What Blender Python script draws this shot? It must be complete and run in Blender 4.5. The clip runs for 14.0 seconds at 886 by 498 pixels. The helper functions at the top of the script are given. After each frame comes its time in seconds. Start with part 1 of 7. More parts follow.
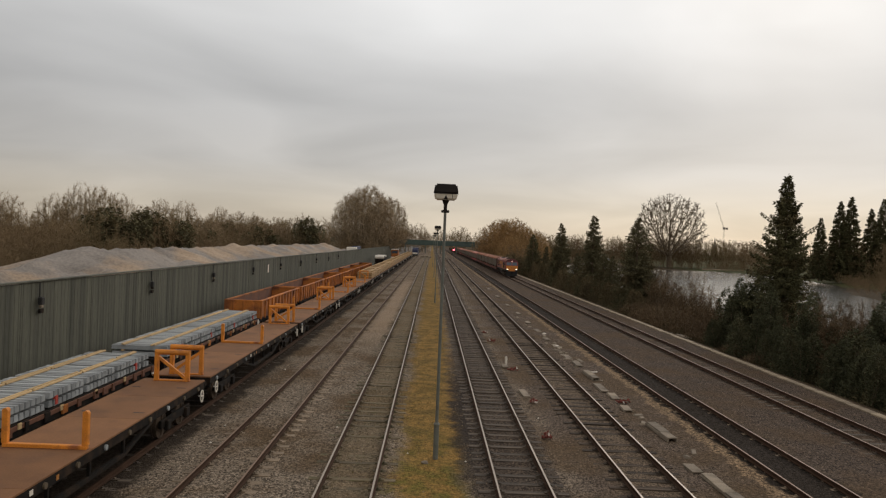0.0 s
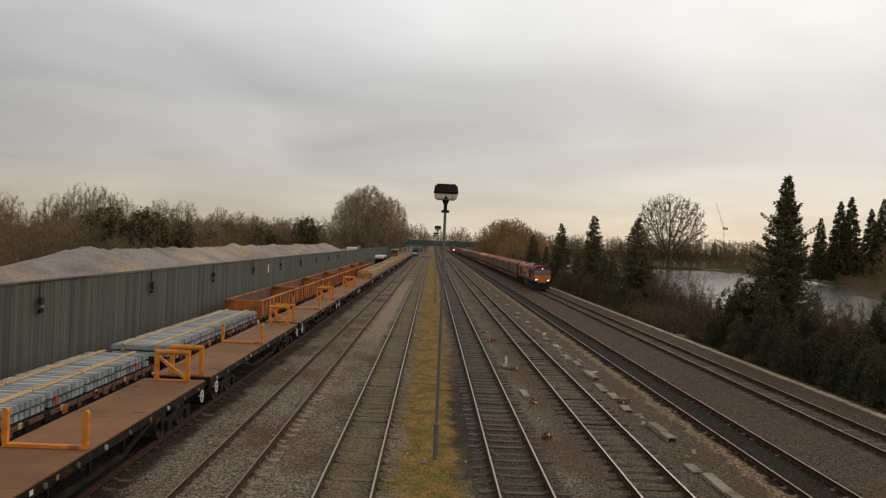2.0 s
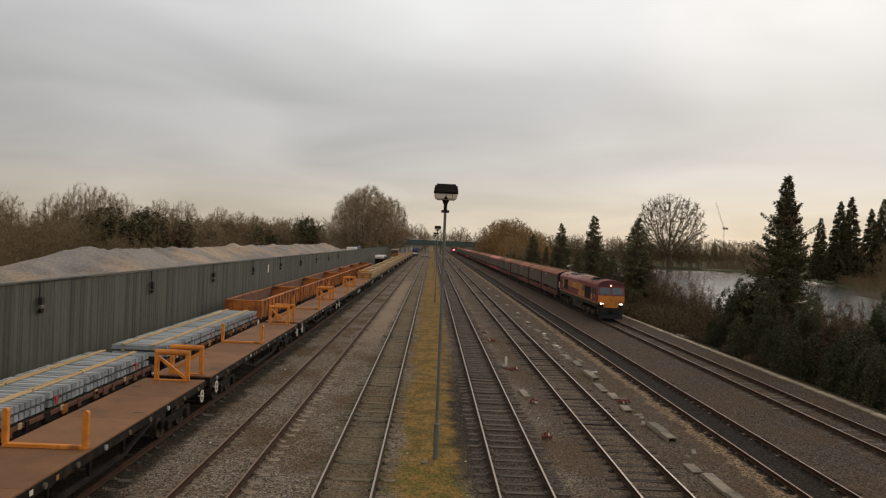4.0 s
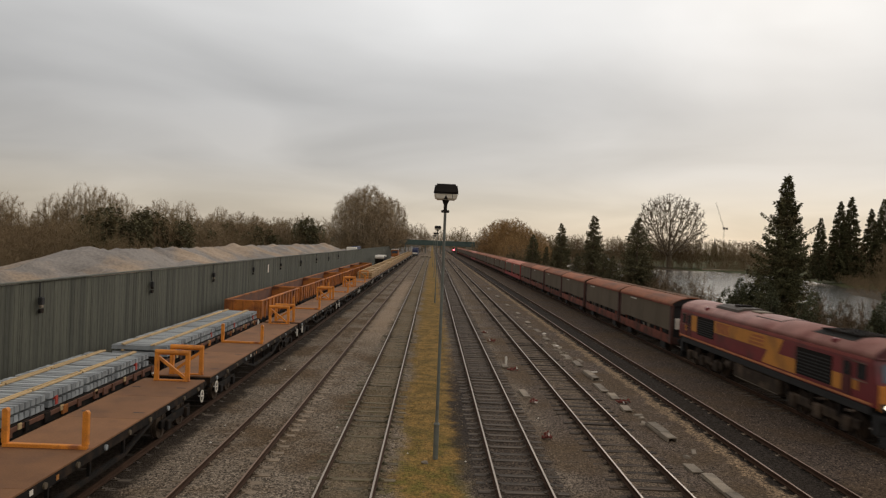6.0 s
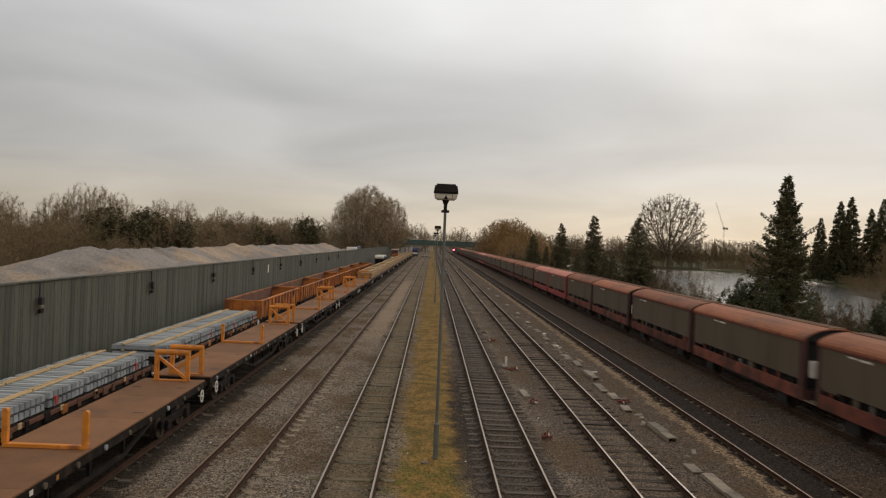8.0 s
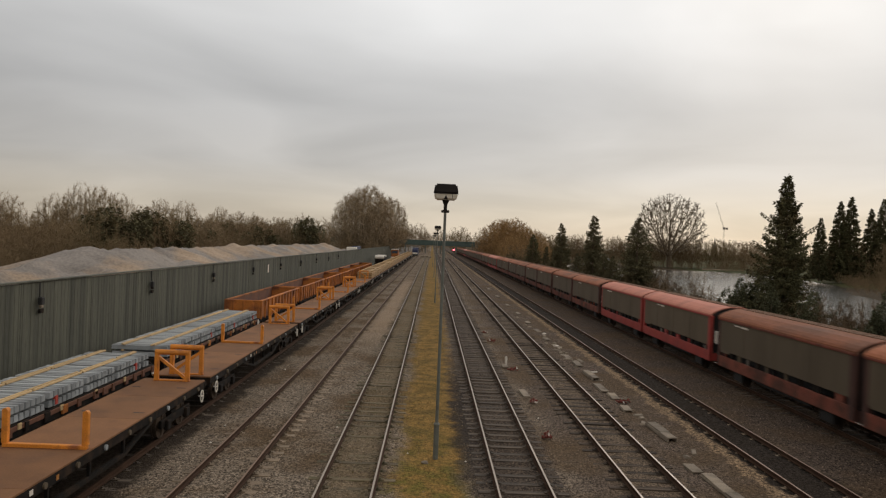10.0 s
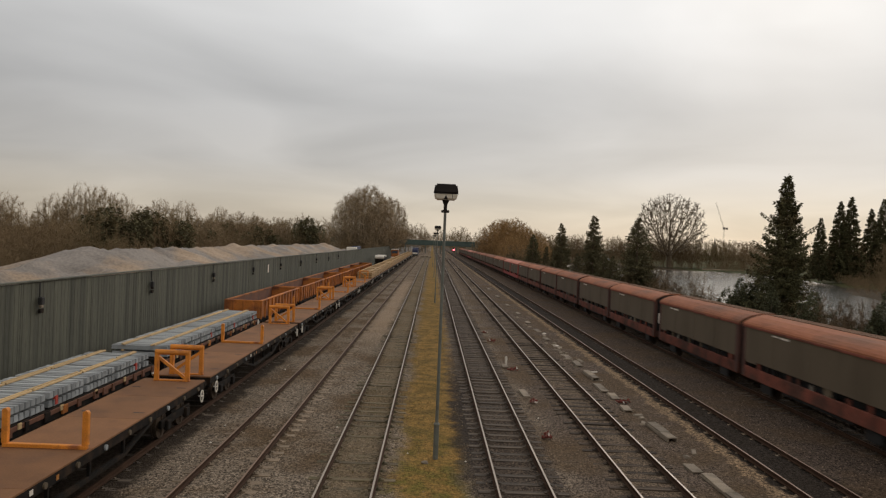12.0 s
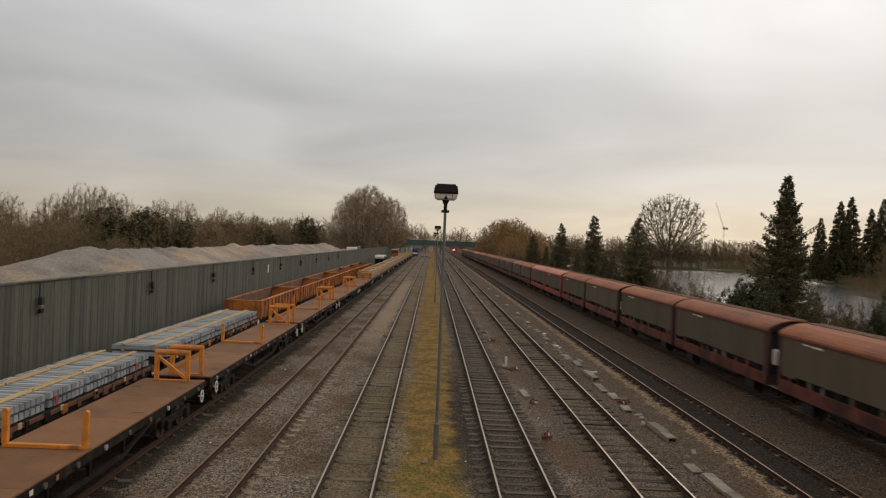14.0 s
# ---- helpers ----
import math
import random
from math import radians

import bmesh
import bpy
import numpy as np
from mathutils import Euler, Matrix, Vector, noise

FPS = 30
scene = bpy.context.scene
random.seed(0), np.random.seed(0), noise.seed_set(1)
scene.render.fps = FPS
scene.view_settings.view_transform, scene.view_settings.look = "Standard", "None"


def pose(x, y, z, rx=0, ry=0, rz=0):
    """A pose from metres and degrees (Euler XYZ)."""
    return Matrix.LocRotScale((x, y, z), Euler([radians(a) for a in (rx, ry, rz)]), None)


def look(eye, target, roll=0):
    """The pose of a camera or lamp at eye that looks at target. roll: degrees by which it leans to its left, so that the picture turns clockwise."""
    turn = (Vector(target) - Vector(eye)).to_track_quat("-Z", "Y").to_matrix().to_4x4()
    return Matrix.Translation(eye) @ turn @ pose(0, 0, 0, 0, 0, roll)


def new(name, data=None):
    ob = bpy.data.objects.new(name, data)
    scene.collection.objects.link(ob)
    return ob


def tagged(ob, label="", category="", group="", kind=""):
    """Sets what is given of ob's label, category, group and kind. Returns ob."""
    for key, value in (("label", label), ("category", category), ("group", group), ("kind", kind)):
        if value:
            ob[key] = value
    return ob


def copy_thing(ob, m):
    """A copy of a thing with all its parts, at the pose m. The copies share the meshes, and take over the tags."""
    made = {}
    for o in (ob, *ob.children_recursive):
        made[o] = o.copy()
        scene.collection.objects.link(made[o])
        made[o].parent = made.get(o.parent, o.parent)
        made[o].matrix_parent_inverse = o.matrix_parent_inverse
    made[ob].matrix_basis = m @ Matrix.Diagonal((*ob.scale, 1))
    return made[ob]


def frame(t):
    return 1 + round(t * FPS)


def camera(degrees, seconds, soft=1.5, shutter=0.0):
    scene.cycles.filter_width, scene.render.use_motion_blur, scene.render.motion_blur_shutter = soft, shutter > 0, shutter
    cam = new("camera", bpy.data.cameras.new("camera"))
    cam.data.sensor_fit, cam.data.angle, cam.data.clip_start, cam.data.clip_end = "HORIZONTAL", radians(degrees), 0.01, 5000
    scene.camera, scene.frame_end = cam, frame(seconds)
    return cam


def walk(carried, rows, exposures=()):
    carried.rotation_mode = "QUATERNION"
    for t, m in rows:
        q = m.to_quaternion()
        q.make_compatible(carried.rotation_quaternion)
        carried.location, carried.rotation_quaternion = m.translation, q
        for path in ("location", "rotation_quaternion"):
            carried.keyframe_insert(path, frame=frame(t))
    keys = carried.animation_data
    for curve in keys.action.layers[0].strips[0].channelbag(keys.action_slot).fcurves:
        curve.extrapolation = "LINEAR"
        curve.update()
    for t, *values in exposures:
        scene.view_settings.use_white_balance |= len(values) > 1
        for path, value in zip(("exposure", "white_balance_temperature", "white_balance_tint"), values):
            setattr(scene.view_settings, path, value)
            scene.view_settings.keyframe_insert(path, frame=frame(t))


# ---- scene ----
cam = camera(63.0, 14.0, soft=1.25, shutter=0.5)
EYE = (0.0, 0.0, 6.8)
VIEW = look(EYE, (1.484, 100.0, 5.882), 2.3)
walk(cam, [(0.0, VIEW), (14.0, VIEW)], exposures=[(0.0, 0.0), (14.0, 0.0)])

# ---- sky and light ----
SUN_ELEV, SUN_TURN = radians(24), radians(28)


def build_world():
    w = bpy.data.worlds.new("overcast_sky")
    scene.world = w
    w.use_nodes = True
    nt = w.node_tree
    nt.nodes.clear()
    N, Lk = nt.nodes.new, nt.links.new
    out, bg = N("ShaderNodeOutputWorld"), N("ShaderNodeBackground")
    sky = N("ShaderNodeTexSky")
    sky.sky_type, sky.sun_disc = "NISHITA", False
    sky.sun_elevation, sky.sun_rotation = SUN_ELEV, SUN_TURN
    sky_gain = N("ShaderNodeVectorMath")
    sky_gain.operation = "SCALE"
    sky_gain.inputs[3].default_value = 0.10
    Lk(sky.outputs[0], sky_gain.inputs[0])
    co, sep = N("ShaderNodeTexCoord"), N("ShaderNodeSeparateXYZ")
    Lk(co.outputs["Generated"], sep.inputs[0])
    # cloud deck seen in perspective: x and y over height
    up = N("ShaderNodeMath")
    up.operation = "MAXIMUM"
    Lk(sep.outputs[2], up.inputs[0])
    up.inputs[1].default_value = 0.0
    lift = N("ShaderNodeMath")
    lift.operation = "ADD"
    Lk(up.outputs[0], lift.inputs[0])
    lift.inputs[1].default_value = 0.16
    div = N("ShaderNodeVectorMath")
    div.operation = "DIVIDE"
    comb = N("ShaderNodeCombineXYZ")
    for i in range(3):
        Lk(lift.outputs[0], comb.inputs[i])
    Lk(co.outputs["Generated"], div.inputs[0])
    Lk(comb.outputs[0], div.inputs[1])
    n1 = N("ShaderNodeTexNoise")
    n1.inputs["Scale"].default_value, n1.inputs["Detail"].default_value = 0.85, 4.0
    n1.inputs["Roughness"].default_value, n1.inputs["Distortion"].default_value = 0.45, 0.5
    Lk(div.outputs[0], n1.inputs["Vector"])
    ramp = N("ShaderNodeValToRGB")
    Lk(up.outputs[0], ramp.inputs[0])
    e = ramp.color_ramp.elements
    e[0].position, e[0].color = 0.0, (0.64, 0.555, 0.445, 1)
    e[1].position, e[1].color = 1.0, (0.70, 0.69, 0.68, 1)
    for p, c in ((0.045, (0.645, 0.575, 0.485)), (0.10, (0.59, 0.56, 0.53)), (0.18, (0.59, 0.575, 0.56)), (0.28, (0.81, 0.80, 0.785)), (0.42, (0.84, 0.83, 0.815))):
        k = e.new(p)
        k.color = (*c, 1)
    shade = N("ShaderNodeMapRange")
    shade.inputs[1].default_value, shade.inputs[2].default_value = 0.32, 0.70
    shade.inputs[3].default_value, shade.inputs[4].default_value = 0.86, 1.15
    Lk(n1.outputs[0], shade.inputs[0])
    cloud = N("ShaderNodeVectorMath")
    cloud.operation = "SCALE"
    Lk(ramp.outputs[0], cloud.inputs[0])
    Lk(shade.outputs[0], cloud.inputs[3])
    # the deck is thinner, and brighter, towards the hidden sun
    side = N("ShaderNodeMapRange")
    side.interpolation_type = "SMOOTHSTEP"
    side.inputs[1].default_value, side.inputs[2].default_value = -0.75, 0.25
    side.inputs[3].default_value, side.inputs[4].default_value = 0.70, 1.0
    Lk(sep.outputs[0], side.inputs[0])
    both = N("ShaderNodeMath")
    both.operation = "MULTIPLY"
    Lk(shade.outputs[0], both.inputs[0])
    Lk(side.outputs[0], both.inputs[1])
    Lk(both.outputs[0], cloud.inputs[3])
    mix = N("ShaderNodeMix")
    mix.data_type = "RGBA"
    mix.inputs[0].default_value = 0.93
    Lk(sky_gain.outputs[0], mix.inputs[6])
    Lk(cloud.outputs[0], mix.inputs[7])
    Lk(mix.outputs[2], bg.inputs[0])
    bg.inputs[1].default_value = 1.0
    Lk(bg.outputs[0], out.inputs[0])


build_world()
sun = new("sun", bpy.data.lights.new("sun", "SUN"))
sun.data.energy, sun.data.angle, sun.data.color = 0.6, radians(25), (1.0, 0.93, 0.84)
sun.matrix_world = look((0, 0, 0), (-math.sin(SUN_TURN) * math.cos(SUN_ELEV), -math.cos(SUN_TURN) * math.cos(SUN_ELEV), -math.sin(SUN_ELEV)))


# ---- materials ----
def mat(name, base, rough=0.7, metal=0.0, var=0.25, scale=3.0, fine=40.0, bump=0.0, bump_scale=60.0, tint=None, rand=0.0, stretch=(1, 1, 1), glow=None, island=0.0, spec=0.5, tint_at=(0.5, 0.68), cool=False):
    """Procedural surface: large stains and fine grain over a base colour, in object space; rand varies whole pieces."""
    if not cool:  # warm shift of base and tint for all but the cool materials
        base = (base[0] * 1.05, base[1] * 0.96, base[2] * 0.84)
        tint = tint and (tint[0] * 1.05, tint[1] * 0.96, tint[2] * 0.84)
    m = bpy.data.materials.new(name)
    m.use_nodes = True
    nt = m.node_tree
    N, Lk = nt.nodes.new, nt.links.new
    b = nt.nodes["Principled BSDF"]
    b.inputs["Roughness"].default_value, b.inputs["Metallic"].default_value = rough, metal
    b.inputs["Specular IOR Level"].default_value = spec
    co, mp = N("ShaderNodeTexCoord"), N("ShaderNodeMapping")
    mp.inputs["Scale"].default_value = stretch
    Lk(co.outputs["Object"], mp.inputs[0])
    big, small = N("ShaderNodeTexNoise"), N("ShaderNodeTexNoise")
    big.inputs["Scale"].default_value, big.inputs["Detail"].default_value = scale, 5
    small.inputs["Scale"].default_value, small.inputs["Detail"].default_value = fine, 3
    Lk(mp.outputs[0], big.inputs["Vector"])
    Lk(mp.outputs[0], small.inputs["Vector"])
    tot = N("ShaderNodeMath")
    tot.operation = "ADD"
    Lk(big.outputs[0], tot.inputs[0])
    Lk(small.outputs[0], tot.inputs[1])
    rng = N("ShaderNodeMapRange")
    rng.inputs[1].default_value, rng.inputs[2].default_value = 0.65, 1.35
    rng.inputs[3].default_value, rng.inputs[4].default_value = 1 - var, 1 + var
    Lk(tot.outputs[0], rng.inputs[0])
    gain = rng.outputs[0]
    for amount, node, sock in ((rand, "ShaderNodeObjectInfo", "Random"), (island, "ShaderNodeNewGeometry", "Random Per Island")):
        if amount:
            src, r2, mul = N(node), N("ShaderNodeMapRange"), N("ShaderNodeMath")
            r2.inputs[3].default_value, r2.inputs[4].default_value = 1 - amount, 1 + amount
            Lk(src.outputs[sock], r2.inputs[0])
            mul.operation = "MULTIPLY"
            Lk(gain, mul.inputs[0])
            Lk(r2.outputs[0], mul.inputs[1])
            gain = mul.outputs[0]
    col = N("ShaderNodeMix")
    col.data_type = "RGBA"
    col.inputs[6].default_value = (*base, 1)
    col.inputs[7].default_value = (*(tint or base), 1)
    if tint:
        patch, pr = N("ShaderNodeTexNoise"), N("ShaderNodeMapRange")
        patch.inputs["Scale"].default_value, patch.inputs["Detail"].default_value = scale * 0.7, 6
        Lk(mp.outputs[0], patch.inputs["Vector"])
        pr.inputs[1].default_value, pr.inputs[2].default_value = tint_at
        Lk(patch.outputs[0], pr.inputs[0])
        Lk(pr.outputs[0], col.inputs[0])
    else:
        col.inputs[0].default_value = 0
    sc = N("ShaderNodeVectorMath")
    sc.operation = "SCALE"
    Lk(col.outputs[2], sc.inputs[0])
    Lk(gain, sc.inputs[3])
    Lk(sc.outputs[0], b.inputs["Base Color"])
    if bump:
        bn, bt = N("ShaderNodeBump"), N("ShaderNodeTexNoise")
        bt.inputs["Scale"].default_value, bt.inputs["Detail"].default_value = bump_scale, 4
        Lk(mp.outputs[0], bt.inputs["Vector"])
        bn.inputs["Strength"].default_value, bn.inputs["Distance"].default_value = bump, 0.03
        Lk(bt.outputs[0], bn.inputs["Height"])
        Lk(bn.outputs[0], b.inputs["Normal"])
    if glow:
        b.inputs["Emission Color"].default_value = (*glow[:3], 1)
        b.inputs["Emission Strength"].default_value = glow[3]
    return m


def ground_material():
    """Ballast, with the mossy strip between the sidings, a sandy cess, dark oily ballast, shade painted under the
    wagons and grass beyond the line.
    """
    m = bpy.data.materials.new("ballast_ground")
    m.use_nodes = True
    nt = m.node_tree
    N, Lk = nt.nodes.new, nt.links.new
    b = nt.nodes["Principled BSDF"]
    b.inputs["Roughness"].default_value = 0.95
    b.inputs["Specular IOR Level"].default_value = 0.06
    co, sep = N("ShaderNodeTexCoord"), N("ShaderNodeSeparateXYZ")
    P = co.outputs["Object"]
    Lk(P, sep.inputs[0])

    def tex(scale, detail=5, rough=0.6):
        t = N("ShaderNodeTexNoise")
        t.inputs["Scale"].default_value, t.inputs["Detail"].default_value, t.inputs["Roughness"].default_value = scale, detail, rough
        Lk(P, t.inputs["Vector"])
        return t.outputs[0]

    def math_(op, a, c):
        k = N("ShaderNodeMath")
        k.operation = op
        for i, v in enumerate((a, c)):
            if isinstance(v, (int, float)):
                k.inputs[i].default_value = v
            else:
                Lk(v, k.inputs[i])
        return k.outputs[0]

    def span(v, lo, hi, a=0.0, c=1.0):
        k = N("ShaderNodeMapRange")
        k.interpolation_type = "SMOOTHSTEP"
        for i, x in enumerate((lo, hi, a, c)):
            k.inputs[i + 1].default_value = x
        Lk(v, k.inputs[0])
        return k.outputs[0]

    def blend(f, a, c):
        k = N("ShaderNodeMix")
        k.data_type = "RGBA"
        if isinstance(f, (int, float)):
            k.inputs[0].default_value = f
        else:
            Lk(f, k.inputs[0])
        for i, v in ((6, a), (7, c)):
            if isinstance(v, tuple):
                k.inputs[i].default_value = (*v, 1)
            else:
                Lk(v, k.inputs[i])
        return k.outputs[2]

    n_big, n_mid, n_fine = tex(0.22), tex(1.3), tex(9.0, 4, 0.75)
    wob = math_("ADD", sep.outputs[0], math_("MULTIPLY", math_("SUBTRACT", n_mid, 0.5), 1.3))
    ragged = math_("ADD", wob, math_("ADD", math_("MULTIPLY", math_("SUBTRACT", n_big, 0.5), 1.6), math_("MULTIPLY", math_("SUBTRACT", n_fine, 0.5), 0.9)))

    def band(lo, hi, edge, along=None):
        along = along or wob
        return math_("MULTIPLY", span(along, lo - edge, lo + edge), span(along, hi - edge, hi + edge, 1.0, 0.0))

    vor = N("ShaderNodeTexVoronoi")
    vor.inputs["Scale"].default_value = 21.0
    Lk(P, vor.inputs["Vector"])
    stone = span(vor.outputs["Color"], 0.05, 0.95)
    ballast = blend(stone, (0.042, 0.032, 0.024), (0.365, 0.284, 0.206))
    ballast = blend(span(n_big, 0.42, 0.62), ballast, blend(stone, (0.075, 0.050, 0.029), (0.185, 0.124, 0.073)))
    # main line side is browner and darker
    brown = blend(stone, (0.034, 0.026, 0.021), (0.215, 0.158, 0.118))
    c = blend(span(wob, 3.6, 5.5), ballast, blend(span(n_big, 0.38, 0.66), brown, blend(n_fine, (0.060, 0.040, 0.025), (0.175, 0.116, 0.066))))
    # pinkish spread of newer stone between two sidings
    pink = math_("MULTIPLY", math_("MULTIPLY", band(-4.7, -3.25, 0.25), span(sep.outputs[1], 42, 62)), span(sep.outputs[1], 105, 150, 1.0, 0.0))
    c = blend(math_("MULTIPLY", pink, 0.75), c, (0.34, 0.245, 0.165))
    # earth and moss in the second siding
    c = blend(math_("MULTIPLY", band(-2.85, -1.3, 0.2), 0.65), c, blend(span(n_mid, 0.35, 0.7), (0.200, 0.142, 0.082), (0.125, 0.098, 0.056)))
    # mossy strip
    green = blend(span(n_mid, 0.38, 0.62), (0.285, 0.165, 0.050), (0.165, 0.103, 0.035))
    green = blend(math_("MULTIPLY", span(sep.outputs[1], 17, 30, 0.9, 0.12), span(n_mid, 0.35, 0.65)), green, (0.155, 0.138, 0.028))
    c = blend(math_("MULTIPLY", band(-0.95, 1.28, 0.45, ragged), span(n_fine, 0.2, 0.5, 0.72, 1.0)), c, green)
    # oily strip beside the first siding to the right
    c = blend(math_("MULTIPLY", band(1.5, 4.1, 0.25), 0.82), c, blend(stone, (0.020, 0.015, 0.013), (0.105, 0.078, 0.060)))
    # tan stone between the sleepers of the second bright siding
    c = blend(math_("MULTIPLY", band(5.75, 7.9, 0.2), 0.7), c, blend(stone, (0.055, 0.040, 0.028), (0.27, 0.195, 0.13)))
    # dark oil patch beside the mossy strip
    oil = math_("MULTIPLY", band(1.0, 1.75, 0.2), math_("MULTIPLY", span(sep.outputs[1], 19, 25), span(sep.outputs[1], 33, 44, 1.0, 0.0)))
    c = blend(math_("MULTIPLY", oil, 0.8), c, (0.032, 0.026, 0.023))
    # sandy cess and the dark bed of the near main line
    c = blend(math_("MULTIPLY", band(10.28, 10.72, 0.12), span(n_fine, 0.38, 0.58, 0.0, 0.9)), c, (0.33, 0.222, 0.130))
    # wagon siding bed: oil stain, with the wagons' shade painted in near black
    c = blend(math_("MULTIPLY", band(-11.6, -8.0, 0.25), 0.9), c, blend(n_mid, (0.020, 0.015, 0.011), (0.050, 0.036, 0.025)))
    c = blend(math_("MULTIPLY", band(10.72, 12.95, 0.14), 0.92), c, blend(stone, (0.012, 0.010, 0.008), (0.048, 0.036, 0.028)))
    # darker grimy ballast round the far main line
    c = blend(math_("MULTIPLY", band(13.0, 20.4, 0.4), 0.55), c, blend(span(math_("ADD", math_("MULTIPLY", n_big, 0.6), math_("MULTIPLY", n_mid, 0.4)), 0.42, 0.60), blend(stone, (0.020, 0.015, 0.012), (0.112, 0.082, 0.064)), blend(stone, (0.042, 0.028, 0.019), (0.150, 0.099, 0.066))))
    # slope and banks beyond the line
    c = blend(span(wob, 20.3, 21.6), c, blend(n_mid, (0.060, 0.042, 0.026), (0.095, 0.070, 0.042)))
    c = blend(span(wob, -16.4, -18.0), c, (0.16, 0.14, 0.12))
    c = blend(span(wob, -45.0, -60.0), c, (0.070, 0.065, 0.035))
    c = blend(span(wob, 128.0, 140.0), c, (0.075, 0.075, 0.032))
    grain = N("ShaderNodeVectorMath")
    grain.operation = "SCALE"
    Lk(c, grain.inputs[0])
    Lk(span(n_fine, 0.28, 0.72, 0.48, 1.52), grain.inputs[3])
    Lk(grain.outputs[0], b.inputs["Base Color"])
    bp = N("ShaderNodeBump")
    bp.inputs["Strength"].default_value, bp.inputs["Distance"].default_value = 0.9, 0.05
    Lk(math_("SUBTRACT", math_("MULTIPLY", n_fine, 0.6), vor.outputs["Distance"]), bp.inputs["Height"])
    Lk(bp.outputs[0], b.inputs["Normal"])
    return m


def water_material():
    m = mat("lake_water", (0.030, 0.034, 0.032), 0.15, 0, 0.1, 0.1, 1.0, bump=1.0, bump_scale=0.9, cool=True, stretch=(1.0, 0.45, 1), spec=0.27)
    return m


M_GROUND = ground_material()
M_WATER = water_material()
M_RAIL = mat("rusty_rail_steel", (0.052, 0.030, 0.020), 0.9, 0.0, 0.3, 2, 30, spec=0.12)
M_HEAD = mat("polished_rail_head", (0.33, 0.29, 0.255), 0.45, 0.45, 0.15, 1, 20, stretch=(1, 0.2, 1))
M_HEAD_DULL = mat("dull_brown_rail_head", (0.20, 0.128, 0.088), 0.6, 0.3, 0.2, 1, 20, stretch=(1, 0.2, 1))
M_SLEEPER = mat("weathered_sleeper_wood", (0.070, 0.054, 0.041), 0.9, 0, 0.4, 3, 40, 0.5, 40, rand=0.35, stretch=(0.3, 3, 1), tint=(0.125, 0.098, 0.073))
M_SLEEPER_DARK = mat("creosoted_sleeper_wood", (0.048, 0.036, 0.028), 0.9, 0, 0.4, 3, 40, 0.5, 40, rand=0.4, stretch=(0.3, 3, 1), tint=(0.085, 0.066, 0.05), spec=0.25)
M_SLEEPER_MOSS = mat("half_buried_sleeper", (0.125, 0.10, 0.062), 0.95, 0, 0.4, 3, 30, 0.5, 40, rand=0.3, tint=(0.085, 0.08, 0.04))
M_CONCRETE = mat("concrete_sleeper", (0.235, 0.185, 0.135), 0.9, 0, 0.25, 3, 50, 0.3, 80, rand=0.2, tint=(0.13, 0.10, 0.07))
M_TROUGH = mat("cable_trough_concrete", (0.235, 0.200, 0.160), 0.9, 0, 0.3, 2, 40, 0.4, 40, rand=0.3, tint=(0.12, 0.10, 0.075))
M_KERB = mat("pale_trough_edge", (0.34, 0.285, 0.215), 0.9, 0, 0.3, 1.5, 30, 0.3, 60, rand=0.2, tint=(0.20, 0.165, 0.12))
M_WALL = mat("green_grey_profiled_sheet", (0.081, 0.078, 0.054), 0.8, 0.0, 0.5, 0.8, 14, 0.0, rand=0.06, stretch=(1, 2.2, 0.16), tint=(0.053, 0.052, 0.035), island=0.15, cool=True)
M_HEAP = mat("crushed_stone_heap", (0.232, 0.196, 0.165), 0.95, 0, 0.35, 0.30, 6, 1.0, 5, tint=(0.34, 0.245, 0.165), tint_at=(0.46, 0.60), cool=True)
M_STEEL_DARK = mat("dark_wagon_steel", (0.013, 0.011, 0.010), 0.9, 0.0, 0.4, 3, 30, tint=(0.038, 0.025, 0.017), spec=0.15)
M_DECK = mat("brown_steel_deck", (0.208, 0.104, 0.050), 0.85, 0.0, 0.2, 1.1, 25, 0.2, 30, rand=0.12, tint=(0.150, 0.078, 0.043), tint_at=(0.50, 0.75), spec=0.3)
M_ORANGE = mat("orange_yellow_paint", (0.60, 0.225, 0.030), 0.6, 0, 0.28, 3, 30, 0.15, 25, rand=0.10, tint=(0.30, 0.105, 0.035), tint_at=(0.54, 0.70), spec=0.35)
M_ORANGE_RUST = mat("rusty_orange_wagon", (0.41, 0.148, 0.033), 0.75, 0, 0.35, 1.1, 20, rand=0.25, tint=(0.17, 0.062, 0.030), tint_at=(0.46, 0.64), spec=0.3)
M_RUST_IN = mat("rust_brown_interior", (0.145, 0.062, 0.036), 0.9, 0, 0.35, 1.0, 15, tint=(0.10, 0.055, 0.04))
M_NEWCONC = mat("new_grey_concrete", (0.345, 0.35, 0.34), 0.85, 0, 0.2, 2, 40, rand=0.28, tint=(0.24, 0.245, 0.24), cool=True)
M_BATTEN = mat("pale_pine_batten", (0.50, 0.365, 0.20), 0.8, 0, 0.2, 3, 40, stretch=(4, 0.5, 4), rand=0.12)
M_TIMBER = mat("yellow_new_timber", (0.34, 0.232, 0.118), 0.85, 0, 0.2, 2, 30, rand=0.18)
M_WHITE = mat("off_white_paint", (0.72, 0.70, 0.67), 0.6, 0, 0.12, 3, 30)
M_REDMARK = mat("red_marker_paint", (0.42, 0.055, 0.04), 0.6, 0, 0.2, 3, 30)
M_BLACK = mat("dull_black", (0.016, 0.015, 0.015), 0.75, 0, 0.4, 4, 30)


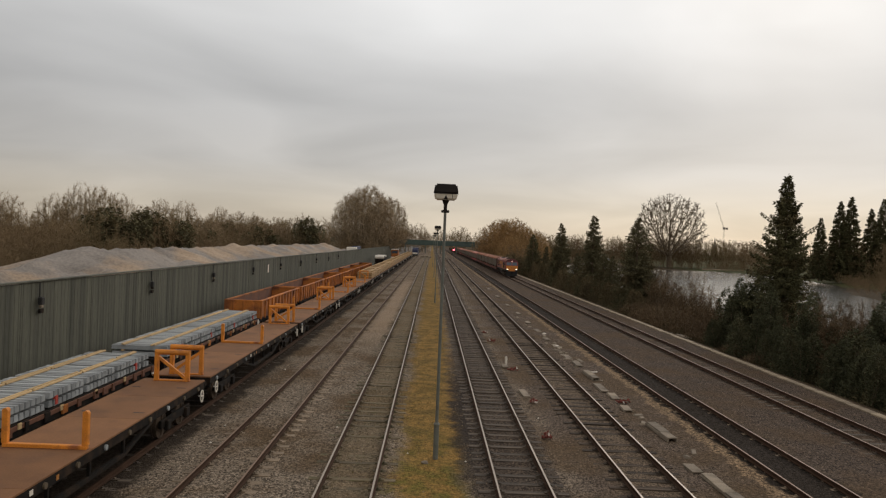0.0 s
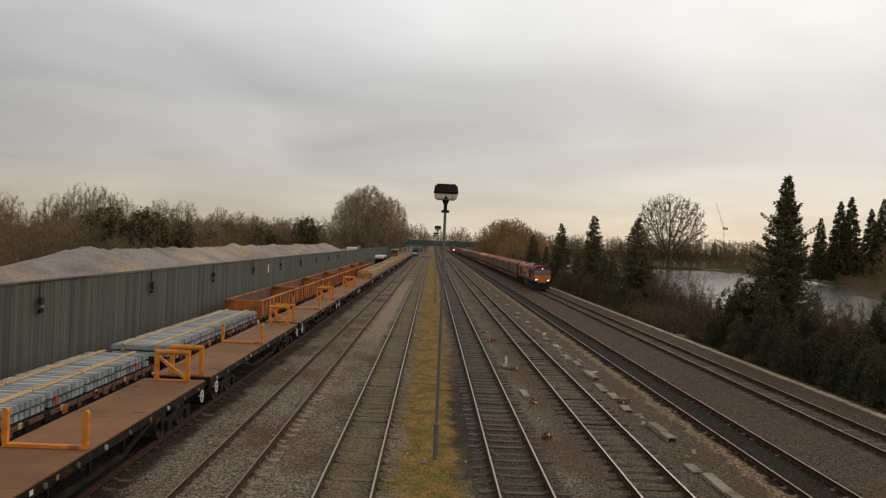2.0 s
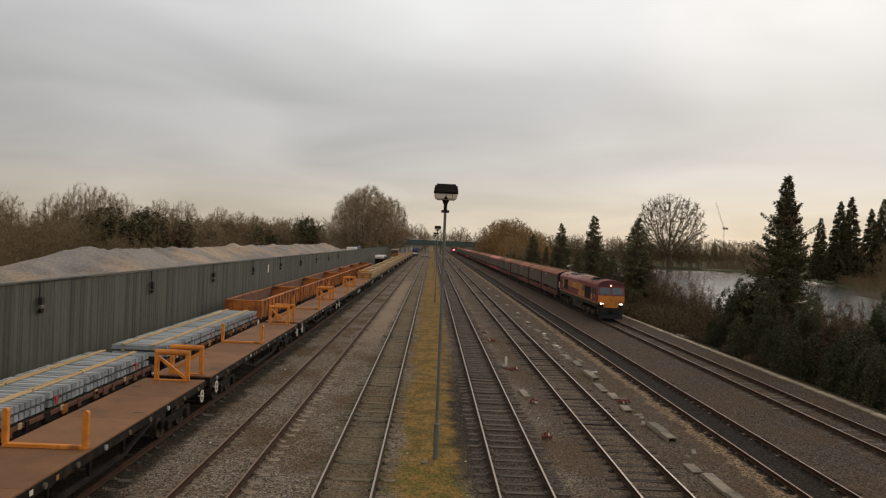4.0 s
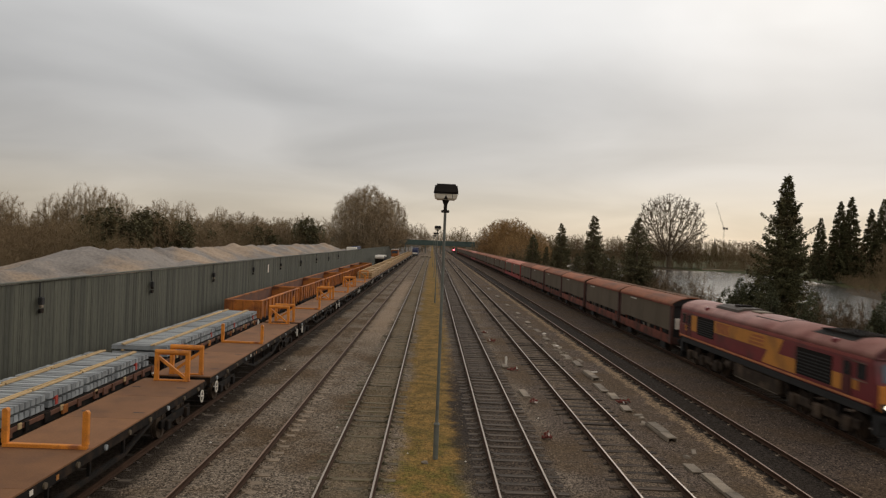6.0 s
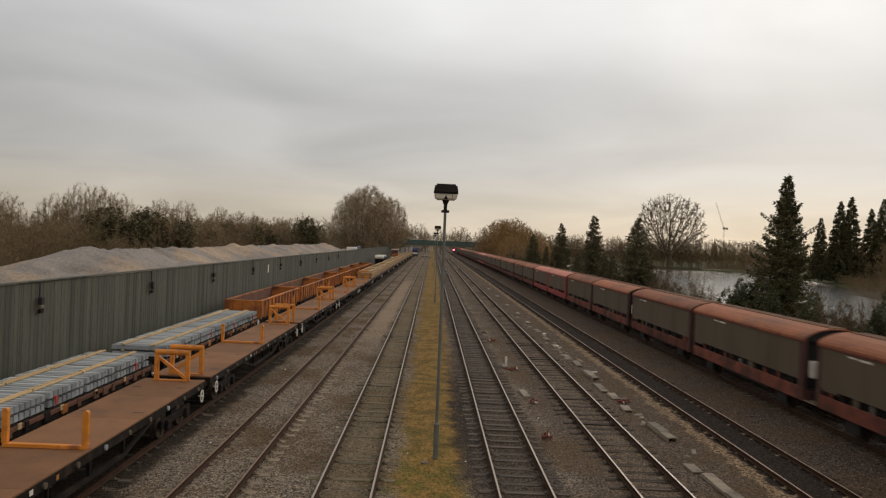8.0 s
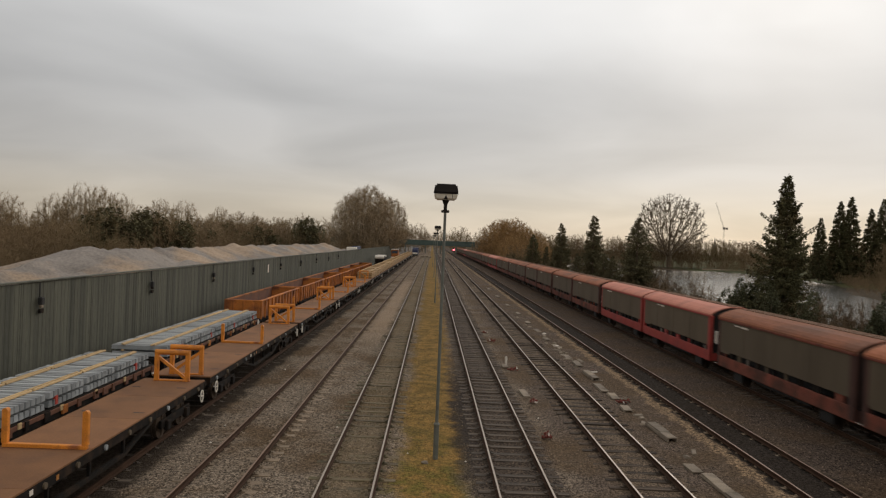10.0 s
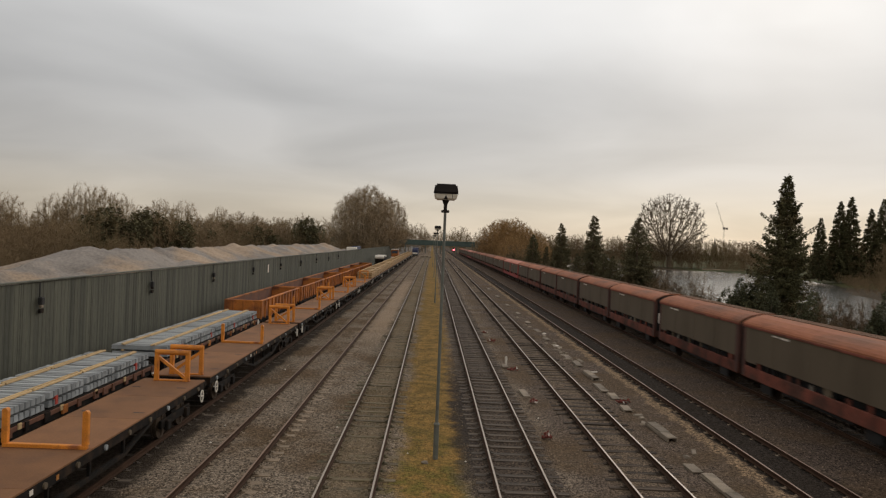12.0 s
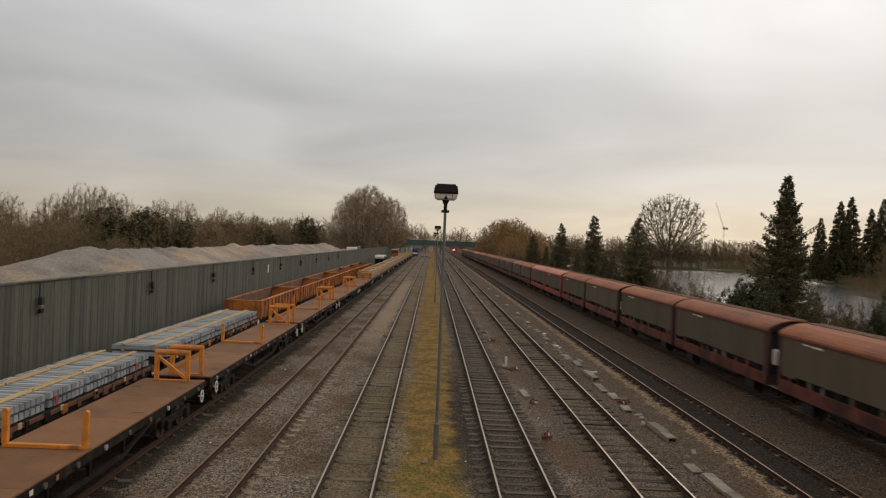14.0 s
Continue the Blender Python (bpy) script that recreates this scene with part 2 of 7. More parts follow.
# ---- mesh helpers ----
def part(name, bm, material, parent=None, label="", at=None):
    """Links a bmesh, or an existing mesh, as one object under a thing or part."""
    if isinstance(bm, bmesh.types.BMesh):
        me = bpy.data.meshes.new(name)
        bm.normal_update()
        bm.to_mesh(me)
        bm.free()
    else:
        me = bm
    if not me.materials:
        for k in material if isinstance(material, (list, tuple)) else (material,):
            me.materials.append(k)
    ob = new(name, me)
    if parent is not None:
        ob.parent = parent
    if at is not None:
        ob.matrix_basis = at if isinstance(at, Matrix) else Matrix.Translation(at)
    if label:
        tagged(ob, label)
    return ob


def thing(name, at, label, category, group="", kind=""):
    ob = new(name)
    ob.empty_display_size = 0.3
    ob.matrix_basis = at if isinstance(at, Matrix) else Matrix.Translation(at)
    return tagged(ob, label, category, group, kind)


def from_lists(name, verts, faces, mats):
    me = bpy.data.meshes.new(name)
    me.from_pydata(verts, [], faces)
    for k in mats if isinstance(mats, (list, tuple)) else (mats,):
        me.materials.append(k)
    me.update()
    return me


def add_box(bm, x0, x1, y0, y1, z0, z1, bevel=0.0):
    vs = [bm.verts.new((x, y, z)) for z in (z0, z1) for y in (y0, y1) for x in (x0, x1)]
    fs = [bm.faces.new([vs[i] for i in q]) for q in ((0, 2, 3, 1), (4, 5, 7, 6), (0, 1, 5, 4), (2, 6, 7, 3), (0, 4, 6, 2), (1, 3, 7, 5))]
    if bevel:
        edges = list({e for f in fs for e in f.edges})
        bmesh.ops.bevel(bm, geom=edges, offset=bevel, segments=1, affect="EDGES")


def boxes(*dims, bevel=0.0):
    bm = bmesh.new()
    for d in dims:
        add_box(bm, *d, bevel=bevel)
    return bm


def add_tube(bm, a, b, r0, r1=None, seg=8, cap=True):
    a, b = Vector(a), Vector(b)
    r1 = r0 if r1 is None else r1
    q = (b - a).to_track_quat("Z", "Y")
    rings = []
    for p, r in ((a, r0), (b, r1)):
        rings.append([bm.verts.new(p + q @ Vector((math.cos(t) * r, math.sin(t) * r, 0))) for t in (2 * math.pi * i / seg for i in range(seg))])
    for i in range(seg):
        bm.faces.new((rings[0][i], rings[0][(i + 1) % seg], rings[1][(i + 1) % seg], rings[1][i]))
    if cap:
        bm.faces.new(rings[0][::-1])
        bm.faces.new(rings[1])


def tubes(*dims, seg=8):
    bm = bmesh.new()
    for d in dims:
        add_tube(bm, *d, seg=seg)
    return bm


def add_beam(bm, a, b, w, h):
    """A square bar from a to b."""
    a, b = Vector(a), Vector(b)
    q = (b - a).to_track_quat("Z", "Y")
    r = [[bm.verts.new(p + q @ Vector((x * w / 2, y * h / 2, 0))) for x, y in ((-1, -1), (1, -1), (1, 1), (-1, 1))] for p in (a, b)]
    for i in range(4):
        bm.faces.new((r[0][i], r[0][(i + 1) % 4], r[1][(i + 1) % 4], r[1][i]))
    bm.faces.new(r[0][::-1])
    bm.faces.new(r[1])


def extrude_profile(bm, prof, y0, y1, closed=True, cap=True, mat_of=None):
    """A profile of (x, z) drawn out along y."""
    A = [bm.verts.new((x, y0, z)) for x, z in prof]
    B = [bm.verts.new((x, y1, z)) for x, z in prof]
    n = len(prof)
    for i in range(n if closed else n - 1):
        f = bm.faces.new((A[i], B[i], B[(i + 1) % n], A[(i + 1) % n]))
        if mat_of:
            f.material_index = mat_of(i)
    if cap and closed:
        bm.faces.new(A)
        bm.faces.new(B[::-1])


# ---- ground and lake ----
def east_shore(y):
    """Where the lake ends towards the east: it narrows towards the bridge."""
    return min(150.0, max(86.0, 42 + 0.385 * y)) + 3.0 * math.sin(y / 17)


def ground_height(x, y):
    z = -0.24
    if x > 21.0:
        z = -0.24 - 2.2 * min(1, (x - 21.0) / 8.0)
        lake = min(1, max(0, (x - 30) / 4)) * min(1, max(0, (east_shore(y) - x) / 8)) * min(1, max(0, (385 + 18 * math.sin(x / 25) - y) / 12)) * min(1, max(0, (y + 40) / 10))
        z -= 1.8 * lake
        if x > east_shore(y):
            z += min(1.0, (x - east_shore(y)) / 40)
    if -16.2 < x < 20.0:
        z += 0.03 * noise.noise((x * 0.9, y * 0.5, 0)) + 0.022 * noise.noise((x * 2.3, y * 2.1, 7))
        if abs(x + 5.8) < 0.62:
            z += 0.035
        # stone packed up between the sleepers of the bright sidings and the outer main line
        for xc, lift in ((2.86, 0.018), (6.81, 0.018), (17.14, 0.022)):
            if abs(x - xc) < 1.5:
                z += lift
        if 10.45 < x < 15.0:
            z += 0.045
    return z


def build_ground():
    xs = sorted({*np.arange(-16, 20.8, 0.32).round(2), *np.arange(21, 40, 1.5), *np.arange(40, 170, 8), -20, -26, -34, -50, -80, -140, -300, -700, -1800, -4000, 200, 260, 400, 800, 1800, 4000})
    ys = sorted({*np.arange(-6, 11, 0.8).round(2), *np.arange(11, 62, 0.3).round(2), *np.arange(62, 110, 0.8).round(2), *np.arange(110, 420, 6), -10, -20, -30, -40, -50, -80, -200, -800, -2500, 440, 480, 560, 700, 900, 1400, 2200, 4000})
    nx = len(xs)
    verts = [(x, y, ground_height(x, y)) for y in ys for x in xs]
    faces = [(j * nx + i, j * nx + i + 1, (j + 1) * nx + i + 1, (j + 1) * nx + i) for j in range(len(ys) - 1) for i in range(nx - 1)]
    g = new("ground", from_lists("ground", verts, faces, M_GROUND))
    tagged(g, "brown stone ballast and mossy earth of a railway yard", "ground", kind="structure")
    bm = bmesh.new()
    vs = [bm.verts.new(p) for p in ((24, -60, -2.7), (175, -60, -2.7), (175, 430, -2.7), (24, 430, -2.7))]
    bm.faces.new(vs)
    w = part("water", bm, M_WATER)
    tagged(w, "still grey lake reflecting the overcast sky", "lake", kind="structure")


# ---- tracks ----
TRACKS = (("track_1", -13.15, 0), ("track_2", -9.5, 0), ("track_3", -5.80, 1), ("track_4", -2.12, 2), ("track_5", 2.86, 3), ("track_6", 6.81, 6), ("track_7", 11.77, 4), ("track_8", 17.14, 5))
MAIN_X = 17.14
RAIL_PROFILE = [(-0.07, -0.16), (-0.07, -0.145), (-0.012, -0.12), (-0.012, -0.04), (-0.036, -0.03), (-0.036, -0.004), (-0.028, 0.0), (0.028, 0.0), (0.036, -0.004), (0.036, -0.03), (0.012, -0.04), (0.012, -0.12), (0.07, -0.145), (0.07, -0.16)]


def rail_mesh(head):
    bm = bmesh.new()
    extrude_profile(bm, RAIL_PROFILE, -60, 720, mat_of=lambda i: 1 if i == 6 else 0)
    me = bpy.data.meshes.new("rail")
    bm.to_mesh(me)
    bm.free()
    me.materials.append(M_RAIL)
    me.materials.append(head)
    return me


def sleeper_mesh(material, length, width, height, chairs):
    bm = bmesh.new()
    add_box(bm, -length / 2, length / 2, -width / 2, width / 2, -height, 0, bevel=0.012)
    for s in (-0.752, 0.752):
        if chairs:
            add_box(bm, s - 0.19, s + 0.19, -0.08, 0.08, 0, 0.03)
            add_box(bm, s - 0.10, s - 0.05, -0.05, 0.05, 0.03, 0.07)
            add_box(bm, s + 0.05, s + 0.10, -0.05, 0.05, 0.03, 0.07)
    me = bpy.data.meshes.new("sleeper")
    bm.to_mesh(me)
    bm.free()
    me.materials.append(material)
    return me


def build_tracks():
    shiny, dull, rusty = rail_mesh(M_HEAD), rail_mesh(M_HEAD_DULL), rail_mesh(M_RAIL)
    wood = sleeper_mesh(M_SLEEPER, 2.6, 0.25, 0.13, True)
    dark = sleeper_mesh(M_SLEEPER_DARK, 2.6, 0.27, 0.14, True)
    moss = sleeper_mesh(M_SLEEPER_MOSS, 2.55, 0.24, 0.13, True)
    conc = sleeper_mesh(M_CONCRETE, 2.5, 0.26, 0.16, True)
    style = {0: (rusty, wood, 0.76, -0.245, "rusty siding rails under standing wagons"),
             1: (dull, conc, 0.72, -0.222, "brown-railed siding on ballast-covered concrete sleepers"),
             2: (shiny, moss, 0.76, -0.232, "bright-railed siding with half-buried mossy wooden sleepers"),
             3: (shiny, wood, 0.76, -0.196, "bright-railed siding on dark worn wooden sleepers"),
             6: (shiny, dark, 0.76, -0.201, "bright-railed siding on black creosoted sleepers in tan ballast"),
             4: (dull, conc, 0.70, -0.228, "main line track bedded in dark oily ballast"),
             5: (dull, wood, 0.70, -0.212, "brown-railed main line track on dark bedded sleepers")}
    for name, x, kind in TRACKS:
        rail, slp, step, top, label = style[kind]
        rng = random.Random(name)
        t = thing(name, (x, 0, 0), label, "railway track", "tracks", "structure")
        for s in (-0.752, 0.752):
            part("rail", rail, None, t, at=(s, 0, 0))
        far_v, far_f = [], []
        n_near = 0
        y = 9.0
        while y < 330:
            dz = rng.uniform(-0.022, 0.014) if kind != 2 else rng.uniform(-0.045, 0.02)
            m = pose(rng.uniform(-0.04, 0.04), y + rng.uniform(-0.04, 0.04), top + dz, 0, 0, rng.uniform(-0.9, 0.9))
            if y < 66 and kind != 0:
                part("sleeper", slp, None, t, at=m)
            else:
                base = len(far_v)
                m.translation.z -= 0.018 if kind != 0 else 0
                far_v += [tuple(m @ v.co) for v in slp.vertices]
                far_f += [tuple(base + i for i in p.vertices) for p in slp.polygons]
            y += step
        rest = part("far_sleepers", from_lists("far_sleepers", far_v, far_f, slp.materials[0]), None, t)
        tagged(rest, kind="stuff")


# ---- profiled sheet wall and stone heap ----
WALL_X, WALL_TOP = -16.0, 4.51


def build_wall():
    w = thing("wall_west", (WALL_X, 0, 0), "tall grey-green profiled sheet wall retaining a stone heap", "wall", kind="structure")
    rng = random.Random(5)
    bay = 5.85
    y = -30.0
    while y < 300:
        bm = bmesh.new()
        pts = []
        p = 0.0
        while p < bay - 0.02:
            pitch = 0.293
            d = rng.choice((0.006, 0.010, 0.014))
            pts += [(p, 0.0), (p + pitch * 0.42, 0.0), (p + pitch * 0.5, d), (p + pitch * 0.92, d)]
            p += pitch
        pts.append((bay, 0.0))
        zt = WALL_TOP + rng.uniform(-0.02, 0.02)
        lo = [bm.verts.new((d, q, -0.3)) for q, d in pts]
        hi = [bm.verts.new((d, q, zt)) for q, d in pts]
        back_lo = [bm.verts.new((-0.12, q, -0.3)) for q in (0.0, bay)]
        back_hi = [bm.verts.new((-0.12, q, zt)) for q in (0.0, bay)]
        for i in range(len(pts) - 1):
            bm.faces.new((lo[i], lo[i + 1], hi[i + 1], hi[i]))
        bm.faces.new((back_lo[1], back_lo[0], back_hi[0], back_hi[1]))
        bm.faces.new([*hi, back_hi[1], back_hi[0]])
        panel = part("panel", bm, M_WALL, w, at=(0, y, 0))
        part("post", boxes((0.010, 0.022, -0.03, 0.03, -0.3, zt + 0.0)), M_WALL, w, at=(rng.uniform(-0.002, 0.002), y, 0))
        y += bay
    part("capping", boxes((-0.16, 0.085, -30, 300, WALL_TOP + 0.025, WALL_TOP + 0.09), bevel=0.01), M_WALL, w)


def build_wall_fittings():
    for i, y in enumerate((29.7, 41.4, 53.0, 64.7, 76.4, 88.0, 99.8, 111.5, 123.0)):
        t = thing("wall_light", (WALL_X + 0.065, y, 3.55), "small dark bulkhead light with a pale lens on the sheet wall", "wall light", "lights along the wall")
        part("housing", boxes((0, 0.18, -0.12, 0.12, 0.05, 0.36), bevel=0.03), M_BLACK, t)
        part("lens", boxes((0.02, 0.16, -0.075, 0.075, -0.08, 0.05), bevel=0.03), M_TROUGH if i % 2 == 0 else M_STEEL_DARK, t)
        part("conduit", boxes((0.0, 0.04, -0.018, 0.018, 0.36, 0.96)), M_BLACK, t)
        part("bracket", boxes((0.0, 0.1, -0.06, 0.2, -0.30, -0.12), bevel=0.01), M_STEEL_DARK, t)
    t = thing("wall_sign", (WALL_X + 0.07, 70.8, 3.2), "small white notice plate on the sheet wall", "sign")
    part("plate", boxes((0, 0.02, -0.22, 0.22, 0, 0.75)), M_WHITE, t)


HEAP_RNG = random.Random(12)
HEAP_CONES = []
for k in range(18):
    HEAP_CONES.append((-21.8 + HEAP_RNG.uniform(-0.9, 0.9), 45.5 + 7.2 * k + HEAP_RNG.uniform(-2.2, 2.2), 5.5 * HEAP_RNG.uniform(0.96, 1.05), HEAP_RNG.uniform(0.30, 0.44)))
for k in range(28):
    HEAP_CONES.append((-18.3 + HEAP_RNG.uniform(-0.6, 0.6), 26 + 5.0 * k + HEAP_RNG.uniform(-2, 2), HEAP_RNG.uniform(4.2, 4.6), HEAP_RNG.uniform(0.26, 0.36)))


def heap_height(x, y):
    """Tipped cones of stone running together behind the wall."""
    z = max(h - k * math.hypot(x - cx, (y - cy) * 0.85) for cx, cy, h, k in HEAP_CONES)
    z = max(z, 5.35 * min(1.0, max(0.78, 0.78 + (y - 36) / 50)) - 0.42 * abs(x + 22.2))
    z += 0.14 * noise.noise((x * 1.1, y * 1.1, 1)) - 0.34 * abs(noise.noise((x * 0.22, y * 1.3, 3))) + 0.12 + 0.12 * noise.noise((x * 0.45, y * 0.6, 5)) + 0.07 * noise.noise((x * 3, y * 2.6, 9))
    end = min(1.0, max(0.0, (164 - y) / 9))
    return max(-0.3, -0.3 + (z + 0.3) * end)


def build_heap():
    xs = np.arange(-38.0, -16.1, 0.33)
    ys = np.arange(4.0, 167.0, 0.36)
    nx = len(xs)
    verts = [(x, y, heap_height(x, y)) for y in ys for x in xs]
    faces = [(j * nx + i, j * nx + i + 1, (j + 1) * nx + i + 1, (j + 1) * nx + i) for j in range(len(ys) - 1) for i in range(nx - 1)]
    me = from_lists("aggregate_mound", verts, faces, M_HEAP)
    for p in me.polygons:
        p.use_smooth = True
    tagged(new("aggregate_mound", me), "long pale heap of crushed stone behind the sheet wall", "stone heap")


build_ground()
build_tracks()
build_wall()
build_wall_fittings()
build_heap()


# ---- the passing freight train ----
SPEED, SPEED_UP, NOSE_AT_START = 21.48, 0.59, 154.5
M_MAROON = mat("maroon_loco_paint", (0.180, 0.027, 0.032), 0.5, 0, 0.25, 0.9, 25, tint=(0.10, 0.030, 0.028))
M_GOLD = mat("gold_loco_paint", (0.54, 0.235, 0.040), 0.55, 0, 0.2, 1.0, 25, tint=(0.33, 0.145, 0.035))
M_NOSE = mat("yellow_nose_paint", (0.60, 0.215, 0.025), 0.55, 0, 0.2, 2, 25, tint=(0.40, 0.14, 0.028))
M_GOLD_DULL = mat("dull_gold_crest", (0.42, 0.15, 0.03), 0.6, 0, 0.25, 6, 30)
M_EMBLEM = mat("faded_red_orange_emblem", (0.36, 0.115, 0.040), 0.6, 0, 0.3, 5, 30, tint=(0.46, 0.19, 0.04))
M_MAROON_DARK = mat("dark_maroon_cab_paint", (0.085, 0.016, 0.018), 0.5, 0, 0.25, 0.9, 25)
M_STRIPE = mat("orange_solebar_stripe", (0.50, 0.20, 0.085), 0.6, 0, 0.25, 0.8, 25, tint=(0.36, 0.13, 0.06))
M_CANTRAIL = mat("faded_red_cantrail", (0.27, 0.062, 0.056), 0.55, 0, 0.25, 0.9, 25, tint=(0.20, 0.045, 0.045))
M_LOCO_ROOF = mat("dusty_maroon_roof", (0.33, 0.175, 0.160), 0.7, 0, 0.3, 0.9, 15, tint=(0.24, 0.105, 0.095), spec=0.35)
M_GRILLE = mat("black_grille", (0.016, 0.015, 0.014), 0.9, 0.0, 0.3, 4, 40, spec=0.12)
M_BOGIE = mat("grimy_bogie_steel", (0.045, 0.035, 0.028), 0.9, 0.0, 0.4, 2, 25, tint=(0.105, 0.078, 0.060), spec=0.15)
M_GLASS = mat("cab_glass", (0.065, 0.075, 0.095), 0.08, 0, 0.1, 3, 10, cool=True)
M_CAB_DARK = mat("dark_cab_glass", (0.02, 0.022, 0.025), 0.12, 0, 0.1, 3, 10, cool=True)
M_LAMP = mat("lit_headlight", (0.9, 0.88, 0.8), 0.3, 0, 0.0, cool=True, glow=(1.0, 0.84, 0.62, 3.4))
M_MARKER = mat("lit_marker_light", (0.9, 0.7, 0.6), 0.3, 0, 0.0, glow=(1.0, 0.55, 0.45, 1.6))
M_WAG_SIDE = mat("grey_brown_curtain_side", (0.112, 0.088, 0.059), 0.8, 0, 0.08, 0.8, 20, rand=0.10, stretch=(1, 1.5, 0.4), tint=(0.096, 0.074, 0.048))
M_WAG_ROOF = mat("faded_red_wagon_roof", (0.275, 0.108, 0.060), 0.8, 0, 0.32, 0.8, 12, rand=0.28, tint=(0.175, 0.086, 0.058), spec=0.16, stretch=(1, 0.4, 1))
M_WAG_ROOF_NEW = mat("salmon_wagon_roof", (0.52, 0.215, 0.165), 0.8, 0, 0.12, 0.8, 12, tint=(0.43, 0.185, 0.145), spec=0.25)
M_PALE_PACKING = mat("pale_grey_packing", (0.17, 0.155, 0.14), 0.9, 0, 0.3, 3, 30)
M_WAG_RED = mat("dull_red_wagon_frame", (0.185, 0.062, 0.045), 0.8, 0, 0.32, 1.5, 20, rand=0.2, tint=(0.090, 0.043, 0.034), tint_at=(0.44, 0.62), spec=0.2)
M_WAG_RED_NEW = mat("bright_red_wagon_frame", (0.320, 0.042, 0.034), 0.65, 0, 0.2, 1.5, 20, tint=(0.26, 0.04, 0.035))


def wheelset(parent, x, y, r, gauge=1.5):
    bm = bmesh.new()
    add_tube(bm, (-gauge / 2, 0, 0), (gauge / 2, 0, 0), 0.08, seg=8)
    for s in (-1, 1):
        add_tube(bm, (s * (gauge / 2 - 0.065), 0, 0), (s * (gauge / 2 + 0.065), 0, 0), r, seg=24)
        add_tube(bm, (s * (gauge / 2 - 0.09), 0, 0), (s * (gauge / 2 - 0.065), 0, 0), r + 0.028, seg=24)
        for k in range(4):
            a = k * math.pi / 2
            add_beam(bm, (s * (gauge / 2 + 0.07), 0, 0), (s * (gauge / 2 + 0.07), math.cos(a) * r * 0.8, math.sin(a) * r * 0.8), 0.06, 0.03)
    return part("wheelset", bm, M_BOGIE, parent, at=(x, y, r))


def side_panel(name, parent, x, y0, y1, z0, z1, material, depth=0.012, skew=0.0):
    """A raised panel on a vehicle side; skew slides its upper edge along the side."""
    bm = bmesh.new()
    s = -1 if x < 0 else 1
    q = [(y0, z0), (y1, z0), (y1 + skew, z1), (y0 + skew, z1)]
    A = [bm.verts.new((x, *p)) for p in q]
    B = [bm.verts.new((x + s * depth, *p)) for p in q]
    bm.faces.new(A)
    bm.faces.new(B[::-1])
    for i in range(4):
        bm.faces.new((A[i], B[i], B[(i + 1) % 4], A[(i + 1) % 4]))
    bmesh.ops.recalc_face_normals(bm, faces=bm.faces)
    return part(name, bm, material, parent)


def side_shape(name, parent, x, outline, material, depth=0.012):
    """A raised panel of any outline (y, z) on a vehicle side."""
    bm = bmesh.new()
    s = -1 if x < 0 else 1
    A = [bm.verts.new((x, *p)) for p in outline]
    B = [bm.verts.new((x + s * depth, *p)) for p in outline]
    bm.faces.new(A)
    bm.faces.new(B[::-1])
    n = len(outline)
    for i in range(n):
        bm.faces.new((A[i], B[i], B[(i + 1) % n], A[(i + 1) % n]))
    bmesh.ops.recalc_face_normals(bm, faces=bm.faces)
    return part(name, bm, material, parent)


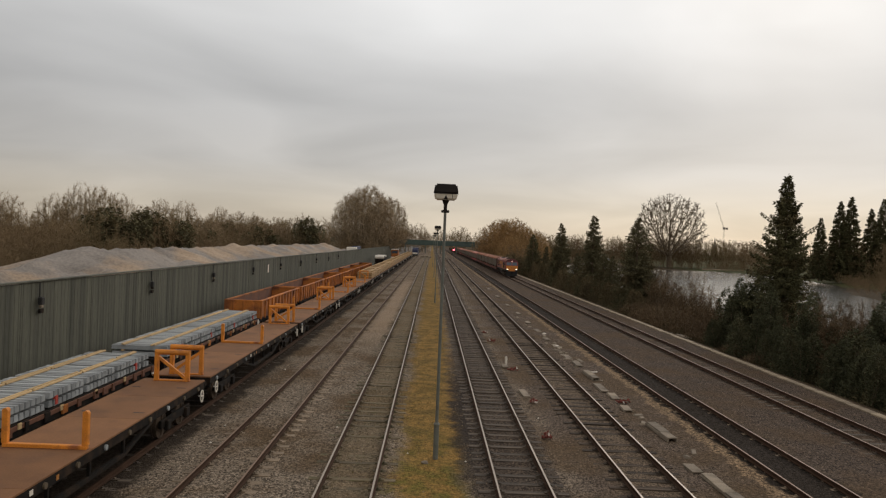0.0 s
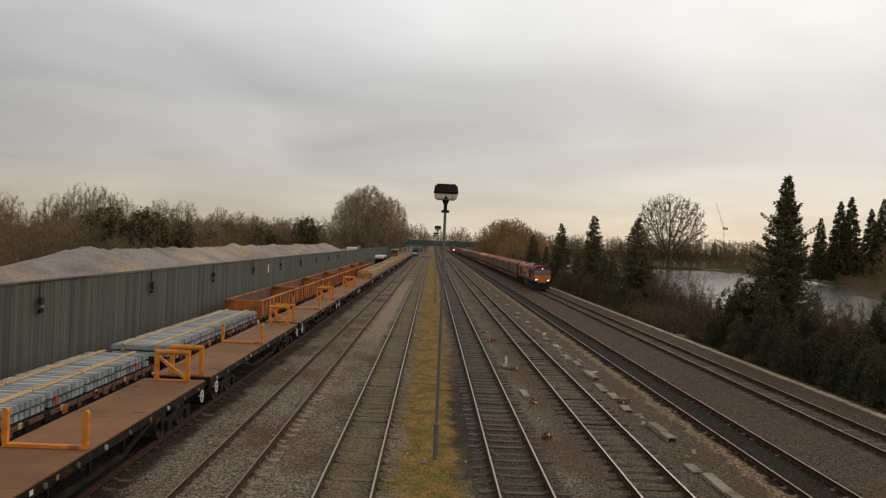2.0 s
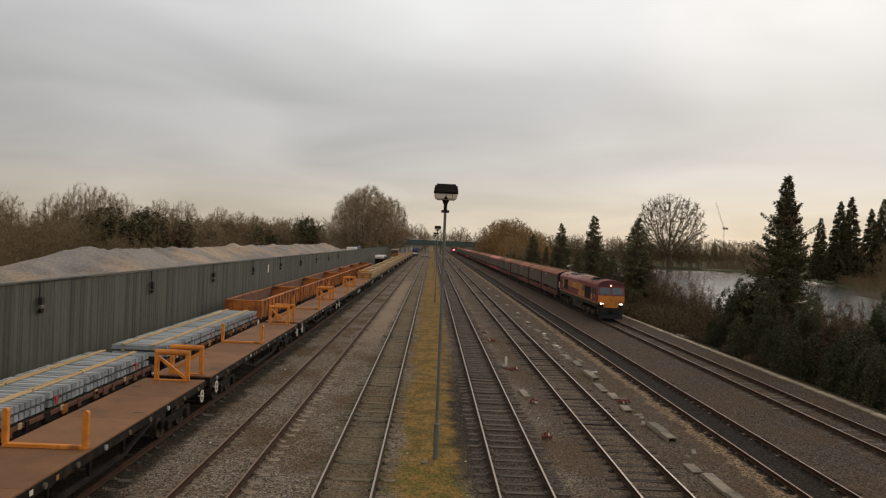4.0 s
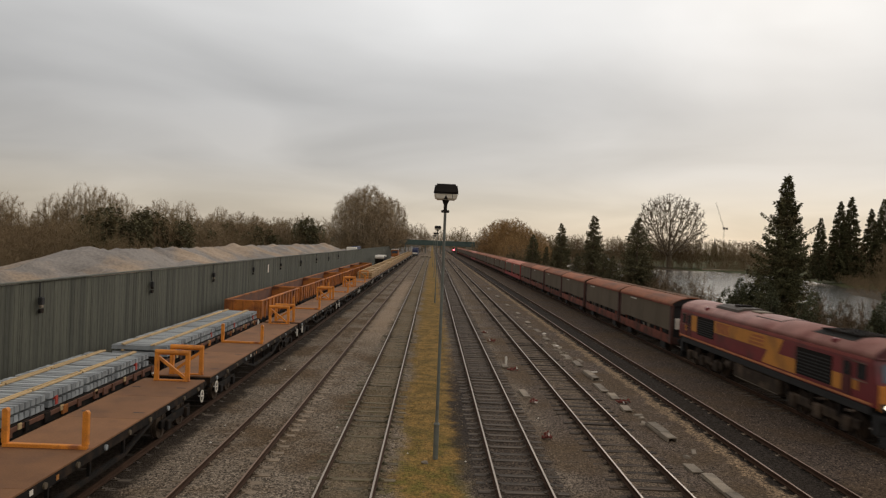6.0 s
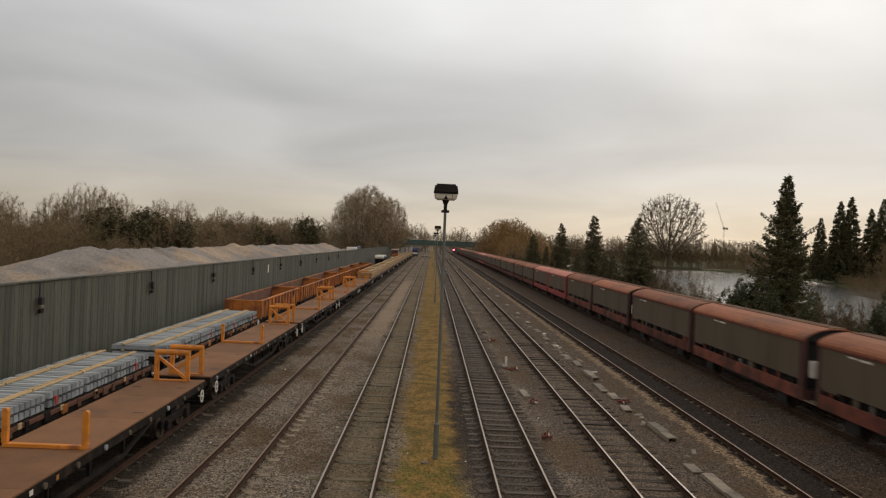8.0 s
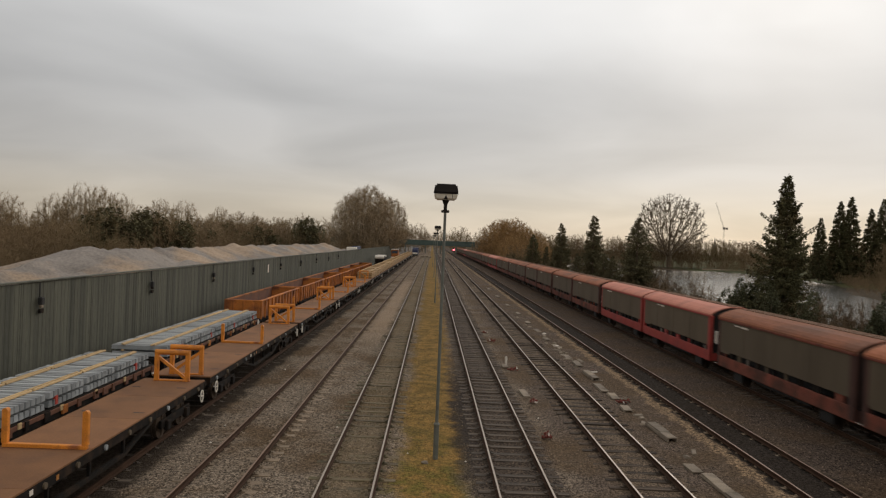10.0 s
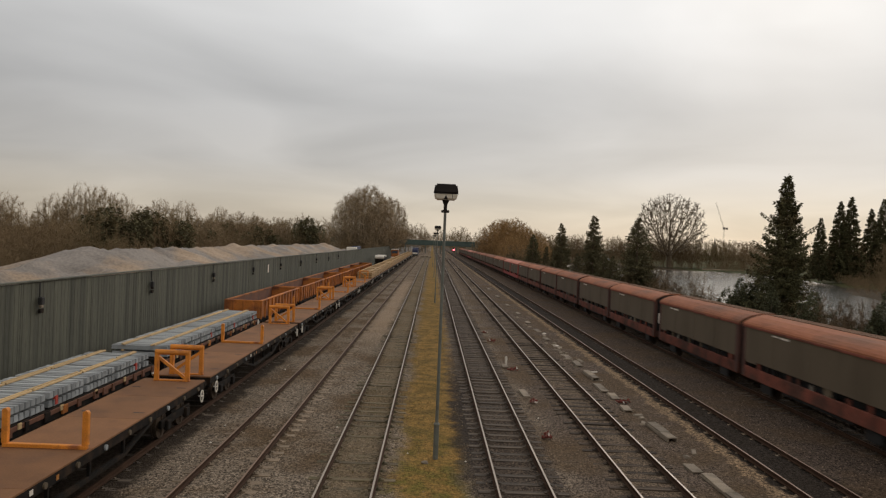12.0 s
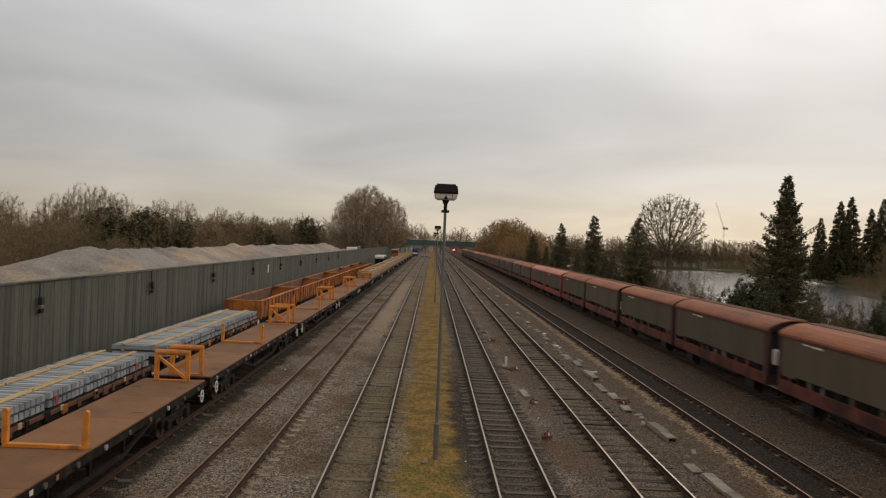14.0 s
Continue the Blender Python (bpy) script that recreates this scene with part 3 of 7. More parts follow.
def build_locomotive():
    L = 20.55
    t = thing("locomotive", (MAIN_X, NOSE_AT_START, 0), "maroon and gold diesel locomotive with yellow nose, headlights lit", "locomotive")
    prof = [(-1.30, 1.55), (-1.32, 1.75), (-1.32, 2.40), (-1.32, 3.05), (-1.29, 3.28), (1.29, 3.28), (1.32, 3.05), (1.32, 2.40), (1.32, 1.75), (1.30, 1.55)]

    def lean(z):
        return 0.06 + (0.0 if z <= 2.40 else 0.26 * (z - 2.40) / 0.88)

    # hull: rows of the cross section from the nose to the rear cab
    bm = bmesh.new()
    rows = []
    for inset, off, back in ((0.05, 0.0, False), (0.0, 0.16, False), (0.0, 0.16, True), (0.05, 0.0, True)):
        rows.append([bm.verts.new((x * (1 - inset / 1.32), (L - off - lean(z)) if back else (off + lean(z)), z)) for x, z in prof])
    n = len(prof)
    for a, b in zip(rows, rows[1:]):
        for i in range(n - 1):
            bm.faces.new((a[i], b[i], b[i + 1], a[i + 1]))
    for r, flip in ((rows[0], 1), (rows[-1], -1)):
        for i in range(n // 2 - 1):
            bm.faces.new([r[k] for k in (i, i + 1, n - 2 - i, n - 1 - i)][::flip])
    bmesh.ops.recalc_face_normals(bm, faces=bm.faces)
    part("body", bm, M_MAROON, t, "maroon body with a gold band")
    # roof: shallow arch drawn out, set back a little over each windscreen
    arch = [(-1.31, 3.26), (-1.22, 3.46), (-0.95, 3.66), (-0.5, 3.80), (0, 3.85), (0.5, 3.80), (0.95, 3.66), (1.22, 3.46), (1.31, 3.26)]

    def roof_z(x):
        return next(z0 + (z1 - z0) * (x - x0) / (x1 - x0) for (x0, z0), (x1, z1) in zip(arch, arch[1:]) if x0 <= x <= x1)

    def roof_patch(x0, x1, y0, y1, rise, name, material, label=""):
        """A plate that follows the roof's arch."""
        xs = [x0 + (x1 - x0) * i / 6 for i in range(7)]
        bm = bmesh.new()
        extrude_profile(bm, [(x, roof_z(x) - 0.03) for x in xs] + [(x, roof_z(x) + rise) for x in reversed(xs)], y0, y1)
        bmesh.ops.recalc_face_normals(bm, faces=bm.faces)
        return part(name, bm, material, t, label)

    bm = bmesh.new()
    extrude_profile(bm, arch, 0.36, L - 0.36)
    for f in bm.faces:
        f.smooth = len(f.verts) == 4
    part("roof", bm, M_LOCO_ROOF, t, "dusty faded maroon roof")
    g = roof_patch(-0.95, 0.95, 2.2, 5.2, 0.012, "roof_grille", M_GRILLE)
    for k in range(14):
        yy = 2.3 + 0.2 * k
        part("louvre", boxes((-0.7, 0.7, yy, yy + 0.05, 3.80, 3.885)), M_STEEL_DARK, g)
    roof_patch(-0.75, 0.75, 8.3, 11.0, 0.016, "roof_hatch", M_BLACK, "black-edged roof hatch")
    roof_patch(-0.71, 0.71, 8.36, 10.94, 0.028, "hatch_cover", M_LOCO_ROOF)
    part("roof_box", boxes((-0.35, 0.35, 11.4, 12.4, 3.7, 3.90), bevel=0.03), M_TROUGH, t, "pale box on the roof")
    bm = bmesh.new()
    extrude_profile(bm, [(-0.85, 3.62), (-0.8, 3.84), (-0.45, 3.95), (0.45, 3.95), (0.8, 3.84), (0.85, 3.62)], 12.9, 15.9)
    part("silencer_hood", bm, mat("grey_roof_hood", (0.085, 0.074, 0.068), 0.9, 0, 0.25, 1.2, 20), t, "raised grey silencer hood")
    part("exhaust", boxes((-0.5, 0.3, 13.7, 14.2, 3.9, 4.06), bevel=0.04), M_STEEL_DARK, t)
    part("horn_cover", boxes((-1.20, -0.98, 16.3, 16.6, 3.44, 3.66), bevel=0.04), M_MAROON, t)
    part("horn_cover", boxes((-1.20, -0.98, 3.0, 3.3, 3.44, 3.66), bevel=0.04), M_MAROON, t)
    # cab ends
    for back in (False, True):
        f = (lambda y: L - y) if back else (lambda y: y)

        def yb(a, b):
            return tuple(sorted((f(a), f(b))))
        part("nose_panel", boxes((-1.26, 1.26, *yb(0.0, 0.08), 1.46, 2.36), (-0.70, 0.70, *yb(0.003, 0.083), 1.22, 1.50), bevel=0.02), M_NOSE, t, "yellow warning panel")
        part("nose_crest", tubes(((0, f(-0.006), 1.92), (0, f(0.02), 1.92), 0.17), seg=16), M_GOLD_DULL, t, "dull round crest")
        part("buffer_beam", boxes((-1.2, 1.2, *yb(0.12, 0.5), 0.55, 1.30), bevel=0.05), M_BLACK, t)
        part("brow", boxes((-1.22, 1.22, *yb(0.24, 0.5), 3.22, 3.30), bevel=0.03), M_MAROON, t)
        bm = bmesh.new()
        extrude_profile(bm, [(x * 0.985, z - 0.02) for x, z in arch], *yb(0.28, 0.358))
        part("visor", bm, M_MAROON_DARK, t, "dark maroon front of the roof dome")
        # windscreens on the leaning front
        for s in (-1, 1):
            bm = bmesh.new()
            q = [(s * 0.09, 2.46), (s * 1.12, 2.46), (s * 1.08, 3.02), (s * 0.98, 3.10), (s * 0.09, 3.12)]
            A = [bm.verts.new((x, f(lean(z) - 0.035), z)) for x, z in q]
            B = [bm.verts.new((x, f(lean(z) + 0.02), z)) for x, z in q]
            bm.faces.new(A)
            bm.faces.new(B[::-1])
            for i in range(5):
                bm.faces.new((A[i], B[i], B[(i + 1) % 5], A[(i + 1) % 5]))
            bmesh.ops.recalc_face_normals(bm, faces=bm.faces)
            part("windscreen", bm, M_GLASS, t)
            lamp = part("headlight", boxes((s * 0.97 - 0.25, s * 0.97 + 0.25, *yb(-0.06, 0.02), 1.46, 1.74), bevel=0.03), M_BLACK, t)
            part("bulb", tubes(((s * 0.97, f(-0.075), 1.60), (s * 0.97, f(-0.05), 1.60), 0.085), seg=14), M_LAMP if not back else M_GLASS, lamp)
            part("marker_lamp", tubes(((s * 0.79, f(-0.07), 1.60), (s * 0.79, f(-0.05), 1.60), 0.05), seg=10), M_LAMP if not back else M_GLASS, lamp)
            part("buffer", tubes(((s * 0.86, f(0.12), 1.06), (s * 0.86, f(-0.35), 1.06), 0.10), ((s * 0.86, f(-0.35), 1.06), (s * 0.86, f(-0.42), 1.06), 0.24), seg=12), M_BLACK, t)
            part("wiper", boxes((s * 0.55 - 0.02, s * 0.55 + 0.02, *yb(0.0, 0.04), 2.36, 2.60)), M_BLACK, t)
            # cab side window and door on both sides
            side_panel("cab_window", t, s * 1.32, *yb(0.72, 1.30), 2.42, 2.98, M_CAB_DARK)
            side_panel("cab_crest", t, s * 1.32, *yb(1.20, 1.55), 1.98, 2.32, M_GOLD, 0.010)
            d = side_panel("cab_door", t, s * 1.32, *yb(1.62, 2.22), 1.70, 3.05, M_MAROON_DARK, 0.02)
            side_panel("door_window", d, s * 1.342, *yb(1.72, 2.12), 2.45, 2.95, M_CAB_DARK, 0.006)
            part("handrail", tubes(((s * 1.37, f(1.58), 1.7), (s * 1.37, f(1.58), 2.9), 0.014), seg=6), M_BOGIE, t)
            part("handrail", tubes(((s * 1.36, f(0.70), 3.02), (s * 1.36, f(1.5), 3.02), 0.018), seg=6), M_TROUGH, t)
            part("grab_rail", tubes(((s * 1.36, f(0.70), 2.36), (s * 1.36, f(1.5), 2.36), 0.018), seg=6), M_TROUGH, t)
        part("marker_light", tubes(((0, f(0.27), 3.30), (0, f(0.20), 3.30), 0.085), seg=12), M_MARKER if not back else M_GLASS, t)
        part("coupling", boxes((-0.12, 0.12, *yb(-0.35, 0.15), 0.78, 1.02), bevel=0.03), M_STEEL_DARK, t)
        part("plough", boxes((-1.15, 1.15, *yb(0.0, 0.10), 0.18, 0.56), bevel=0.03), M_BLACK, t)
    for s in (-1, 1):
        x = s * 1.32
        side_panel("solebar_stripe", t, x, 0.35, L - 0.35, 1.60, 1.69, M_STRIPE, 0.016)
        for y0, y1, z0, z1 in ((2.95, 5.70, 1.82, 2.96), (14.85, 17.30, 1.98, 3.05)):
            g = side_panel("side_grille", t, x, y0, y1, z0, z1, M_GRILLE, 0.02)
            for k in range(7):
                zz = z0 + 0.08 + (z1 - z0 - 0.16) * k / 7
                side_panel("slat", g, x + s * 0.02, y0 + 0.05, y1 - 0.05, zz, zz + 0.05, M_BLACK, 0.012)
        side_shape("gold_band", t, x, [(5.75, 1.76), (8.95, 1.76), (8.40, 2.40), (14.78, 2.40), (14.78, 3.06), (6.88, 3.06), (7.38, 2.38), (5.78, 2.38)], M_GOLD)
        side_panel("gold_end", t, x, 17.45, 18.30, 2.10, 3.02, M_GOLD, 0.012)
        side_panel("gold_tab", t, x, 2.30, 2.90, 1.80, 2.40, M_GOLD, 0.0116)
        side_panel("emblem_panel", t, x + s * 0.012, 12.75, 14.55, 2.46, 3.0, M_EMBLEM, 0.006)
        for k in range(3):
            side_panel("emblem_bar", t, x + s * 0.012, 8.75, 10.45 - 0.2 * k, 2.48 + 0.18 * k, 2.60 + 0.18 * k, M_EMBLEM, 0.006)
        side_panel("cantrail", t, x, 0.5, L - 0.5, 3.12, 3.24, M_CANTRAIL, 0.03)
        for k in range(5):
            side_panel("louvre", t, x, 18.45, 19.1, 2.15 + k * 0.17, 2.22 + k * 0.17, M_BLACK, 0.02)
        part("gutter_pipe", tubes(((s * 1.18, 7.6, 0.50), (s * 1.18, 12.2, 0.50), 0.03), seg=6), M_TROUGH, t)
    part("underframe", boxes((-1.28, 1.28, 0.5, L - 0.5, 1.22, 1.55), bevel=0.03), M_BLACK, t)
    part("fuel_tank", boxes((-1.22, 1.22, 7.4, 12.4, 0.42, 1.24), bevel=0.12), M_BOGIE, t, "grimy fuel tank")
    for s in (-1, 1):
        part("air_tank", tubes(((s * 1.12, 12.5, 0.95), (s * 1.12, 13.1, 0.95), 0.24), seg=12), M_BOGIE, t)
    wheels = []
    for yc in (4.0, L - 4.0):
        g = part("bogie", boxes((-1.2, -1.05, yc - 2.7, yc + 2.7, 0.48, 0.86), (1.05, 1.2, yc - 2.7, yc + 2.7, 0.48, 0.86), (-1.05, 1.05, yc - 1.25, yc - 0.95, 0.5, 0.82), (-1.05, 1.05, yc + 0.95, yc + 1.25, 0.5, 0.82), bevel=0.03), M_BOGIE, t)
        for k in (-1, 0, 1):
            for s in (-1, 1):
                part("axle_box", boxes((s * 1.22 - 0.12, s * 1.22 + 0.12, yc + k * 2.05 - 0.24, yc + k * 2.05 + 0.24, 0.30, 0.86), bevel=0.04), M_BOGIE, g)
                part("spring", tubes(((s * 1.22, yc + k * 2.05 + 0.5, 0.72), (s * 1.22, yc + k * 2.05 + 0.5, 1.2), 0.13), seg=8), M_STEEL_DARK, g)
            wheels.append((wheelset(g, 0, yc + k * 2.05, 0.53), 0.53))
    return t, wheels


WAG_PITCH = 13.569
M_ROOF_DARK = mat("dirty_brown_roof_slat", (0.150, 0.090, 0.062), 0.9, 0, 0.25, 1, 15, spec=0.08)


M_WAG_POST = mat("grimy_brown_wagon_end", (0.075, 0.034, 0.027), 0.85, 0, 0.25, 2, 20, rand=0.15)


def build_wagon(bright, flip):
    """One half of a covered twin van: y = 0 at its leading end; the drawbar end is at the far end unless flipped."""
    n_gap, w_gap = 0.26, 0.56
    y0, y1 = (n_gap, WAG_PITCH - w_gap) if flip else (w_gap, WAG_PITCH - n_gap)
    red, roof = (M_WAG_RED_NEW, M_WAG_ROOF_NEW) if bright else (M_WAG_RED, M_WAG_ROOF)
    post = red if bright else M_WAG_POST
    label = "bright red covered van with a salmon roof and grey-brown sides" if bright else "dull red covered van with a faded red roof and grey-brown sides"
    t = thing("covered_wagon", (MAIN_X, 0, 0), label, "freight wagon", "covered vans behind the locomotive")
    # roof sheet: rounded haunches and a flat slatted top, open below at both ends
    outer = [(-1.42, 3.30), (-1.41, 3.38), (-1.32, 3.47), (-1.14, 3.58), (-0.78, 3.73), (-0.34, 3.82), (0.34, 3.82), (0.78, 3.73), (1.14, 3.58), (1.32, 3.47), (1.41, 3.38), (1.42, 3.30)]
    inner = [(x * 0.97, z - 0.05) for x, z in reversed(outer)]
    bm = bmesh.new()
    extrude_profile(bm, outer + inner, y0 - 0.05, y1 + 0.05, cap=False)
    for ye in (y0 - 0.05, y1 + 0.05):
        ring = [bm.verts.new((x, ye, z)) for x, z in outer + inner]
        m = len(ring)
        for i in range(len(outer) - 1):
            bm.faces.new((ring[i], ring[i + 1], ring[m - 2 - i], ring[m - 1 - i]))
    bmesh.ops.remove_doubles(bm, verts=bm.verts, dist=1e-4)
    bmesh.ops.recalc_face_normals(bm, faces=bm.faces)
    r = part("roof", bm, roof, t)
    bm = bmesh.new()
    for k in range(22):
        ya = y0 + 0.1 + (y1 - y0 - 0.2) * k / 22
        add_box(bm, -0.26, 0.46, ya, ya + (y1 - y0 - 0.2) / 22 - 0.14, 3.80, 3.85)
    part("roof_grating", bm, M_ROOF_DARK, r)
    # black plates painted for the shade inside the open roof ends
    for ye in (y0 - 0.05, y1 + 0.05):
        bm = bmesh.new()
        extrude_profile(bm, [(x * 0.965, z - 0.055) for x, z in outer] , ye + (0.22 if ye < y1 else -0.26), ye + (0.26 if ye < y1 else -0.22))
        part("gable", bm, M_BLACK, r, "black plate for the shade inside the open roof end")
    for s in (-1, 1):
        part("gutter", boxes((s * 1.41 - 0.03, s * 1.41 + 0.03, y0, y1, 3.22, 3.32), bevel=0.01), red, t)
        c = part("curtain", boxes((s * 1.36 - 0.03, s * 1.36 + 0.03, y0 + 0.30, y1 - 0.30, 1.62, 3.24), bevel=0.01), M_WAG_SIDE, t)
        for k in range(1, 4):
            yy = y0 + (y1 - y0) * k / 4
            part("seam", boxes((s * 1.395 - 0.006, s * 1.395 + 0.006, yy - 0.03, yy + 0.03, 1.66, 3.2)), M_WAG_SIDE, c)
        part("end_post", boxes((s * 1.31 - 0.09, s * 1.31 + 0.09, y0, y0 + 0.38, 0.8, 3.30), bevel=0.02), post, t)
        part("end_post", boxes((s * 1.31 - 0.09, s * 1.31 + 0.09, y1 - 0.28, y1, 0.8, 3.30), bevel=0.02), post, t)
        part("sole_bar", boxes((s * 1.34 - 0.05, s * 1.34 + 0.05, y0, y1, 0.76, 1.32), bevel=0.015), red, t)
        # uneven upright packing between the sill and the lower edge of the curtain
        slot = random.Random(40 + 2 * bright + flip)
        yy = y0 + 0.75
        while yy < y1 - 1.0:
            w = slot.choice((0.16, 0.22, 0.3, 0.55))
            kind_ = slot.random()
            top = slot.uniform(1.50, 1.63) if kind_ < 0.25 else 1.63
            part("stanchion", boxes((s * 1.31 - 0.04, s * 1.31 + 0.04, yy, yy + w, 1.32, top)), M_PALE_PACKING if kind_ < 0.12 else (red if kind_ < 0.35 else M_STEEL_DARK if kind_ < 0.75 else M_WAG_SIDE), t)
            yy += w + slot.uniform(0.45, 1.15)
        part("curtain_skirt", boxes((s * 1.372 - 0.02, s * 1.372 + 0.02, y1 - 1.5, y1 - 0.4, 1.52, 1.63)), M_WAG_SIDE, t)
        # white strips painted in for the sky's glint below the eave
        for k in range(2):
            yl = y1 - (3.6 if flip else 4.6) + 0.95 * k
            part("eave_glint", boxes((s * 1.40 - 0.005, s * 1.40 + 0.016, yl, yl + 0.8 - 0.25 * k, 3.06 + 0.02 * k, 3.14)), M_WHITE, t)
    part("floor", boxes((-1.28, 1.28, y0 + 0.02, y1 - 0.02, 1.02, 1.22)), M_STEEL_DARK, t)
    # black core added for the dark inside seen through the slots
    part("dark_core", boxes((-0.9, 0.9, y0 + 0.55, y1 - 0.55, 1.22, 3.2)), M_BLACK, t)
    # end walls set back and black, painting in the shade of the open ends
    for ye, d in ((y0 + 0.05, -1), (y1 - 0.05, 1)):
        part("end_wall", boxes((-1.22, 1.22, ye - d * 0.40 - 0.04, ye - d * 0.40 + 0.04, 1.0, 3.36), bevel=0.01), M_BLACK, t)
        part("end_sill", boxes((-1.26, 1.26, ye - 0.06, ye + 0.06, 0.78, 1.20), bevel=0.01), post, t)
    ye = y1 if flip else y0
    d = 1 if flip else -1
    part("cabinet", boxes((-1.15, -0.80, *sorted((ye, ye + d * 0.25)), 1.75, 2.45), bevel=0.03), M_WHITE, t, "white end cabinet")
    for s in (-1, 1):
        part("buffer", tubes(((s * 0.86, ye, 1.02), (s * 0.86, ye + d * 0.5, 1.02), 0.09), ((s * 0.86, ye + d * 0.5, 1.02), (s * 0.86, ye + d * 0.56, 1.02), 0.22), seg=10), M_BLACK, t)
    part("drawbar", boxes((-0.08, 0.08, *sorted((y0 if flip else y1, (y0 - 0.42) if flip else (y1 + 0.42))), 0.86, 1.0)), M_BLACK, t)
    part("brake_gear", boxes((-0.9, 0.9, y0 + 4.4, y1 - 4.4, 0.5, 0.8), (-1.1, -1.0, y0 + 3.6, y1 - 3.6, 0.55, 0.75), (1.0, 1.1, y0 + 3.6, y1 - 3.6, 0.55, 0.75)), M_BLACK, t)
    wheels = []
    for yc in (y0 + 2.2, y1 - 2.2):
        for s in (-1, 1):
            part("axle_guard", boxes((s * 1.12 - 0.07, s * 1.12 + 0.07, yc - 0.5, yc + 0.5, 0.28, 0.9), bevel=0.03), M_BLACK, t)
        wheels.append((wheelset(t, 0, yc, 0.46), 0.46))
    return t, wheels


WAGON_START = 20.9
N_TWINS = 19
locomotive, loco_wheels = build_locomotive()
proto = {(b, f): build_wagon(b, f) for b in (False, True) for f in (False, True)}
train = [(locomotive, -0.32)]
spun = list(loco_wheels)
used = set()
for k in range(N_TWINS * 2):
    key = (k // 2 in (3, 8, 14), k % 2 == 1)
    ob, wheels = proto[key]
    if key in used:
        ob = copy_thing(ob, ob.matrix_basis)
        wheels = [(c, 0.46) for c in ob.children if c.name.startswith("wheelset")]
    used.add(key)
    train.append((ob, WAGON_START + WAG_PITCH * k))
    spun += wheels


# ---- standing wagons in the sidings ----
FLAT_X, JOINT, FLAT_LEN = -9.5, 27.7, 18.75
DECK_Z, DECK_HALF = 1.25, 1.13


def bogie_parts(parent, yc, r=0.46, wheelbase=1.8):
    g = part("bogie", boxes((-1.0, -0.9, yc - 1.35, yc + 1.35, 0.40, 0.66), (0.9, 1.0, yc - 1.35, yc + 1.35, 0.40, 0.66), (-0.9, 0.9, yc - 0.2, yc + 0.2, 0.42, 0.72), bevel=0.02), M_STEEL_DARK, parent)
    for k in (-1, 1):
        wheelset(g, 0, yc + k * wheelbase / 2, r)
        for s in (-1, 1):
            part("axle_box", boxes((s * 1.03 - 0.08, s * 1.03 + 0.08, yc + k * wheelbase / 2 - 0.16, yc + k * wheelbase / 2 + 0.16, 0.30, 0.62), bevel=0.03), M_STEEL_DARK, g)


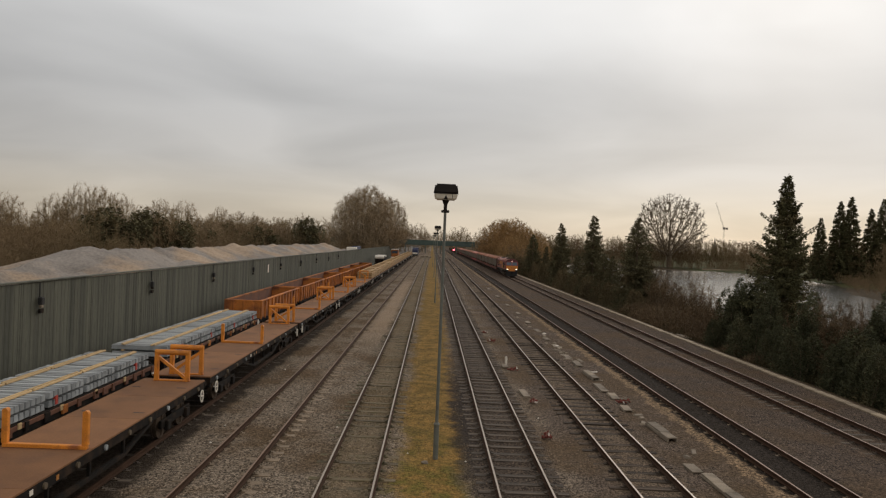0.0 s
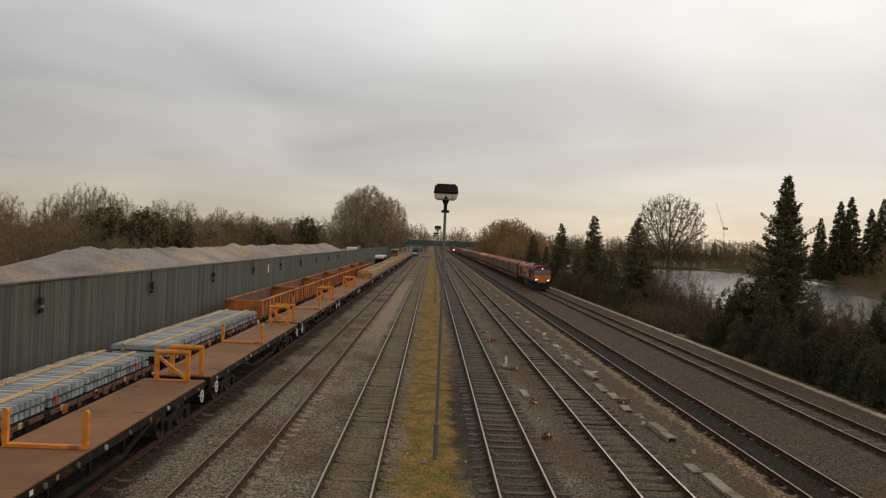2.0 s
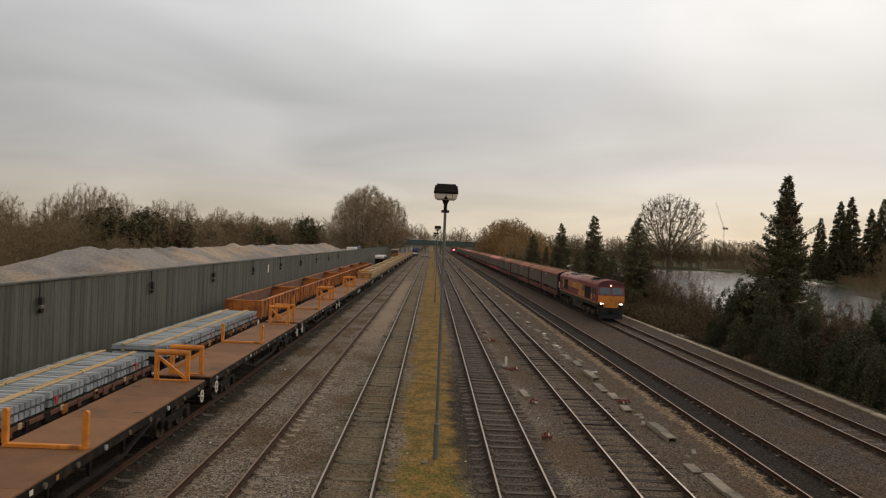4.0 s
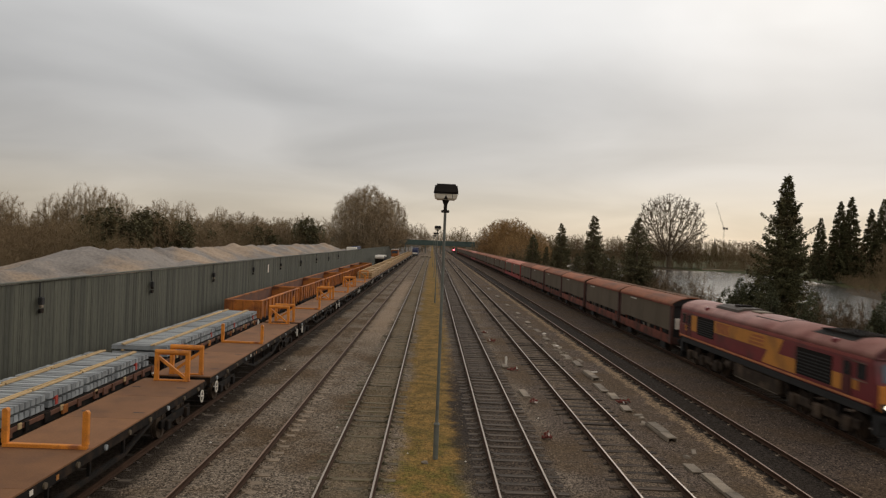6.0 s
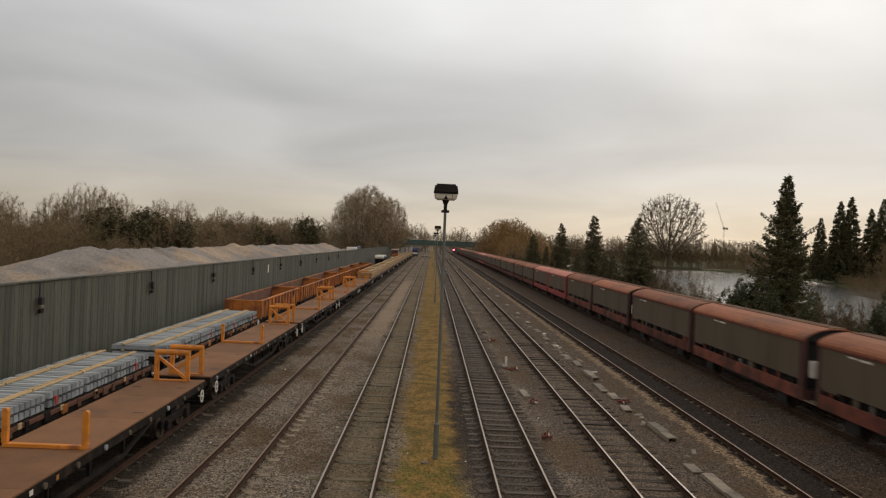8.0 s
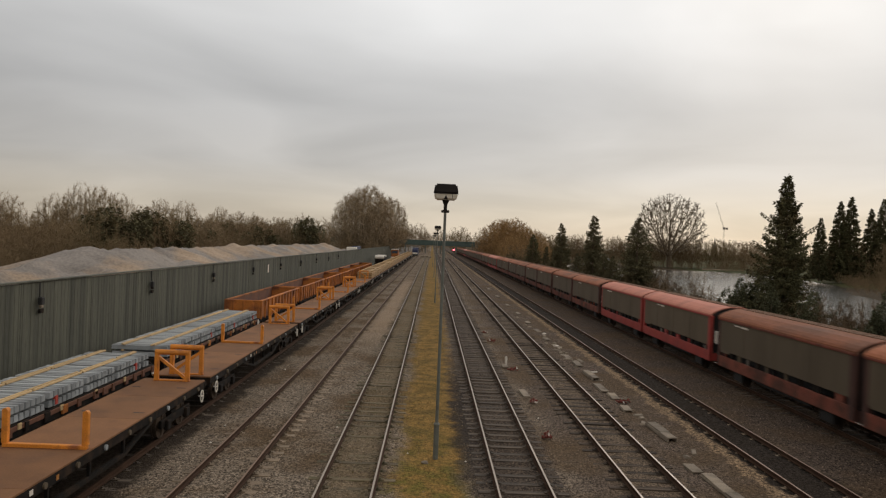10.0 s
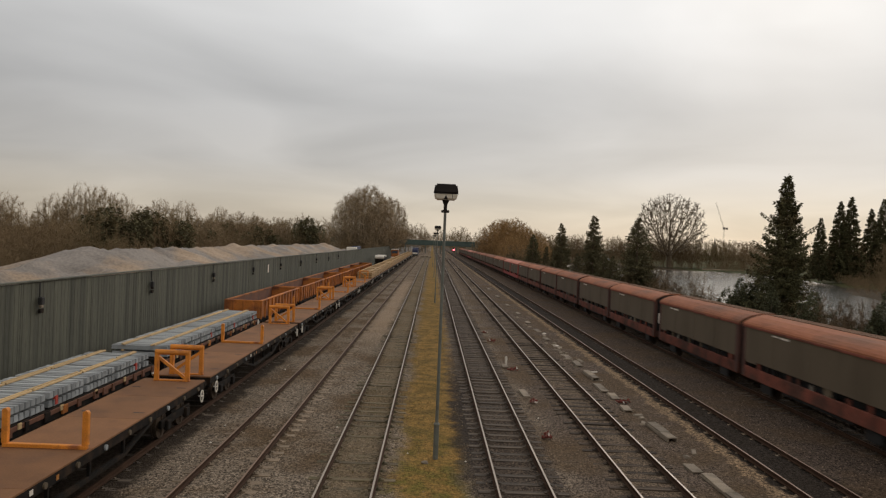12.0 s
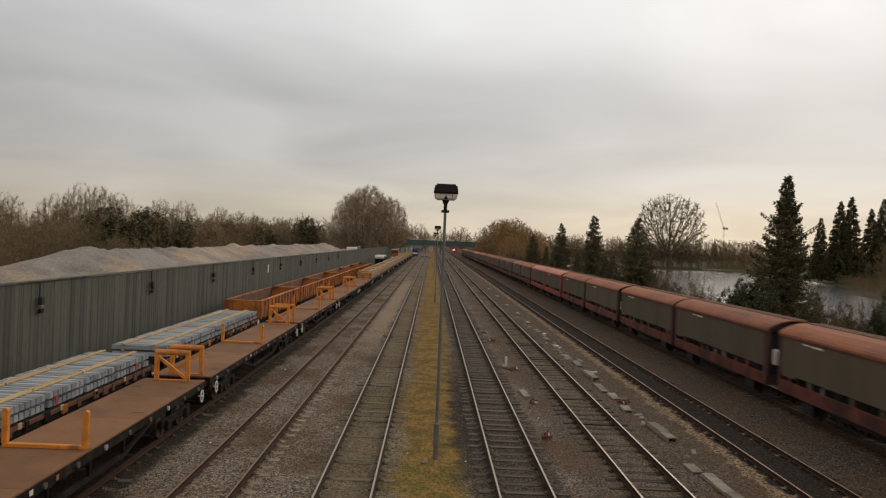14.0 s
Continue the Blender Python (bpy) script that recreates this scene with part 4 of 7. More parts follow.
def build_flat(at, loaded):
    """A bogie flat wagon, y from 0 to its length."""
    a, b = 0.35, FLAT_LEN - 0.35
    label = "bogie flat wagon under a load of new timber" if loaded else "empty bogie flat wagon with a bare brown steel deck"
    t = thing("flat_wagon", at, label, "flat wagon", "flat wagons in the siding")
    n = 6
    for i in range(n):
        ya, yb_ = a + (b - a) * i / n, a + (b - a) * (i + 1) / n
        part("deck_plate", boxes((-DECK_HALF, DECK_HALF, ya + 0.006, yb_ - 0.006, DECK_Z - 0.05, DECK_Z), bevel=0.006), M_DECK, t)
    for k in range(5):
        yy = a + 1.6 + (b - a - 3.2) * k / 4
        part("deck_pocket", boxes((-0.95, -0.66, yy, yy + 0.07, DECK_Z - 0.02, DECK_Z + 0.004), (0.62, 0.95, yy, yy + 0.07, DECK_Z - 0.02, DECK_Z + 0.004)), M_BLACK, t)
    for s in (-1, 1):
        x = s * (DECK_HALF - 0.06)
        part("sole_bar", boxes((x - 0.05, x + 0.05, a, b, 0.94, DECK_Z - 0.052), bevel=0.01), M_STEEL_DARK, t)
        bm = bmesh.new()
        add_beam(bm, (x, a + 5.0, 0.95), (x, a + 7.0, 0.50), 0.10, 0.10)
        add_beam(bm, (x, a + 7.0, 0.50), (x, b - 7.0, 0.50), 0.10, 0.12)
        add_beam(bm, (x, b - 7.0, 0.50), (x, b - 5.0, 0.95), 0.10, 0.10)
        for k in (7.0, 9.0, 11.0):
            add_beam(bm, (x, a + k, 0.5), (x, a + k, 0.95), 0.08, 0.08)
        part("truss", bm, M_STEEL_DARK, t)
        for k in range(12):
            yy = a + 0.8 + (b - a - 1.6) * k / 11
            p = part("lashing_ring", tubes(((x + s * 0.05, yy, 1.06), (x + s * 0.10, yy, 1.06), 0.075), seg=10), M_WAG_SIDE if k % 3 else M_NEWCONC, t)
        for yy in (a + 0.55, b - 0.55):
            bm = bmesh.new()
            for i in range(16):
                u, v = (2 * math.pi * i / 16, 2 * math.pi * (i + 1) / 16)
                add_beam(bm, (x + s * 0.14, yy + 0.15 * math.cos(u), 0.76 + 0.21 * math.sin(u)), (x + s * 0.14, yy + 0.15 * math.cos(v), 0.76 + 0.21 * math.sin(v)), 0.035, 0.045)
            add_beam(bm, (x + s * 0.14, yy - 0.14, 0.76), (x + s * 0.14, yy + 0.14, 0.76), 0.03, 0.03)
            add_beam(bm, (x + s * 0.02, yy, 0.76), (x + s * 0.15, yy, 0.76), 0.05, 0.05)
            part("brake_wheel", bm, M_WHITE, t, "white-rimmed brake handwheel")
        part("number_panel", boxes((x + s * 0.052 - 0.003, x + s * 0.052 + 0.003, a + 6.2, a + 6.34, 1.02, 1.14)), M_WHITE, t)
        part("number_panel", boxes((x + s * 0.052 - 0.003, x + s * 0.052 + 0.003, a + 7.3, a + 7.42, 1.0, 1.12)), M_GOLD, t)
    for ye, d in ((a, -1), (b, 1)):
        part("headstock", boxes((-1.1, 1.1, min(ye, ye - d * 0.15), max(ye, ye - d * 0.15), 0.82, DECK_Z - 0.052), bevel=0.01), M_STEEL_DARK, t)
        for s in (-1, 1):
            part("buffer", tubes(((s * 0.86, ye, 1.0), (s * 0.86, ye + d * 0.28, 1.0), 0.09), ((s * 0.86, ye + d * 0.28, 1.0), (s * 0.86, ye + d * 0.33, 1.0), 0.21), seg=10), M_STEEL_DARK, t)
    part("centre_beam", boxes((-0.3, 0.3, a + 0.2, b - 0.2, 0.72, DECK_Z - 0.06)), M_STEEL_DARK, t)
    bogie_parts(t, a + 2.6)
    bogie_parts(t, b - 2.6)
    return t


def build_cradle(at, mirror):
    """Braced orange end frame for long loads, standing on the deck."""
    t = thing("end_frame", at, "orange braced steel load frame with a thick top tube", "load frame", "load frames on the flats")
    w = 0.57
    for s in (-1, 1):
        part("post", boxes((s * w - 0.075, s * w + 0.075, -0.075, 0.075, 0, 1.04), bevel=0.01), M_ORANGE, t)
    part("top_roller", tubes(((-w - 0.06, 0, 1.06), (w + 0.07, 0, 1.06), 0.10), seg=12), M_ORANGE, t)
    bm = bmesh.new()
    add_beam(bm, (-w * mirror, 0.0, 0.92), (w * mirror, 0.0, 0.06), 0.12, 0.10)
    part("brace", bm, M_ORANGE, t)
    part("foot_bar", boxes((-w - 0.1, w + 0.1, -0.06, 0.06, 0.0, 0.05), bevel=0.008), M_ORANGE, t)
    return t


def build_bolster(at):
    """Orange U frame across the deck."""
    t = thing("bolster_frame", at, "orange U-shaped steel bolster across the wagon deck", "load frame", "bolsters on the flats")
    part("cross_bar", boxes((-1.05, 1.05, -0.07, 0.07, 0.0, 0.10), bevel=0.012), M_ORANGE, t)
    for s in (-1, 1):
        bm = boxes((s * 1.0 - 0.075, s * 1.0 + 0.075, -0.065, 0.065, 0.10, 0.90), bevel=0.012)
        add_tube(bm, (s * 1.0, -0.065, 0.90), (s * 1.0, 0.065, 0.90), 0.075, seg=12)
        part("post", bm, M_ORANGE, t)
    return t


def build_timber_load(at, length, seed):
    t = thing("timber_stack", at, "stack of pale yellow new timber on a flat wagon", "timber stack", "timber stacks on the flats")
    rng = random.Random(seed)
    step = 0.62
    y = 0.6
    while y < length - 0.6:
        top = 0.85 + rng.choice((0.0, 0.0, 0.12))
        for j in range(3):
            w = rng.uniform(0.98, 1.10)
            part("timber_bale", boxes((-w, w, y + rng.uniform(0, 0.06), y + step * 2 - rng.uniform(0.04, 0.12), 0.04 + j * top / 3, 0.04 + (j + 1) * top / 3 - 0.06), bevel=0.012), M_TIMBER, t)
        y += step * 2
    for x in (-0.7, 0.7):
        part("batten", boxes((x - 0.05, x + 0.05, 0.5, length - 0.5, 0.98, 1.05)), M_BATTEN, t)
    return t


def concrete_sleeper_mesh():
    bm = bmesh.new()
    prof = [(-0.125, 0.0), (0.125, 0.0), (0.09, 0.20), (-0.09, 0.20)]
    rows = []
    for x, h in ((-1.25, 1.0), (-0.55, 1.0), (-0.25, 0.96), (0.25, 0.96), (0.55, 1.0), (1.25, 1.0)):
        rows.append([bm.verts.new((x, py, pz * h)) for py, pz in prof])
    for r0, r1 in zip(rows, rows[1:]):
        for i in range(4):
            bm.faces.new((r0[i], r0[(i + 1) % 4], r1[(i + 1) % 4], r1[i]))
    bm.faces.new(rows[0][::-1])
    bm.faces.new(rows[-1])
    bmesh.ops.recalc_face_normals(bm, faces=bm.faces)
    me = bpy.data.meshes.new("concrete_sleeper")
    bm.to_mesh(me)
    bm.free()
    me.materials.append(M_NEWCONC)
    return me


def build_sleeper_wagon(y0, y1, seed):
    x = -13.15
    t = thing("sleeper_wagon", (x, y0, 0), "dark flat wagon with ochre side brackets under concrete sleepers", "flat wagon", "sleeper wagons in the siding")
    L = y1 - y0
    part("deck", boxes((-1.28, 1.28, -0.3, L + 0.3, 0.92, 1.02), bevel=0.01), M_STEEL_DARK, t)
    rng = random.Random(seed)
    for s in (-1, 1):
        part("sole_bar", boxes((s * 1.24 - 0.05, s * 1.24 + 0.05, -0.3, L + 0.3, 0.62, 0.915), bevel=0.01), M_STEEL_DARK, t)
        k = 0.3
        while k < L:
            w = rng.uniform(0.2, 0.4)
            part("side_bracket", boxes((s * 1.335 - 0.03, s * 1.335 + 0.03, k, k + w, 0.72, 1.0), bevel=0.01), rng.choice((M_RUST_IN, M_ORANGE_RUST, M_RUST_IN, M_STEEL_DARK, M_STEEL_DARK)), t)
            k += rng.uniform(0.7, 1.3)
        part("side_rail", boxes((s * 1.30 - 0.03, s * 1.30 + 0.03, -0.25, L + 0.25, 0.84, 0.985), bevel=0.01), M_RUST_IN, t, "rust-brown rail along the deck")
        for q in range(int(L / 2.4)):
            part("rope_hook", boxes((s * 1.345 - 0.02, s * 1.345 + 0.02, 1.1 + 2.4 * q, 1.28 + 2.4 * q, 0.86, 1.04), bevel=0.01), M_BATTEN, t)
        part("brake_wheel", tubes(((s * 1.32, L + 0.1, 0.75), (s * 1.36, L + 0.1, 0.75), 0.20), seg=14), M_WHITE, t)
    for ye, d in ((-0.3, -1), (L + 0.3, 1)):
        for s in (-1, 1):
            part("buffer", tubes(((s * 0.86, ye, 0.9), (s * 0.86, ye + d * 0.3, 0.9), 0.09), ((s * 0.86, ye + d * 0.3, 0.9), (s * 0.86, ye + d * 0.35, 0.9), 0.2), seg=10), M_STEEL_DARK, t)
    bogie_parts(t, 2.2)
    bogie_parts(t, L - 2.2)
    me = concrete_sleeper_mesh()
    st = thing("sleeper_stack", (x, y0, 1.02), "two layers of new grey concrete sleepers with pine battens", "sleeper stack", "sleeper stacks on wagons")
    for layer, z in ((0, 0.05), (1, 0.335)):
        y, i = 0.2, 0
        while y < L - 0.15:
            part("concrete_sleeper", me, None, st, at=pose(rng.uniform(-0.014, 0.014), y, z + (0.0 if layer else rng.uniform(-0.006, 0.006)), 0, 0, rng.uniform(-0.22, 0.22)))
            i += 1
            y += 0.285 + (0.20 if i % 8 == 0 else 0.0)
    for z in (0.0, 0.262):
        for bx in (-0.75, 0.75):
            part("batten", boxes((bx - 0.05, bx + 0.05, 0.05, L - 0.05, z, z + 0.05 if z == 0 else z + 0.07)), M_BATTEN, st)
    for bx in (-0.72, 0.62):
        y = 0.0
        while y < L - 0.5:
            ln = min(rng.uniform(2.6, 3.6), L - y)
            for e in (-0.06, 0.06):
                part("batten", boxes((bx + e - 0.035, bx + e + 0.035, y + rng.uniform(-0.1, 0.1), y + ln - rng.uniform(0.03, 0.2), 0.545, 0.61), bevel=0.008), M_BATTEN, st, at=pose(rng.uniform(-0.02, 0.02), 0, 0))
            y += ln
    for k in range(4):
        yy = L * (0.12 + 0.27 * k)
        part("lashing", boxes((1.19, 1.275, yy, yy + 0.16, 0.08, 0.36)), M_REDMARK, st)
    return t


def build_box_wagon():
    L, hw, zb, zt = 14.2, 1.2, 0.98, 2.12
    t = thing("box_wagon", (-13.1, 0, 0), "empty orange ribbed open box wagon with a rusty inside", "open wagon", "orange box wagons in the siding")
    for s in (-1, 1):
        part("side", boxes((s * hw - 0.03, s * hw + 0.03, 0.0, L, zb, zt), bevel=0.008), [M_ORANGE_RUST], t)
        part("lining", boxes((s * (hw - 0.045) - 0.012, s * (hw - 0.045) + 0.012, 0.06, L - 0.06, zb + 0.1, zt - 0.02)), M_RUST_IN, t)
        for k in range(13):
            yy = 0.06 + (L - 0.12) * k / 12
            part("rib", boxes((s * (hw + 0.075) - 0.045, s * (hw + 0.075) + 0.045, yy - 0.07, yy + 0.07, zb - 0.1, zt - 0.02), bevel=0.01), M_ORANGE_RUST, t)
        part("top_rail", boxes((s * (hw + 0.02) - 0.10, s * (hw + 0.02) + 0.10, -0.05, L + 0.05, zt, zt + 0.09), bevel=0.015), M_ORANGE_RUST, t)
        part("sole_bar", boxes((s * 1.1 - 0.05, s * 1.1 + 0.05, -0.1, L + 0.1, 0.68, 0.88), bevel=0.01), M_STEEL_DARK, t)
    for ye in (0.0, L):
        part("end_wall", boxes((-hw + 0.03, hw - 0.03, ye - 0.03, ye + 0.03, zb, zt), bevel=0.008), M_ORANGE_RUST, t)
        part("end_rail", boxes((-hw + 0.08, hw - 0.08, ye - 0.08, ye + 0.08, zt, zt + 0.088), bevel=0.01), M_ORANGE_RUST, t)
        sg = -1 if ye == 0 else 1
        for xx in (-0.7, 0.0, 0.7):
            part("end_rib", boxes((xx - 0.06, xx + 0.06, *sorted((ye + sg * 0.03, ye + sg * 0.11)), zb, zt - 0.02), bevel=0.01), M_ORANGE_RUST, t)
        for s in (-1, 1):
            part("buffer", tubes(((s * 0.86, ye, 0.95), (s * 0.86, ye + sg * 0.45, 0.95), 0.09), ((s * 0.86, ye + sg * 0.45, 0.95), (s * 0.86, ye + sg * 0.5, 0.95), 0.2), seg=10), M_STEEL_DARK, t)
    part("floor", boxes((-hw + 0.03, hw - 0.03, 0.03, L - 0.03, zb - 0.1, zb + 0.06)), M_RUST_IN, t)
    bogie_parts(t, 2.2)
    bogie_parts(t, L - 2.2)
    return t


def build_sidings():
    proto_flat, proto_load = {}, None
    for k in range(-2, 15):
        y = JOINT + FLAT_LEN * k
        loaded = k >= 4
        at = pose(FLAT_X, y, 0)
        if loaded not in proto_flat:
            proto_flat[loaded] = build_flat(at, loaded)
        else:
            copy_thing(proto_flat[loaded], at)
        if loaded:
            if proto_load is None:
                proto_load = build_timber_load((FLAT_X, y, DECK_Z), FLAT_LEN, 3)
            else:
                copy_thing(proto_load, pose(FLAT_X, y, DECK_Z))
    first = None
    for k in range(-2, 5):
        y = JOINT + FLAT_LEN * k
        if k < 4:
            m = pose(FLAT_X, y + FLAT_LEN / 2 - 0.1, DECK_Z)
            first = (first or (build_bolster(m),))
            if first[0].matrix_basis != m:
                copy_thing(first[0], m)
        if k >= 0:
            build_cradle((FLAT_X + 0.02, y - 0.72, DECK_Z), 1)
            if k < 4:
                build_cradle((FLAT_X + 0.1, y + 0.62, DECK_Z), -1)
    build_sleeper_wagon(8.0, 31.2, 1)
    build_sleeper_wagon(33.0, 50.0, 2)
    box = None
    for k in range(6):
        m = pose(-13.1, 50.9 + 15.45 * k, 0)
        if box is None:
            box = build_box_wagon()
            box.matrix_basis = m
        else:
            copy_thing(box, m)


def build_far_vehicles():
    t = thing("hopper_wagon", (-13.1, 181, 0), "dark hopper wagon with white curved ends", "hopper wagon")
    part("hopper", boxes((-1.2, 1.2, 0.5, 9.5, 1.0, 2.6), bevel=0.3), M_STEEL_DARK, t)
    for y in (0.4, 9.0):
        part("white_hood", tubes(((-1.1, y, 2.45), (1.1, y, 2.45), 0.45), seg=14), M_WHITE, t)
    part("underframe", boxes((-1.2, 1.2, -0.2, 10.2, 0.6, 1.0)), M_STEEL_DARK, t)
    bogie_parts(t, 1.6)
    bogie_parts(t, 8.4)
    t = thing("ballast_machine", (-13.0, 252, 0), "orange and white track machine standing in the siding", "track machine")
    part("cab", boxes((-1.2, 1.2, 0, 3.2, 1.1, 3.6), bevel=0.15), M_ORANGE_RUST, t)
    part("cab_window", boxes((-0.95, 0.95, -0.03, 0.05, 2.3, 3.2), bevel=0.02), M_GLASS, t)
    part("roof", boxes((-1.25, 1.25, -0.1, 3.3, 3.6, 3.75), bevel=0.03), M_WHITE, t)
    part("frame", boxes((-1.25, 1.25, -0.6, 14, 0.7, 1.1), bevel=0.03), M_WHITE, t)
    part("engine_cover", boxes((-1.1, 1.1, 3.6, 12, 1.1, 2.5), bevel=0.1), M_ORANGE_RUST, t)
    bogie_parts(t, 1.8)
    bogie_parts(t, 11.5)
    M_BLUE = mat("dark_blue_paint", (0.022, 0.030, 0.095), 0.5, 0, 0.15, 2, 20)
    t = thing("shunting_locomotive", (-7.6, 322, 0), "dark blue shunting locomotive standing beyond the sidings", "locomotive")
    part("hood", boxes((-1.25, 1.25, 0, 8, 1.0, 3.4), bevel=0.2), M_BLUE, t)
    part("cab", boxes((-1.35, 1.35, 8, 11, 1.0, 3.9), bevel=0.15), M_BLUE, t)
    part("front_panel", boxes((-1.1, 1.1, -0.05, 0.02, 1.1, 1.8), bevel=0.01), M_WHITE, t)
    for s in (-1, 1):
        part("headlight", tubes(((s * 0.8, -0.06, 1.45), (s * 0.8, -0.10, 1.45), 0.16), seg=10), M_WHITE, t)
        part("buffer", tubes(((s * 0.86, 0, 0.95), (s * 0.86, -0.45, 0.95), 0.18), seg=8), M_BLACK, t)
    part("frame", boxes((-1.3, 1.3, -0.2, 11.2, 0.4, 1.0)), M_BLACK, t)
    for y in (1.5, 5.0, 9.0):
        wheelset(t, 0, y, 0.5)
    for x, y, s, nm in ((-4.2, 318, 0.8, 0), (-2.4, 326, 0.6, 1), (-1.0, 312, 0.7, 2)):
        t = thing("concrete_block", (x, y, -0.24), "pale concrete block lying at the end of the siding", "concrete block")
        part("block", boxes((-1.1 * s, 1.1 * s, -0.8, 0.8, 0, 1.1 * s), bevel=0.05), M_TROUGH, t)
    t = thing("lorry", (-19.2, 172, -0.3), "white lorry with a blue cab behind the sheet wall", "lorry")
    part("cab", boxes((-1.2, 1.2, 0, 2.1, 1.0, 5.1), bevel=0.15), M_WHITE, t)
    part("windscreen", boxes((-1.0, 1.0, -0.03, 0.03, 3.2, 4.3), bevel=0.01), M_GLASS, t)
    part("body", boxes((-0.2, 1.25, 2.2, 9.5, 1.1, 5.3), bevel=0.05), M_BLUE, t)
    for s in (-1, 1):
        for y in (1.0, 6.5, 8.0):
            part("wheel", tubes(((s * 0.95, y, 0.5), (s * 1.25, y, 0.5), 0.5), seg=16), M_BLACK, t)
    part("chassis", boxes((-0.6, 0.6, 0.3, 9.3, 0.6, 1.1)), M_BLACK, t)


build_sidings()
build_far_vehicles()


# ---- lineside things ----
M_POST = mat("painted_lamp_post", (0.135, 0.150, 0.140), 0.6, 0.1, 0.2, 3, 30, tint=(0.10, 0.095, 0.08))
M_DIFFUSER = mat("milky_lamp_bowl", (0.74, 0.72, 0.67), 0.35, 0, 0.08, 3, 20)
M_HOOD = mat("dark_lamp_hood", (0.026, 0.023, 0.022), 0.8, 0, 0.2, 3, 30, spec=0.12)
M_GREEN = mat("green_bridge_paint", (0.050, 0.080, 0.074), 0.6, 0, 0.2, 0.5, 8)
M_LEAF_RED = mat("rust_red_scrap", (0.17, 0.040, 0.030), 0.9, 0, 0.4, 8, 40, tint=(0.09, 0.045, 0.03))


def tapered_box(bm, w0, d0, z0, w1, d1, z1):
    A = [bm.verts.new((x * w0, y * d0, z0)) for x, y in ((-1, -1), (1, -1), (1, 1), (-1, 1))]
    B = [bm.verts.new((x * w1, y * d1, z1)) for x, y in ((-1, -1), (1, -1), (1, 1), (-1, 1))]
    for i in range(4):
        bm.faces.new((A[i], A[(i + 1) % 4], B[(i + 1) % 4], B[i]))
    bm.faces.new(A[::-1])
    bm.faces.new(B)
    return bm


def build_lamp_post(x, y):
    t = thing("yard_lamp", (x, y, -0.24), "tall slim yard lamp post with a wide dark-hooded white lantern", "lamp post", "yard lamps along the strip")
    Z = 0.24
    part("base_post", tubes(((0, 0, 0), (0, 0, 1.15), 0.085, 0.082), ((0, 0, 1.15), (0, 0, 1.21), 0.105, 0.06), seg=12), M_POST, t)
    part("pole", tubes(((0, 0, 1.2), (0, 0, Z + 7.78), 0.052, 0.045), seg=10), M_POST, t)
    part("collar", boxes((-0.13, 0.13, -0.09, 0.09, Z + 7.76, Z + 7.84), bevel=0.015), M_HOOD, t)
    part("neck", tubes(((0, 0, Z + 7.82), (0, 0, Z + 8.05), 0.055, 0.06), ((0, 0, Z + 8.03), (0, 0, Z + 8.24), 0.065, 0.15), seg=10), M_HOOD, t)
    bm = tapered_box(bmesh.new(), 0.33, 0.30, Z + 8.17, 0.39, 0.36, Z + 8.36)
    bmesh.ops.bevel(bm, geom=list(bm.edges), offset=0.04, segments=2, affect="EDGES")
    bowl = part("lantern_bowl", bm, M_DIFFUSER, t, "milky white lantern bowl")
    part("bowl_rib", boxes((0.20, 0.215, -0.345, -0.33, Z + 8.20, Z + 8.35), (-0.40, 0.40, -0.37, -0.36, Z + 8.345, Z + 8.37)), M_HOOD, bowl)
    bm = bmesh.new()
    vs = [bm.verts.new((x_, -0.352, z_)) for x_, z_ in ((-0.07, Z + 8.17), (0.07, Z + 8.17), (0.0, Z + 8.32))]
    ws = [bm.verts.new((v.co.x, -0.342, v.co.z)) for v in vs]
    bm.faces.new(vs)
    bm.faces.new(ws[::-1])
    for i in range(3):
        bm.faces.new((vs[i], ws[i], ws[(i + 1) % 3], vs[(i + 1) % 3]))
    part("lamp_cone", bm, M_HOOD, bowl)
    bm = tapered_box(bmesh.new(), 0.40, 0.37, Z + 8.36, 0.35, 0.32, Z + 8.67)
    bmesh.ops.bevel(bm, geom=list(bm.edges), offset=0.05, segments=2, affect="EDGES")
    part("hood", bm, M_HOOD, t, "dark lantern hood")
    return t


